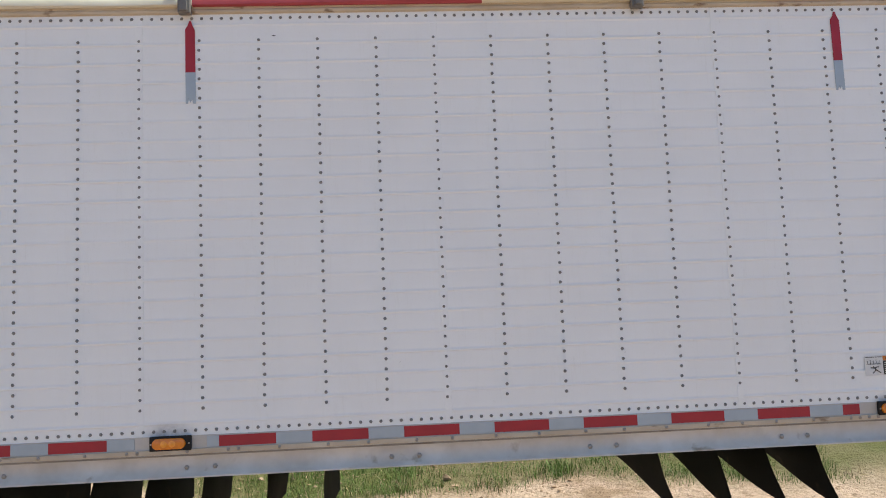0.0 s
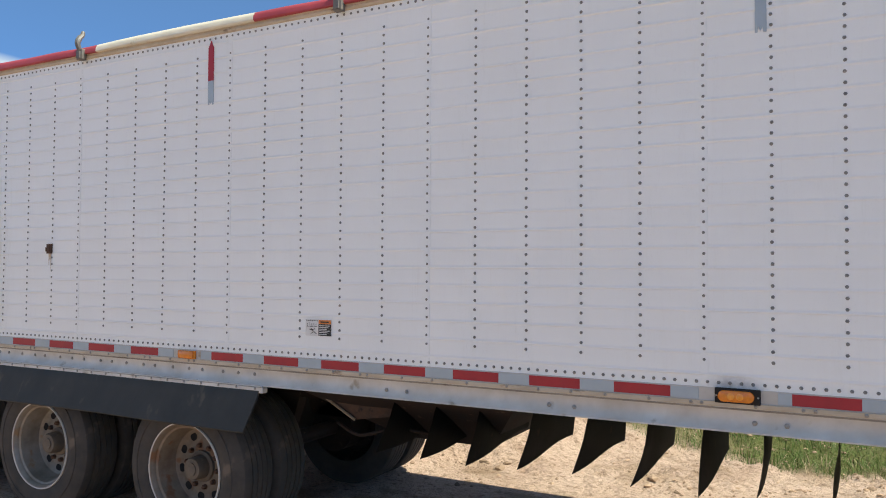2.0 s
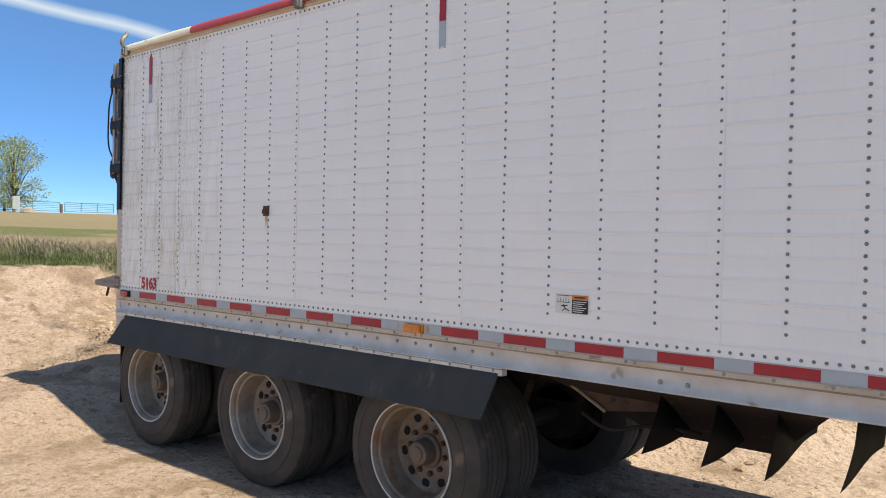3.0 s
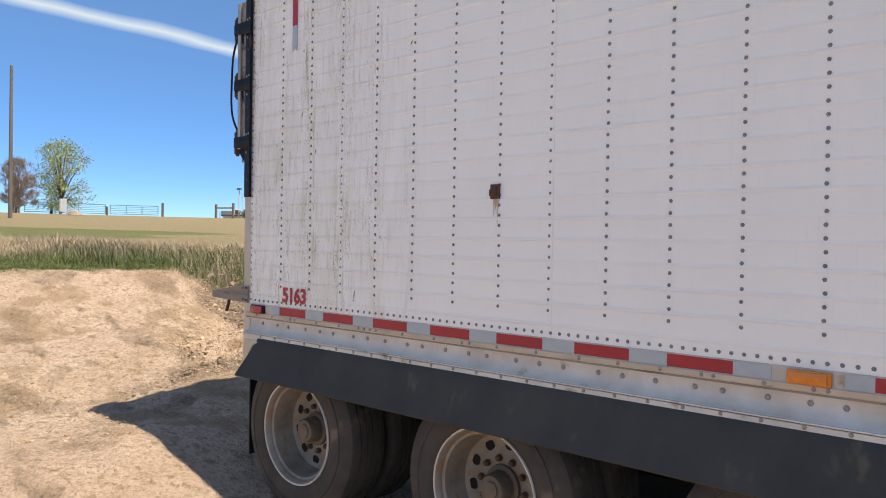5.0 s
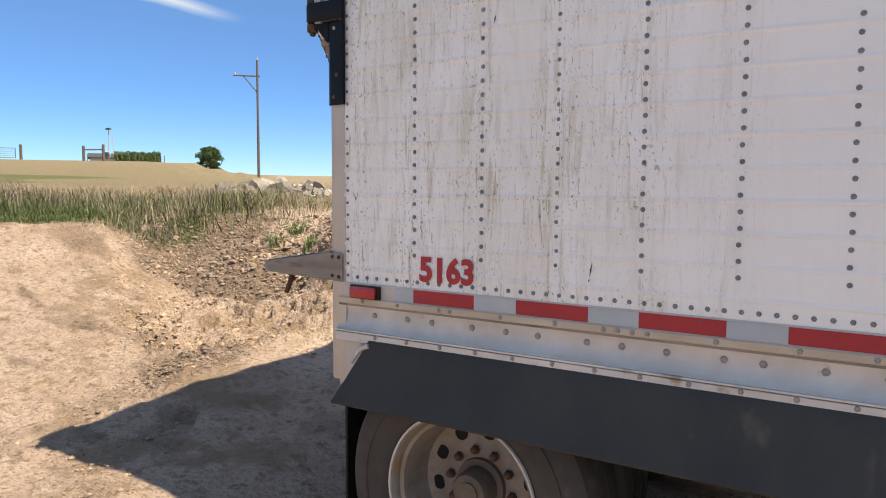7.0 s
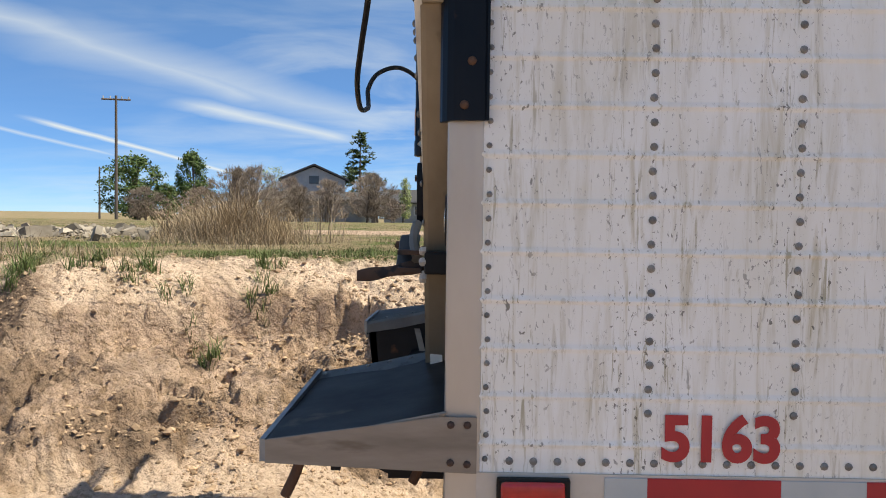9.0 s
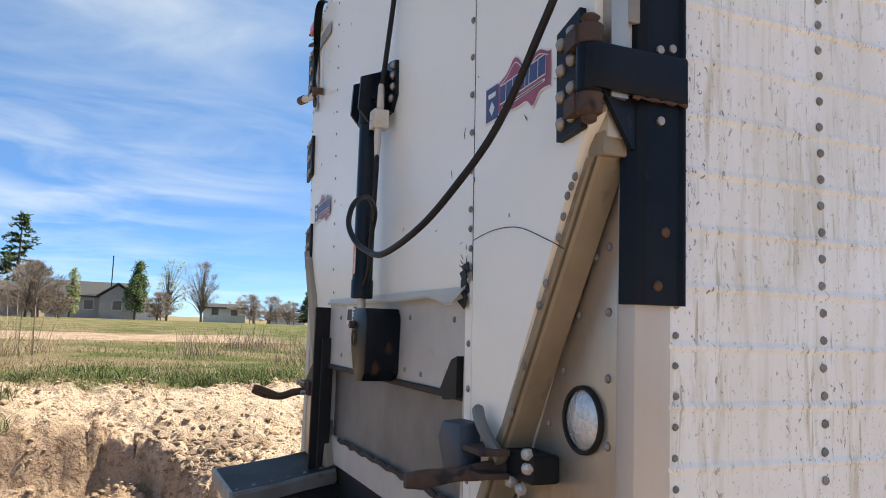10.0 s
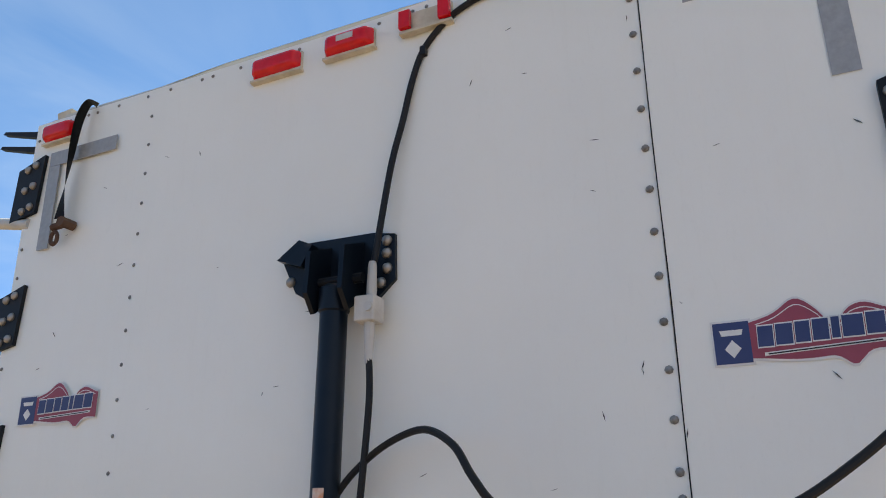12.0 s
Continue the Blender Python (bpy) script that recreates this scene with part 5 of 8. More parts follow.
# hoses and the junction block
HOSE = [(-0.235, 1.215, 2.14), (-0.222, 1.215, 2.24), (-0.222, 1.175, 2.305), (-0.240, 1.085, 2.366), (-0.300, 0.968, 2.388), (-0.362, 0.878, 2.352), (-0.388, 0.830, 2.295), (-0.384, 0.790, 2.248), (-0.376, 0.715, 2.215), (-0.379, 0.565, 2.192),
        (-0.365, 0.382, 2.23), (-0.34, 0.263, 2.297), (-0.31, 0.154, 2.39), (-0.285, 0.062, 2.521), (-0.265, -0.025, 2.679), (-0.24, -0.044, 2.959), (-0.235, -0.035, 3.10), (-0.215, -0.02, 3.20)]
block = part("junction_block", box(-0.249, -0.200, 1.110, 1.160, 2.630, 2.688, 0.004), M["block_white"], door, "small white junction block")
part("block_plug", lathe([(-0.255, 0.010), (-0.249, 0.011)], 12, "x", (0, 1.122, 2.66)), M["alu_dull"], block)
part("fitting", lathe([(2.688, 0.010), (2.70, 0.012), (2.76, 0.010), (2.77, 0.008)], 10, "z", (-0.224, 1.130, 0)), M["alu_dull"], block, smooth=True)
part("fitting", lathe([(2.54, 0.008), (2.60, 0.012), (2.63, 0.012)], 10, "z", (-0.228, 1.130, 0)), M["alu_dull"], block, smooth=True)
part("hose", tube(curve_through([(-0.215, -0.02, 3.20), rp(0.10, 3.305, 0.02), rp(0.292, 3.331, 0.016), rp(0.514, 3.362, 0.016), rp(0.70, 3.395, 0.016), rp(0.82, 3.408, 0.018), rp(0.93, 3.378, 0.018), rp(1.010, 3.31, 0.016), rp(1.045, 3.23, 0.016), rp(1.070, 3.12, 0.02), rp(1.099, 3.0, 0.025), (-0.222, 1.127, 2.77)], 6), 0.0080, 9), M["hose"], door, "black hydraulic hose", smooth=True)
part("hose", tube(curve_through([(-0.228, 1.130, 2.56), (-0.231, 1.124, 2.46), (-0.234, 1.135, 2.28), (-0.234, 1.145, 2.20), (-0.235, 1.180, 2.15)], 6), 0.0075, 9), M["hose"], door, "black hydraulic hose", smooth=True)
part("hose", tube(curve_through(HOSE, 8), 0.0073, 9), M["hose"], door, "slack black hydraulic hose", smooth=True)
part("hose_clip", box(-0.216, -0.188, 1.008, 1.024, 3.285, 3.31, 0.002), M["black_steel"], door)
part("hose_clip", box(-0.222, -0.190, 0.506, 0.520, 3.348, 3.378, 0.002), M["black_steel"], door)


# hinges
def hinge(z0, z1, left=False):
    if left:
        hp = part("hinge_plate", plate([(2.355, z1), (2.47, z1 - 0.035), (2.478, z0 - 0.02), (2.368, z0)], 0.0, 0.012), M["black_steel"], door, "black hinge plate with round bolts")
        for i in range(3):
            for y in (2.39, 2.425):
                at_door(HB, y, z1 - 0.03 - (z1 - z0 - 0.05) * i / 2 - 0.01 * (y > 2.4), 0.012, hp, "bolt_head")
        return
    hp = part("hinge_plate", plate([(0.107, z0), (0.107, z1), (0.028, z1 + 0.022), (0.024, z0 + 0.008)], 0.003, 0.016), M["black_steel"], door, "black hinge plate with round bolts")
    for i in range(4):
        at_door(HB, 0.088, lerp(z0 + 0.028, z1 - 0.025, i / 3), 0.016, hp, "bolt_head")
        at_door(HB, 0.052, lerp(z0 + 0.034, z1 - 0.014, i / 3), 0.016, hp, "bolt_head")
    zm = (z0 + z1) / 2
    kx, ky = door_x(0, zm) - 0.018, -0.006
    for dz in (0.058, -0.058):
        ear = lathe([(zm + dz - 0.020, 0.017), (zm + dz - 0.016, 0.0225), (zm + dz + 0.014, 0.0235), (zm + dz + 0.019, 0.017)], 16, "z", (kx, ky, 0))
        add_prism(ear, [(kx + 0.006, 0.060, zm + dz - 0.013), (kx - 0.010, 0.058, zm + dz - 0.013), (kx - 0.026, ky + 0.006, zm + dz - 0.017), (kx + 0.010, ky, zm + dz - 0.017)], (0, 0, 0.032))
        part("hinge_ear", ear, M["rust_dark"], hp, "rusty hinge ear", smooth=True)
    part("hinge_knuckle", lathe([(zm - 0.041, 0.020), (zm - 0.037, 0.023), (zm + 0.037, 0.023), (zm + 0.041, 0.020)], 18, "z", (kx, ky, 0)), M["black_paint"], hp, smooth=True)
    part("hinge_pin", lathe([(zm - 0.092, 0.006), (zm - 0.088, 0.013), (zm + 0.082, 0.013), (zm + 0.088, 0.017), (zm + 0.094, 0.010)], 12, "z", (kx, ky, 0)), M["rust_dark"], hp, smooth=True)
    # a bent strap from the knuckle to the channel's outer edge, deeper at the channel
    outer = curve_through([(kx - 0.020, -0.022, 0), (kx + 0.004, -0.0375, 0), (-0.150, -0.036, 0), (-0.105, -0.034, 0), (-0.038, -0.033, 0)], 5)
    inner = curve_through([(kx - 0.008, -0.010, 0), (kx + 0.008, -0.024, 0), (-0.150, -0.024, 0), (-0.105, -0.026, 0), (-0.038, -0.026, 0)], 5)
    arm, rows = bmesh.new(), []
    for i, (o, n) in enumerate(zip(outer, inner)):
        f = i / (len(outer) - 1)
        lo, hi = zm - lerp(0.036, 0.043, f), zm + lerp(0.036, 0.040, f)
        rows.append([arm.verts.new(p) for p in ((o.x, o.y + 0.003, lo), (o.x, o.y, lo + 0.005), (o.x, o.y, hi - 0.005), (o.x, o.y + 0.003, hi), (n.x, n.y, hi), (n.x, n.y, lo))])
    for a, b in zip(rows, rows[1:]):
        for k in range(6):
            arm.faces.new((a[k], a[(k + 1) % 6], b[(k + 1) % 6], b[k]))
    arm.faces.new(rows[0])
    arm.faces.new(rows[-1][::-1])
    part("hinge_arm", arm, M["black_paint"], hp, "black hinge arm", smooth=True)
    # gusset below the arm and a rusty weld bead along it
    part("gusset", prism([(kx + 0.010, -0.018, zm - 0.036), (-0.132, -0.002, zm - 0.036), (-0.132, -0.002, zm - 0.125), (-0.140, -0.004, zm - 0.125)], (0.004, -0.007, 0)), M["black_paint"], hp)
    part("weld_bead", tube([(lerp(-0.150, -0.040, k / 12), -0.031 + 0.002 * math.sin(k * 4), zm - 0.043 - 0.002 * math.sin(k * 2.3)) for k in range(13)], [0.003 + 0.0015 * math.sin(k * 1.7) for k in range(13)], 6), M["rust"], hp, "rusty weld bead")


for z0, z1 in ((2.368, 2.565), (2.771, 2.965), (3.165, 3.36)):
    hinge(z0, z1)
for z0, z1 in ((3.13, 3.32), (2.715, 2.895), (2.31, 2.487)):
    hinge(z0, z1, True)

# corner post, black hinge channel
part("seal_strip", box(-0.178, -0.120, -0.012, -0.002, 2.56, 3.45, 0.003), M["step_alu"], trailer, "dirty aluminium seal strip")
part("corner_post", box(-0.124, -0.046, -0.005, 0.05, 0.92, 3.49, 0.010), M["post_alu"], trailer, "dull aluminium corner post", smooth=True)
ch = bmesh.new()
add_prism(ch, [(-0.100, -0.020, 2.082), (-0.048, -0.022, 2.082), (-0.044, -0.029, 2.082), (-0.039, -0.029, 2.082), (-0.038, -0.010, 2.082), (-0.092, -0.008, 2.082), (-0.096, 0.008, 2.082), (-0.130, 0.024, 2.082), (-0.141, 0.016, 2.082), (-0.136, 0.004, 2.082), (-0.126, -0.010, 2.082), (-0.112, -0.019, 2.082)], (0, 0, 1.40))
post = part("hinge_channel", ch, M["black_paint"], trailer, "black steel hinge channel with rust spots")
PBT = rivet_mesh("channel_bolt", 0.010, 0.005, "y", M["rust"], 8)
for z in (2.11, 2.20, 2.62, 2.70, 3.02, 3.10):
    ob = new("bolt_head", PBT)
    ob.parent, ob.location = post, (-0.075 - 0.015 * (z < 2.15), -0.021, z + 0.004)
for z in (2.465, 2.868, 3.262):
    for x, dz in ((-0.088, 0.052), (-0.062, 0.058), (-0.086, -0.072)):
        zb = lathe([(-0.0195, 0.0078), (-0.0245, 0.0076), (-0.026, 0.005)], 10, "y", (x, 0, z + dz))
        part("channel_bolt", zb, M["bolt"], post, smooth=True)
part("far_post", box(-0.124, -0.046, FAR - 0.05, FAR + 0.005, 0.92, 3.49, 0.008), M["alu_dull"], trailer)
part("header", box(-0.12, -0.05, 0.05, FAR - 0.05, 3.40, 3.50, 0.004), M["alu_dull"], trailer)
# body panel beside the cut corner, with the round lamp
body = part("rear_panel", prism([(-0.118, 0.045, 1.15), (-0.118, 0.62, 1.15), (-0.118, 0.62, 1.28), (-0.118, 0.05, 2.42), (-0.118, 0.045, 2.42)], (0.02, 0, 0)), M["alu_panel"], trailer, "brushed aluminium rear panel")
part("rear_panel", prism([(-0.118, FAR - 0.045, 1.15), (-0.118, FAR - 0.62, 1.15), (-0.118, FAR - 0.62, 1.28), (-0.118, FAR - 0.05, 2.42), (-0.118, FAR - 0.045, 2.42)], (0.02, 0, 0)), M["alu_panel"], trailer)
for i in range(9):
    ob = new("rivet", DR)
    ob.parent, ob.location = body, (-0.1185, 0.075, 2.30 - 0.115 * i)
for i in range(7):
    ob = new("rivet", DR)
    ob.parent, ob.location = body, (-0.1185, 0.115 + 0.052 * i, 2.17 - 0.105 * i)
part("panel_fold", tube([(-0.121, 0.075, 2.30), (-0.121, 0.44, 1.58)], 0.003, 6), M["alu_dull"], body)
lamp = part("round_lamp", lathe([(-0.118, 0.062), (-0.126, 0.0615), (-0.129, 0.059), (-0.127, 0.055), (-0.118, 0.054)], 32, "x", (0, 0.147, 1.876), cap=False), M["black_rubber"], trailer, "round work lamp in a black ring", smooth=True)
part("lens", lathe([(-0.121, 0.055), (-0.128, 0.045), (-0.132, 0.02), (-0.133, 0.001)], 32, "x", (0, 0.147, 1.876)), M["clear_lens"], lamp, "ribbed clear lens", smooth=True)


def channel_bar(a, b, side, depth, w, material, name, label=""):
    """A folded channel from a to b; side: its width's direction."""
    a, b, side = Vector(a), Vector(b), Vector(side).normalized()
    out = Vector((-1, 0, 0))
    prof = [(0, 0), (0, depth * 0.8), (0.003, depth * 0.9), (w * 0.70, depth), (w * 0.74, depth * 0.93), (w * 0.76, depth * 0.45), (w * 0.84, depth * 0.45), (w * 0.86, depth * 0.85), (w * 0.93, depth * 0.92), (w * 0.97, depth * 0.8), (w, 0)]
    bm = bmesh.new()
    run = (b - a).normalized()
    level = lambda p: p + run * ((a.z - p.z) / run.z)
    va = [bm.verts.new(level(a + side * s + out * d)) for s, d in prof]
    vb = [bm.verts.new(b + side * s + out * d) for s, d in prof]
    for i in range(len(prof)):
        j = (i + 1) % len(prof)
        bm.faces.new((va[i], va[j], vb[j], vb[i]))
    bm.faces.new(va[::-1])
    bm.faces.new(vb)
    return part(name, bm, material, trailer, label)


channel_bar((-0.125, 0.077, 2.333), (-0.125, 0.602, 1.445), (0, -0.857, -0.515), 0.061, 0.052, M["tan_alu"], "corner_channel", "dusty tan channel along the cut corner")
part("channel_cap", box(-0.182, -0.122, 0.004, 0.052, 2.330, 2.372, 0.004), M["tan_alu"], trailer, "dusty cap on the channel")
channel_bar((-0.105, FAR - 0.046, 2.365), (-0.105, FAR - 0.59, 1.445), (0, 0.857, -0.515), 0.048, 0.078, M["tan_alu"], "corner_channel", "dusty tan channel along the cut corner")

# latch with its handle
ln = part("latch", box(-0.180, -0.118, 0.228, 0.335, 1.746, 1.800, 0.006), M["black_steel"], trailer, "rusty latch with a bar handle and a black block")
blk = bmesh.new()
add_prism(blk, [(-0.262, 0.370, 1.742), (-0.262, 0.452, 1.730), (-0.258, 0.505, 1.800), (-0.250, 0.500, 1.835), (-0.250, 0.405, 1.838)], (0.050, 0.0, 0.004))
bmesh.ops.bevel(blk, geom=blk.edges[:], offset=0.006, segments=2, profile=0.5, affect="EDGES")
part("latch_block", blk, M["block_blue"], ln, "scuffed blue-black steel block", smooth=True)
part("latch_lever", tube(curve_through([(-0.205, 0.415, 1.872), (-0.212, 0.385, 1.845), (-0.210, 0.345, 1.812), (-0.200, 0.310, 1.780)], 4), [0.008] + [0.013] * 11 + [0.016], 8), M["stop_grey"], ln, "worn grey lever", smooth=True)
for zz in (1.752, 1.796):
    part("latch_ear", prism([(-0.250, 0.300, zz - 0.006), (-0.250, 0.405, zz - 0.006), (-0.190, 0.415, zz - 0.006), (-0.190, 0.295, zz - 0.006)], (0, 0, 0.011)), M["rust_dark"], ln)
for y, z in ((0.241, 1.802), (0.238, 1.776), (0.304, 1.740), (0.262, 1.734)):
    nut = lathe([(-0.176, 0.0115), (-0.186, 0.012), (-0.191, 0.009), (-0.193, 0.004)], 6, "x", (0, y, z))
    part("latch_bolt", nut, M["bolt_pale"], ln, "pale zinc bolt head")
bar = bmesh.new()
path = curve_through([(-0.165, 0.330, 1.762), (-0.235, 0.352, 1.752), (-0.300, 0.385, 1.738), (-0.364, 0.405, 1.729)], 4)
rows = []
for i, p in enumerate(path):
    w, t = 0.013 + 0.005 * math.sin(i * 0.5) ** 2, 0.008
    rows.append([bar.verts.new((p.x, p.y + c * t, p.z + d * w)) for c, d in ((-1, -0.7), (-0.6, -1), (0.6, -1), (1, -0.7), (1, 0.7), (0.6, 1), (-0.6, 1), (-1, 0.7))])
for a, b in zip(rows, rows[1:]):
    for k in range(8):
        bar.faces.new((a[k], a[(k + 1) % 8], b[(k + 1) % 8], b[k]))
bar.faces.new(rows[0]), bar.faces.new(rows[-1][::-1])
part("latch_handle", bar, M["rust_dark"], ln, "rusty flat bar", smooth=True)
for (y, s, hx, hy, hz) in ((2.09, -1, -0.40, 2.13, 1.765),):
    la = part("latch", box(-0.20, -0.118, y - 0.07, y + 0.06, 1.745, 1.80, 0.005), M["rust_dark"], trailer, "rusty latch with a bar handle")
    part("latch_plate", prism([(-0.185, y - 0.05 * s, 1.79), (-0.185, y + 0.10 * s, 1.79), (-0.185, y + 0.12 * s, 1.84), (-0.185, y + 0.06 * s, 1.87), (-0.185, y - 0.02 * s, 1.82)], (0.03, 0, 0)), M["black_paint"], la)
    part("latch_handle", tube(curve_through([(-0.16, y, 1.765), (-0.24, y + 0.3 * (hy - y), 1.752), (-0.30, y + 0.7 * (hy - y), 1.735), (hx, hy, hz)], 4), [0.015] * 9 + [0.019, 0.021, 0.021, 0.017], 10), M["rust_dark"], la, "dark rusty bar", smooth=True)
    for k in range(4):
        part("latch_bolt", tube([(-0.205, y - 0.045 + 0.03 * k, 1.755 + 0.035 * (k % 2)), (-0.222, y - 0.045 + 0.03 * k, 1.755 + 0.035 * (k % 2))], 0.011, 6), M["bolt"], la)


# step decks behind the corners
STEP_BOLT = rivet_mesh("step_bolt", 0.0085, 0.006, "y", M["rust_dark"], 8)


def step_deck(y0, y1, s):
    """A dark sheet deck with a bright tapered side plate at y0; s points inwards."""
    dk = part("rear_step", prism([(-0.055, y0, 1.464), (-0.135, y0, 1.464), (-0.50, y0, 1.41), (-0.50, y0, 1.361), (-0.055, y0, 1.345)], (0, 0.006 * s, 0)), M["step_alu"], trailer, "tapered aluminium step plate")
    top = bmesh.new()
    ys = [lerp(y0 + 0.006 * s, y1, k / 5) for k in range(6)]
    sec = [(-0.12, 1.468), (-0.30, 1.440), (-0.498, 1.410), (-0.500, 1.365)]
    rows = [[top.verts.new((x, y, z + 0.012 * noise.noise((x * 5, y * 5, 1)) * (0 < i < 5) + 0.03 * sstep(0.3, 1, i / 5) * (k == 0))) for k, (x, z) in enumerate(sec)] for i, y in enumerate(ys)]
    for a, b in zip(rows, rows[1:]):
        for k in range(3):
            top.faces.new((a[k], a[k + 1], b[k + 1], b[k]))
    bmesh.ops.solidify(top, geom=top.faces[:], thickness=0.006)
    part("deck", top, M["deck"], dk, "dark scuffed sheet deck", smooth=True)
    ridge = bmesh.new()
    xs = [lerp(-0.13, -0.500, k / 8) for k in range(9)]
    zt = [1.496 - 0.205 * (-0.13 - x) + 0.0015 * math.sin(x * 23) for x in xs]
    rows = []
    for x, z in zip(xs, zt):
        dent = 0.004 * noise.noise((x * 9, y1 * 3, 4))
        rows.append([ridge.verts.new(p) for p in ((x, y1 - 0.075 * s, z - 0.018), (x, y1 - 0.030 * s, z - 0.006 + dent), (x, y1, z), (x, y1 + 0.012 * s, z - 0.010), (x, y1 + 0.014 * s, z - 0.050 + dent))])
    for a, b in zip(rows, rows[1:]):
        for k in range(4):
            ridge.faces.new((a[k], a[k + 1], b[k + 1], b[k]))
    bmesh.ops.solidify(ridge, geom=ridge.faces[:], thickness=0.004)
    rd = part("rim_plate", ridge, M["rim_plate"], dk, "pale scuffed rim plate with rivets", smooth=True)
    for k in range(6):
        ob = new("rivet", DR)
        ob.parent, ob.location = rd, (-0.17 - 0.062 * k, y1 - 0.045 * s, 1.488 - 0.0128 * k)
        ob.rotation_euler = (0, radians(75), 0)
    part("deck_rim", tube([(-0.12, y0 + 0.008 * s, 1.471), (-0.30, y0 + 0.008 * s, 1.434), (-0.499, y0 + 0.008 * s, 1.401)], 0.0045, 6), M["step_alu"], dk, "worn deck rim")
    part("end_cap", prism([(-0.500, y0, 1.365), (-0.500, y0, 1.412), (-0.500, y1 + 0.012 * s, 1.428), (-0.500, y1 + 0.012 * s, 1.375)], (-0.012, 0, 0)), M["rim_plate"], dk, "folded end of the deck")
    part("angle_bar", prism([(-0.30, y1 - 0.02 * s, 1.44), (-0.275, y1 - 0.02 * s, 1.44), (-0.20, y1 + 0.10 * s, 1.17), (-0.225, y1 + 0.10 * s, 1.17)], (0, 0.008, 0)), M["step_alu"], dk, "worn angle bar")
    part("deck_leg", prism([(-0.490, y1, 1.40), (-0.462, y1, 1.40), (-0.440, y1, 1.13), (-0.468, y1, 1.13)], (0, -0.02 * s, 0)), M["black_steel"], dk)
    part("inner_side", prism([(-0.11, y1, 1.44), (-0.498, y1, 1.39), (-0.47, y1, 1.20), (-0.30, y1, 1.12), (-0.11, y1, 1.12)], (0, -0.008 * s, 0)), M["black_steel"], dk)
    for x, z in ((-0.075, 1.448), (-0.110, 1.448), (-0.075, 1.365), (-0.110, 1.368)):
        ob = new("bolt_head", STEP_BOLT)
        ob.parent, ob.location = dk, (x, y0 - (0.001 if s > 0 else -0.001), z)
    for x, yy in ((-0.44, lerp(y0, y1, 0.15)), (-0.16, lerp(y0, y1, 0.3))):
        part("hanger_strap", tube(curve_through([(x, yy, 1.36), (x - 0.015, yy, 1.31), (x - 0.04, yy, 1.255)], 4), 0.012, 8), M["rust"], dk)


step_deck(-0.016, 0.66, 1)
step_deck(FAR - 0.07, FAR - 0.62, -1)
part("rear_sill", box(-0.13, -0.05, 0.045, FAR - 0.045, 0.95, 1.16), M["under_shade"], trailer)

# lamps along the door's top
for y0, y1, kind in ((2.24, 2.375, 0), (1.385, 1.545, 0), (1.158, 1.307, 1), (0.937, 1.074, 2)):
    base = part("top_lamp", plate(rect(y0, y1, 3.361, 3.414), 0.001 + dent(y0, 3.39), 0.009 + dent(y0, 3.39)), M["lamp_cream"], door, "red marker lamp" if kind < 2 else "broken marker lamp, cream inside")
    cover = bmesh.new()
    q = lambda y, z, d: rp(y, z, d + dent(y0, 3.39))
    if kind < 2:
        m = 0.006
        a = [cover.verts.new(q(y, z, 0.008)) for y, z in rect(y0 + 0.002, y1 - 0.002, 3.360, 3.418)]
        b = [cover.verts.new(q(y, z, 0.036)) for y, z in rect(y0 + m + 0.006, y1 - m - 0.006, 3.366, 3.411)]
        cover.faces.new(b)
        for i in range(4):
            cover.faces.new((a[i], a[(i + 1) % 4], b[(i + 1) % 4], b[i]))
        bmesh.ops.recalc_face_normals(cover, faces=cover.faces)
        bmesh.ops.bevel(cover, geom=[e for e in cover.edges if not e.is_boundary], offset=0.012, segments=5, profile=0.5, affect="EDGES")
        part("lens", cover, M["red_lens"], base, smooth=True)
    else:
        cover.free()
        for u0, u1 in ((y0, y0 + 0.03), (y1 - 0.03, y1)):
            part("lens", plate(rect(u0, u1, 3.364, 3.412), 0.016 + dent(y0, 3.39), 0.028 + dent(y0, 3.39)), M["red_lens"], base)
    part("lamp_base", plate(rect(y0 - 0.003, y1 + 0.003, 3.353, 3.360), dent(y0, 3.36), 0.019 + dent(y0, 3.36)), M["lamp_cream"], base)
    if kind == 1:
        part("bulb_mark", plate(rect(y0 + 0.05, y0 + 0.10, 3.385, 3.402), 0.0352 + dent(y0, 3.39), 0.0366 + dent(y0, 3.39)), M["block_white"], base)

# reflective tape on the door
for o in (rect(0.121, 0.415, 3.243, 3.292), rect(0.122, 0.172, 3.0, 3.242)):
    part("silver_tape", plate(o, 0.0032, 0.0045), M["silver_tape"], door)
for o in (rect(2.05, 2.335, 3.275, 3.322), rect(2.287, 2.335, 3.0, 3.274)):
    part("silver_tape", plate(o, 0.004, 0.0075), M["silver_tape"], door)
strap = bmesh.new()
sp = curve_through([rp(2.175, 3.46, -0.01), rp(2.18, 3.455, 0.02), rp(2.20, 3.39, 0.03), rp(2.213, 3.27, 0.03), rp(2.222, 3.15, 0.03), rp(2.222, 3.075, 0.03)], 5)
rows = []
for i, p in enumerate(sp):
    a = 0.5 + 0.9 * math.sin(i * 0.16)
    w = Vector((math.sin(a) * 0.018, math.cos(a) * 0.018, 0))
    rows.append((strap.verts.new(p + w), strap.verts.new(p - w)))
for a, b in zip(rows, rows[1:]):
    strap.faces.new((a[0], a[1], b[1], b[0]))
bmesh.ops.solidify(strap, geom=strap.faces[:], thickness=0.004)
part("strap", strap, M["black_rubber"], door, "twisted black strap", smooth=True)
cl = bmesh.new()
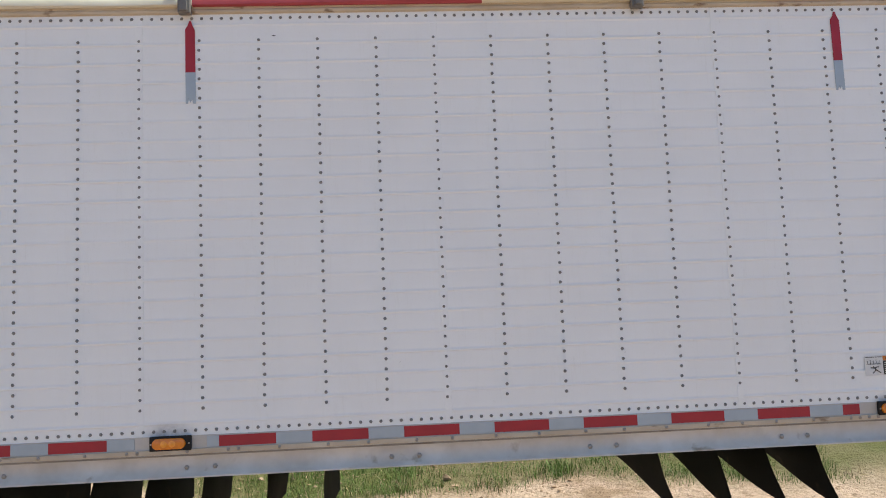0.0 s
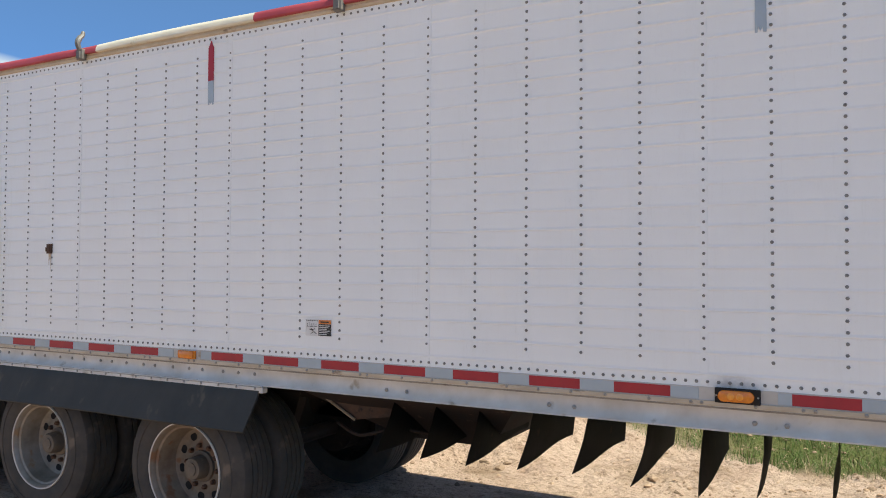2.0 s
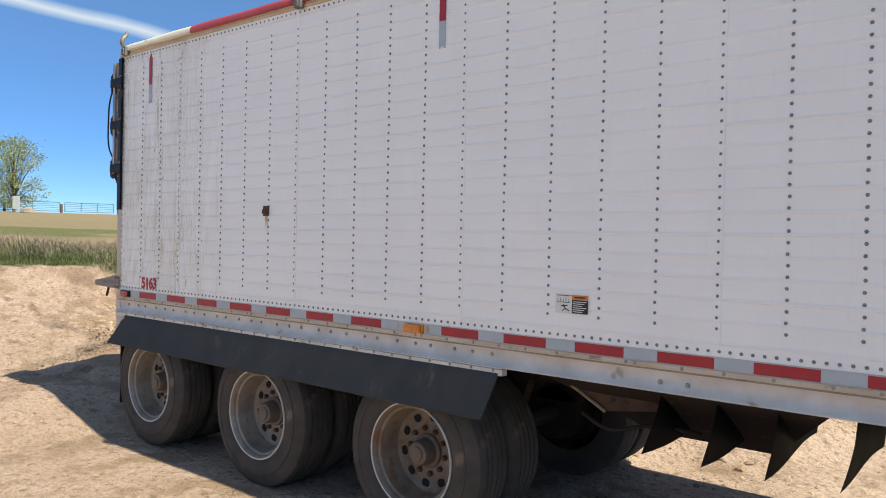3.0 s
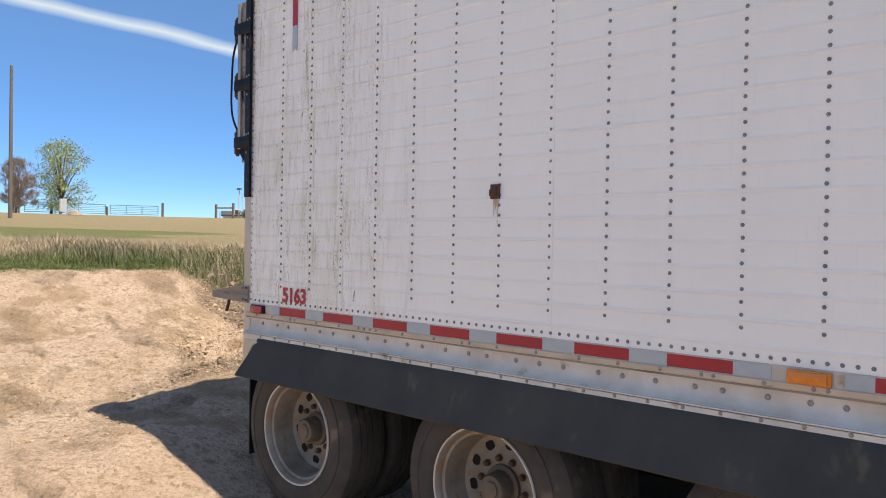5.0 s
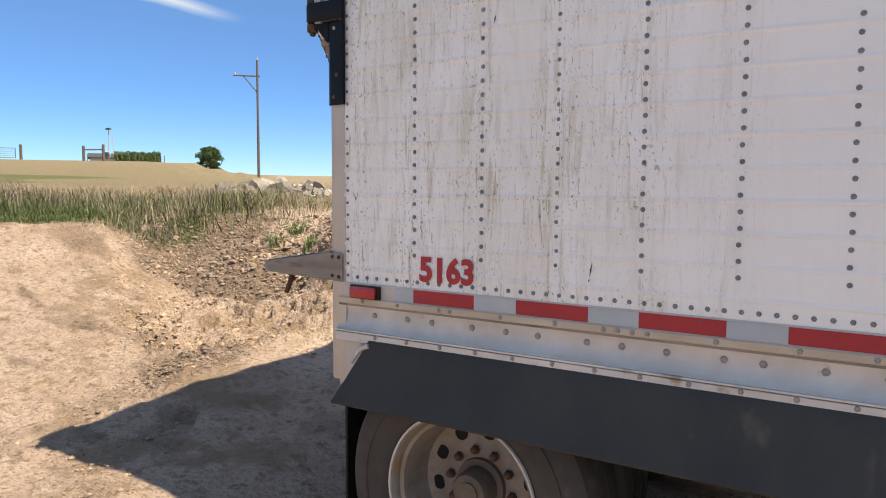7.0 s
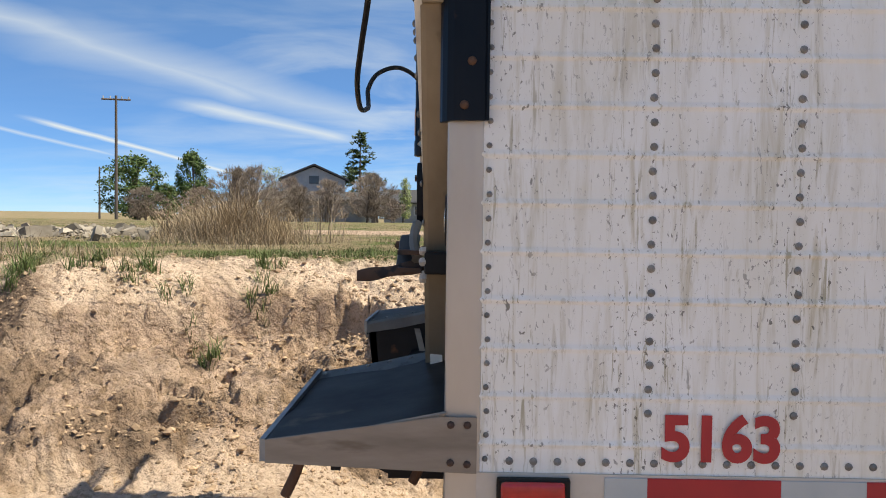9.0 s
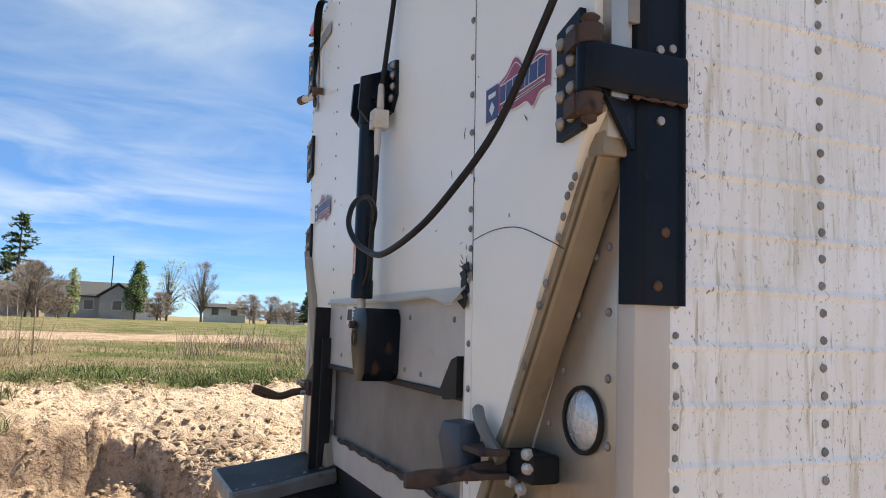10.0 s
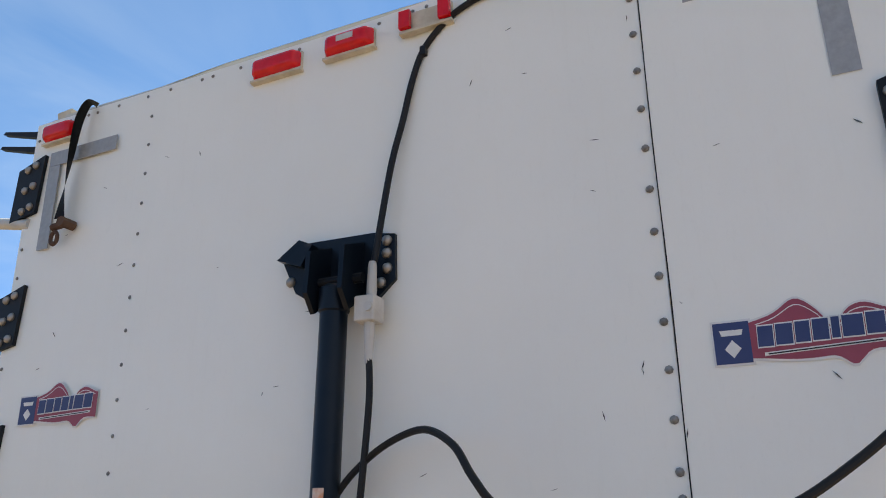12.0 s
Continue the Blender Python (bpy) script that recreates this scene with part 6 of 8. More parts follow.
add_tube(cl, [rp(2.19, 3.055, 0.004), rp(2.19, 3.055, 0.05)], 0.016, 8)
add_tube(cl, [rp(2.245, 3.05, 0.03), rp(2.18, 3.055, 0.03)], 0.011, 8)
add_tube(cl, [rp(2.232 + 0.014 * math.cos(a), 3.015 + 0.02 * math.sin(a), 0.03) for a in [2 * math.pi * k / 12 for k in range(13)]], 0.006, 6)
part("shackle", cl, M["rust"], door, "rusty shackle under the strap", smooth=True)
pp = part("crank_pipe", tube([(-0.15, 2.40, 3.10), (-0.15, 2.64, 3.145)], 0.018, 12), M["alu"], trailer, "crank pipe with a rusty end", smooth=True)
part("pipe_end", tube([(-0.15, 2.64, 3.145), (-0.15, 2.74, 3.163)], 0.022, 12), M["rust"], pp)
for z in (3.455, 3.40):
    part("tarp_hook", prism([(-0.15, 2.44, z - 0.02), (-0.15, 2.62, z + 0.02), (-0.15, 2.63, z + 0.012), (-0.15, 2.50, z - 0.025), (-0.15, 2.44, z - 0.04)], (0.02, 0, 0)), M["black_rubber"], trailer, "black rubber hook")

# ---- markings on the side ----


def flat_text(text, size, x, z, y, material, parent, name, squeeze=1.0, weight=0.0, label=""):
    cu = bpy.data.curves.new(name, "FONT")
    cu.body, cu.size, cu.extrude, cu.offset = text, size, 0.0008, weight
    tmp = bpy.data.objects.new(name, cu)
    me = bpy.data.meshes.new_from_object(tmp)
    bpy.data.objects.remove(tmp)
    xs = [v.co.x for v in me.vertices]
    lo = min(v.co.y for v in me.vertices)
    me.transform(Matrix(((squeeze, 0, 0, x - min(xs) * squeeze), (0, 0, 1, y), (0, 1, 0, z - lo), (0, 0, 0, 1))))
    me.flip_normals()
    me.materials.append(material)
    ob = new(name, me)
    ob.parent = parent
    return tagged(ob, label)


M["number_red"] = mat("number_red", (0.43, 0.022, 0.032), (0.36, 0.022, 0.028), 10, 0.45)
M["ink"] = mat("label_ink", (0.02, 0.02, 0.02), None, 20, 0.5)
M["label_white"] = mat("label_white", (0.76, 0.76, 0.74), (0.68, 0.67, 0.64), 20, 0.45)
M["orange"] = mat("label_orange_band", (0.70, 0.22, 0.03), None, 20, 0.45)
M["navy"] = mat("decal_navy", (0.025, 0.035, 0.12), (0.035, 0.05, 0.15), 12, 0.4)
M["decal_red"] = mat("decal_red", (0.33, 0.055, 0.085), (0.26, 0.045, 0.07), 12, 0.4)

# the wide bold figures are pressed narrow to their true width
digits = flat_text("5163", 0.140, 0.333, 1.374, -0.0052, M["number_red"], trailer, "fleet_number", 0.80, 0.0052, "red painted fleet number 5163")
w = max(v.co.x for v in digits.data.vertices) - 0.333
for v in digits.data.vertices:
    v.co.x = 0.333 + (v.co.x - 0.333) * 0.247 / w
h = max(v.co.z for v in digits.data.vertices) - 1.374
for v in digits.data.vertices:
    v.co.z = 1.374 + (v.co.z - 1.374) * 0.103 / h


def fb(x0, x1, z0, z1, y, t=0.0008):
    return box(x0, x1, y - t, y, z0, z1)


def warning_label(x, z):
    """White pictogram half and black text half under an orange band."""
    lab = part("warning_label", fb(x, x + 0.198, z - 0.103, z, -0.0052), M["label_white"], trailer, "white and black warning label")
    part("text_half", fb(x + 0.100, x + 0.195, z - 0.100, z - 0.028, -0.0060), M["ink"], lab)
    part("band", fb(x + 0.100, x + 0.195, z - 0.027, z - 0.003, -0.0060), M["orange"], lab)
    for k in range(6):
        part("text_bar", fb(x + 0.106, x + 0.186 - 0.012 * (k % 3), z - 0.040 - 0.0105 * k, z - 0.036 - 0.0105 * k, -0.0068), M["label_white"], lab)
    part("text_bar", fb(x + 0.115, x + 0.18, z - 0.019, z - 0.011, -0.0068), M["ink"], lab)
    pic = bmesh.new()
    add_box(pic, x + 0.004, x + 0.096, -0.0060, -0.0052, z - 0.010, z - 0.006)
    add_box(pic, x + 0.010, x + 0.090, -0.0060, -0.0052, z - 0.046, z - 0.042)
    for k in range(5):
        add_box(pic, x + 0.014 + 0.016 * k, x + 0.017 + 0.016 * k, -0.0060, -0.0052, z - 0.042, z - 0.026 + 0.004 * (k % 2))
    for a, b in (((0.045, 0.055), (0.060, 0.075)), ((0.060, 0.075), (0.085, 0.090)), ((0.052, 0.064), (0.075, 0.058)), ((0.060, 0.075), (0.040, 0.092)), ((0.052, 0.066), (0.030, 0.062))):
        d = Vector((b[0] - a[0], 0, -(b[1] - a[1]))).normalized()
        n = Vector((-d.z, 0, d.x)) * 0.0028
        p, q = Vector((x + a[0], -0.0060, z - a[1])), Vector((x + b[0], -0.0060, z - b[1]))
        add_prism(pic, [p + n, q + n, q - n, p - n], (0, 0.0008, 0))
    part("pictogram", pic, M["ink"], lab, "black pictogram")


warning_label(4.623, 1.588)
warning_label(10.735, 1.585)

# rusty clip with a stain run-down below it
clip = bmesh.new()
add_box(clip, 2.086, 2.140, -0.018, -0.001, 2.014, 2.088, 0.003)
add_box(clip, 2.084, 2.098, -0.026, -0.016, 2.030, 2.062, 0.003)
add_box(clip, 2.096, 2.128, -0.024, -0.016, 2.030, 2.075, 0.003)
part("rusty_clip", clip, M["rust"], trailer, "small rusty steel clip")
M["rust_run"] = mat("rust_run", (0.50, 0.36, 0.22), (0.66, 0.60, 0.52), 8, 0.5, stretch=(3, 1, 0.4))
run = bmesh.new()
for x0, w0, l in ((2.112, 0.010, 0.055), (2.124, 0.005, 0.14), (2.100, 0.004, 0.09)):
    add_prism(run, [(x0 - w0, -0.0049, 2.014), (x0 + w0, -0.0049, 2.014), (x0 + w0 * 0.4, -0.0049, 2.014 - l * 0.6), (x0, -0.0049, 2.014 - l), (x0 - w0 * 0.5, -0.0049, 2.014 - l * 0.5)], (0, 0.002, 0))
part("rust_run", run, M["rust_run"], trailer, "faint rust run")
# scuffs in the paint
sc = bmesh.new()
for (x, z, l, a) in ((1.046, 1.468, 0.05, 1.4), (1.040, 1.43, 0.012, 1.2), (1.222, 2.70, 0.014, 0.3), (7.70, 3.375, 0.022, 0.05), (8.30, 1.66, 0.004, 0), (9.46, 1.66, 0.005, 0), (1.19, 2.702, 0.01, 0.2), (0.66, 2.35, 0.03, 1.3), (0.52, 2.6, 0.04, 1.2), (1.5, 2.9, 0.03, 1.0)):
    d = Vector((math.cos(a), 0, math.sin(a))) * l
    n = Vector((-math.sin(a), 0, math.cos(a))) * 0.003
    p = Vector((x, -0.0046, z))
    add_prism(sc, [p - d * 0.5, p + n, p + d * 0.5, p - n * 0.6], (0, 0.002, 0))
part("scuff", sc, M["ink"], trailer, "dark paint scuffs", kind="stuff")


# ---- decals on the door ----
def decal(y0, y1, z0, z1, d):
    """A flag decal: navy badge, red waving bands, pale rim, navy word block."""
    W, H = y1 - y0, z1 - z0
    P = lambda u, v: (y1 - u * W, z0 + v * H)
    wave = lambda u: 0.10 * math.sin((u - 0.22) * 7.5) + (0.26 * math.exp(-((u - 0.50) / 0.10) ** 2)) + 0.26 * math.exp(-((u - 0.84) / 0.12) ** 2) - 0.26 * math.exp(-((u - 0.68) / 0.045) ** 2)
    us = [0.20 + 0.80 * k / 28 for k in range(29)]
    flag = [P(u, 0.72 + wave(u)) for u in us]
    low = [P(u, 0.05 + 0.04 * math.sin(u * 9) - 0.22 * math.exp(-((u - 0.76) / 0.06) ** 2)) for u in us]
    rim_top = [P(u, 0.76 + wave(u)) for u in us]
    rim_low = [P(u, 0.005 + 0.04 * math.sin(u * 9) - 0.22 * math.exp(-((u - 0.76) / 0.06) ** 2)) for u in us]
    de = part("decal", plate(rim_top + rim_low[::-1], d, d + 0.0008), M["label_white"], door, "red white and navy flag decal")
    part("flag", plate([(a, b) for a, b in flag] + low[::-1], d + 0.0008, d + 0.0014), M["decal_red"], de)
    for v, t in ((0.64, 0.018),):
        a = [P(u, v + wave(u) * (v / 0.72) + t) for u in us[2:-1]]
        b = [P(u, v + wave(u) * (v / 0.72)) for u in us[2:-1]]
        part("pale_band", plate(a + b[::-1], d + 0.0014, d + 0.0018), M["label_white"], de)
    part("badge_rim", plate([P(0, -0.02), P(0.235, -0.02), P(0.235, 0.80), P(0, 0.80)], d, d + 0.0012), M["label_white"], de)
    part("badge", plate([P(0.012, 0.02), P(0.222, 0.02), P(0.222, 0.76), P(0.012, 0.76)], d + 0.0012, d + 0.0018), M["navy"], de)
    for pts in ([(0.05, 0.62), (0.185, 0.62), (0.175, 0.52), (0.06, 0.52)], [(0.117, 0.44), (0.165, 0.28), (0.117, 0.12), (0.07, 0.28)]):
        part("badge_mark", plate([P(*q) for q in pts], d + 0.0018, d + 0.0022), M["label_white"], de)
    # a plain navy block for each character of the word
    edges = [0.255, 0.355, 0.462, 0.555, 0.655, 0.712, 0.835, 0.945]
    for a, b in zip(edges, edges[1:]):
        k = 0.10 * (a - 0.25)
        part("word_block", plate([P(a + 0.002, 0.25 + k), P(b - 0.003, 0.25 + k), P(b + 0.003, 0.66 + k), P(a + 0.008, 0.66 + k)], d + 0.0018, d + 0.0022), M["label_white"], de)
        part("word_block", plate([P(a + 0.006, 0.275 + k), P(b - 0.008, 0.275 + k), P(b - 0.002, 0.635 + k), P(a + 0.012, 0.635 + k)], d + 0.0022, d + 0.0027), M["navy"], de)
    part("line_bar", plate([P(0.29, 0.11), P(0.93, 0.19), P(0.93, 0.25), P(0.29, 0.17)], d + 0.0018, d + 0.0024), M["label_white"], de)
    part("line_bar", plate([P(0.31, 0.128), P(0.91, 0.203), P(0.91, 0.227), P(0.31, 0.152)], d + 0.0024, d + 0.0028), M["ink"], de)


decal(0.150, 0.442, 2.482, 2.582, 0.0034)
decal(1.992, 2.298, 2.482, 2.582, 0.0055)
cl = part("chute_label", box(-0.1415, -0.140, 1.515, 1.70, 2.035, 2.105), M["label_white"], door, "white warning label on the chute")
for k in range(5):
    part("text_bar", box(-0.1422, -0.1415, 1.525, 1.61 + 0.01 * (k % 2), 2.045 + 0.012 * k, 2.051 + 0.012 * k), M["ink"], cl)
part("text_bar", box(-0.1422, -0.1415, 1.63, 1.69, 2.05, 2.09), M["ink"], cl)
# scratches on the door
ds = bmesh.new()
rg = random.Random(11)
for k in range(40):
    y, z = rg.uniform(0.1, 2.3), rg.uniform(2.2, 3.3)
    if k < 9:
        y, z = 0.55 + abs(rg.gauss(0, 0.03)), 2.18 + abs(rg.gauss(0, 0.04))
    a, l = rg.uniform(-0.5, 2.0), rg.uniform(0.003, 0.011) if k >= 9 else rg.uniform(0.004, 0.012)
    c, s = math.cos(a) * l, math.sin(a) * l
    dd = 0.0034 if y < 0.505 else dent(y, z) + 0.0006
    add_plate(ds, [(y - c, z - s), (y + s * 0.08, z - c * 0.08), (y + c, z + s), (y - s * 0.08 - 0.0008, z + c * 0.08)], dd - 0.001, dd + 0.0005)
part("scratch", ds, M["ink"], door, "dark scratches", kind="stuff")

# ---- clods, stones, weeds ----
def place(az, r, cam=(0.0, -1.6)):
    """A spot on the ground, by bearing left of +y and distance."""
    x, y = cam[0] - r * math.sin(radians(az)), cam[1] + r * math.cos(radians(az))
    return x, y, ground_height(x, y)


def stone_field(name, spots, material, label):
    """Rough little stones, joined: spots of (x, y, size)."""
    rg = random.Random(7)
    verts, faces = [], []
    base = [(0, 0, 1), (0.9, 0, 0.35), (0.28, 0.85, 0.35), (-0.72, 0.53, 0.35), (-0.72, -0.53, 0.35), (0.28, -0.85, 0.35), (0.72, 0.53, -0.35), (-0.28, 0.85, -0.35), (-0.9, 0, -0.35), (-0.28, -0.85, -0.35), (0.72, -0.53, -0.35)]
    tri = [(0, 1, 2), (0, 2, 3), (0, 3, 4), (0, 4, 5), (0, 5, 1), (1, 6, 2), (2, 6, 7), (2, 7, 3), (3, 7, 8), (3, 8, 4), (4, 8, 9), (4, 9, 5), (5, 9, 10), (5, 10, 1), (1, 10, 6)]
    for x, y, s in spots:
        b, a = len(verts), rg.uniform(0, 6.28)
        sx, sy, sz = s * rg.uniform(0.7, 1.4), s * rg.uniform(0.6, 1.1), s * rg.uniform(0.4, 0.85)
        zg = ground_height(x, y)
        ca, sa = math.cos(a), math.sin(a)
        for vx, vy, vz in base:
            k = rg.uniform(0.7, 1.25)
            px, py, pz = vx * sx * k, vy * sy * k, vz * sz * k
            verts.append((x + px * ca - py * sa, y + px * sa + py * ca, zg + pz + sz * 0.15))
        faces += [tuple(b + i for i in f) for f in tri]
    me = bpy.data.meshes.new(name)
    me.from_pydata(verts, [], faces)
    me.materials.append(material)
    return tagged(new(name, me), label, "stones", kind="stuff")


def slab_field(name, spots, material, label):
    """Broken tilted slabs and blocks, joined: spots of (x, y, size)."""
    rg = random.Random(17)
    verts, faces = [], []
    for x, y, s in spots:
        b = len(verts)
        tilt = Euler((rg.gauss(0, 0.5), rg.gauss(0, 0.5), rg.uniform(0, 6.28))).to_matrix()
        sx, sy, sz = s * rg.uniform(0.7, 1.6), s * rg.uniform(0.6, 1.1), s * rg.uniform(0.2, 0.7)
        z = ground_height(x, y) + rg.uniform(0, 0.5) * s
        top = rg.uniform(0.6, 0.95)
        for vz in (-1, 1):
            for vx, vy in ((-1, -1), (1, -1), (1.3, 0.2), (0.8, 1), (-1, 0.9)):
                k = (top if vz > 0 else 1.0) * rg.uniform(0.75, 1.15)
                p = tilt @ Vector((vx * sx * k, vy * sy * k, vz * sz * rg.uniform(0.75, 1.1)))
                verts.append((x + p.x, y + p.y, z + p.z))
        faces += [tuple(b + i for i in (4, 3, 2, 1, 0)), tuple(b + i for i in (5, 6, 7, 8, 9))]
        faces += [(b + i, b + (i + 1) % 5, b + 5 + (i + 1) % 5, b + 5 + i) for i in range(5)]
    me = bpy.data.meshes.new(name)
    me.from_pydata(verts, [], faces)
    me.materials.append(material)
    return tagged(new(name, me), label, "stones", kind="stuff")


M["clod"] = mat("dry_clod", (0.46, 0.33, 0.225), (0.33, 0.23, 0.155), 6, 0.95, 0, 0.5, 40, island_random=0.40, spec=0.2)
M["gravel"] = mat("grey_gravel", (0.33, 0.245, 0.185), (0.20, 0.145, 0.11), 6, 0.9, 0, 0.4, 40, island_random=0.3, spec=0.2)
M["rubble"] = mat("pale_rubble", (0.36, 0.315, 0.26), (0.20, 0.17, 0.14), 4, 0.9, 0, 0.5, 20, island_random=0.55, spec=0.2)
RUBBLE_R = 15.0
rg = random.Random(21)
spots = []
for _ in range(15000):            # bank
    az, r = rg.uniform(-6, 54), rg.uniform(4.0, 7.2)
    x, y, _z = place(az, r, (CX, CY))
    n = fbm(x, y, 1.6, 2, 40.0)
    if n > 0.0 or rg.random() < 0.2:
        spots.append((x, y, min(0.05, 0.003 + abs(rg.gauss(0, 0.006)) * (1 + 1.8 * max(0, n)) + (0.018 if rg.random() < 0.02 else 0) + (0.03 if rg.random() < 0.004 else 0))))
for _ in range(11000):            # pad and slope
    az, r = rg.uniform(35, 100), 1.6 + 6.0 * rg.random() ** 1.2
    x, y, _z = place(az, r, (CX, CY))
    if fbm(x, y, 1.3, 3, 35.0) < rg.uniform(-0.25, 0.5):
        continue
    spots.append((x, y, 0.003 + abs(rg.gauss(0, 0.005)) + (0.014 if rg.random() < 0.012 else 0)))
for _ in range(5000):            # far side, seen below the rail
    x, y = rg.uniform(2.5, 11), rg.uniform(2.2, 6.0)
    if fbm(x, y, 1.1, 3, 85.0) > rg.uniform(-0.2, 0.4):
        spots.append((x, y, 0.005 + abs(rg.gauss(0, 0.010)) + (0.03 if rg.random() < 0.02 else 0)))
stone_field("dirt_clods", spots, M["clod"], "scattered dry dirt clods")
spots = []
for _ in range(4200):
    az = rg.uniform(33, 52)
    x, y, _z = place(az, 5.6 + 1.7 * rg.random() + 0.085 * max(0.0, az - 40), (CX, CY))
    spots.append((x, y, 0.004 + abs(rg.gauss(0, 0.011)) + (0.03 if rg.random() < 0.01 else 0)))
for _ in range(1300):
    x, y, _z = place(rg.gauss(8, 2.5), rg.gauss(5.3, 0.22), (CX, CY))
    spots.append((x, y, 0.004 + abs(rg.gauss(0, 0.008))))
for _ in range(900):
    x, y, _z = place(rg.gauss(3, 2.0), rg.gauss(5.5, 0.3), (CX, CY))
    spots.append((x, y, 0.006 + abs(rg.gauss(0, 0.012))))
for _ in range(1500):            # churned strip on the slope
    a = rg.gauss(0, 0.45)
    x, y = STRIP[0] + STRIP[2] * a + rg.gauss(0, 0.10), STRIP[1] + STRIP[3] * a + rg.gauss(0, 0.10)
    spots.append((x, y, 0.003 + abs(rg.gauss(0, 0.008))))
stone_field("gravel_heap", spots, M["gravel"], "heap of grey gravel and clods")
spots = []
for _ in range(1300):
    x, y, _z = place(rg.uniform(22.3, 41), rg.gauss(RUBBLE_R, RUBBLE_R * 0.07))
    spots.append((x, y, (0.04 + abs(rg.gauss(0, 0.06)) + (0.14 if rg.random() < 0.025 else 0)) * RUBBLE_R / 24.5))
for _ in range(260):
    x, y, _z = place(rg.gauss(43, 2.0), rg.gauss(RUBBLE_R * 1.1, RUBBLE_R * 0.06))
    spots.append((x, y, (0.05 + abs(rg.gauss(0, 0.13))) * RUBBLE_R / 24.5))
slab_field("rubble_heap", spots, M["rubble"], "low heap of broken pale concrete")


def blades(name, tufts, material, label, category="grass", thin=1.0, lean=1.0):
    """Tufts of thin bent blades: (x, y, height, spread, count)."""
    rg = random.Random(5)
    verts, faces = [], []
    for x, y, h, sp, n in tufts:
        for _ in range(n):
            a, r = rg.uniform(0, 6.28), sp * math.sqrt(rg.random())
            bx, by = x + r * math.cos(a), y + r * math.sin(a)
            z = ground_height(bx, by) - 0.01
            hh, w = h * rg.uniform(0.4, 1.25), max(0.0025, h * rg.uniform(0.008, 0.017) * thin)
            d, ln = rg.uniform(0, 6.28), rg.uniform(0.08, 0.55) * hh * lean
            cx, cy = math.cos(d), math.sin(d)
            px, py = -cy * w, cx * w
            b = len(verts)
            verts += [(bx - px, by - py, z), (bx + px, by + py, z), (bx + cx * ln * 0.35 + px * 0.8, by + cy * ln * 0.35 + py * 0.8, z + hh * 0.62), (bx + cx * ln * 0.35 - px * 0.8, by + cy * ln * 0.35 - py * 0.8, z + hh * 0.62), (bx + cx * ln, by + cy * ln, z + hh)]
            faces += [(b, b + 1, b + 2, b + 3), (b + 3, b + 2, b + 4)]
    me = bpy.data.meshes.new(name)
    me.from_pydata(verts, [], faces)
    me.materials.append(material)
    return tagged(new(name, me), label, category, kind="stuff")


M["grass"] = mat("green_weed", (0.066, 0.098, 0.028), (0.115, 0.130, 0.050), 3, 0.7, island_random=0.35, spec=0.25)
M["straw"] = mat("dry_weed", (0.46, 0.36, 0.24), (0.33, 0.245, 0.16), 3, 0.8, island_random=0.3, spec=0.2)
M["grey_weed"] = mat("grey_weed", (0.22, 0.175, 0.135), (0.31, 0.25, 0.19), 3, 0.8, island_random=0.3, spec=0.2)
green, dry, grey, verge = [], [], [], []
for _ in range(5200):            # behind the trailer's far side
    x, y = rg.uniform(1.8, 13), rg.uniform(2.8, 10.5)
    if y - (4.15 - 0.05 * (x - 6)) + 0.7 * fbm(x, y, 0.35, 3, 20.0) > 0.1:
        (verge if rg.random() < 0.9 else dry).append((x, y, rg.uniform(0.03, 0.10) * (1 + max(0.0, 1.6 * fbm(x, y, 1.6, 2, 86.0))), 0.16, 22))
for _ in range(6500):            # field behind the bank
    az, r = rg.uniform(-26, 40), 6.7 + 34 * rg.random() ** 1.9
    x, y, _z = place(az, r, (CX, CY))
    d, g = growth_at(x, y)
    if d > 0.4:
        t = rg.random()
        if t < 0.30 + 0.5 * g:
            green.append((x, y, rg.uniform(0.012, 0.045) * (2.0 if fbm(x, y, 1.3, 2, 59.0) > 0.22 else 1.0), 0.22, 14))
        elif t > 0.55 or fbm(x, y, 0.3, 2, 57.0) > 0.2:
            (dry if rg.random() < 0.5 else grey).append((x, y, rg.uniform(0.02, 0.07) * (2.2 if fbm(x, y, 0.8, 2, 49.0) > 0.2 else 1.0), 0.25, 11))
for _ in range(1400):            # tall straw before the houses
    x, y, _z = place(rg.gauss(17.6, 2.3), rg.uniform(10.5, 14))
    n = fbm(x, y, 0.7, 3, 44.0)
    if n > -0.12:
        (dry if rg.random() < 0.65 else grey).append((x, y, (0.14 + 0.75 * max(0, n)) * rg.uniform(0.3, 1.25), 0.22, 15))
for _ in range(420):
    x, y, _z = place(rg.gauss(-4.0, 2.2), rg.uniform(9.8, 13.8))
    if fbm(x, y, 0.8, 2, 46.0) > -0.05:
        (dry if rg.random() < 0.35 else grey).append((x, y, rg.uniform(0.10, 0.42) * (1.5 if rg.random() < 0.1 else 1.0), 0.25, 14))
for _ in range(1700):            # green edge on top of the bank
    az = rg.uniform(-24, 33)
    x, y, _z = place(az, 6.75 + abs(rg.gauss(0, 0.8)), (CX, CY))
    if fbm(x, y, 0.9, 3, 58.0) > -0.12 + 0.25 * sstep(14, 24, az):
        green.append((x, y, rg.uniform(0.02, 0.075), 0.14, 20))
plants = []
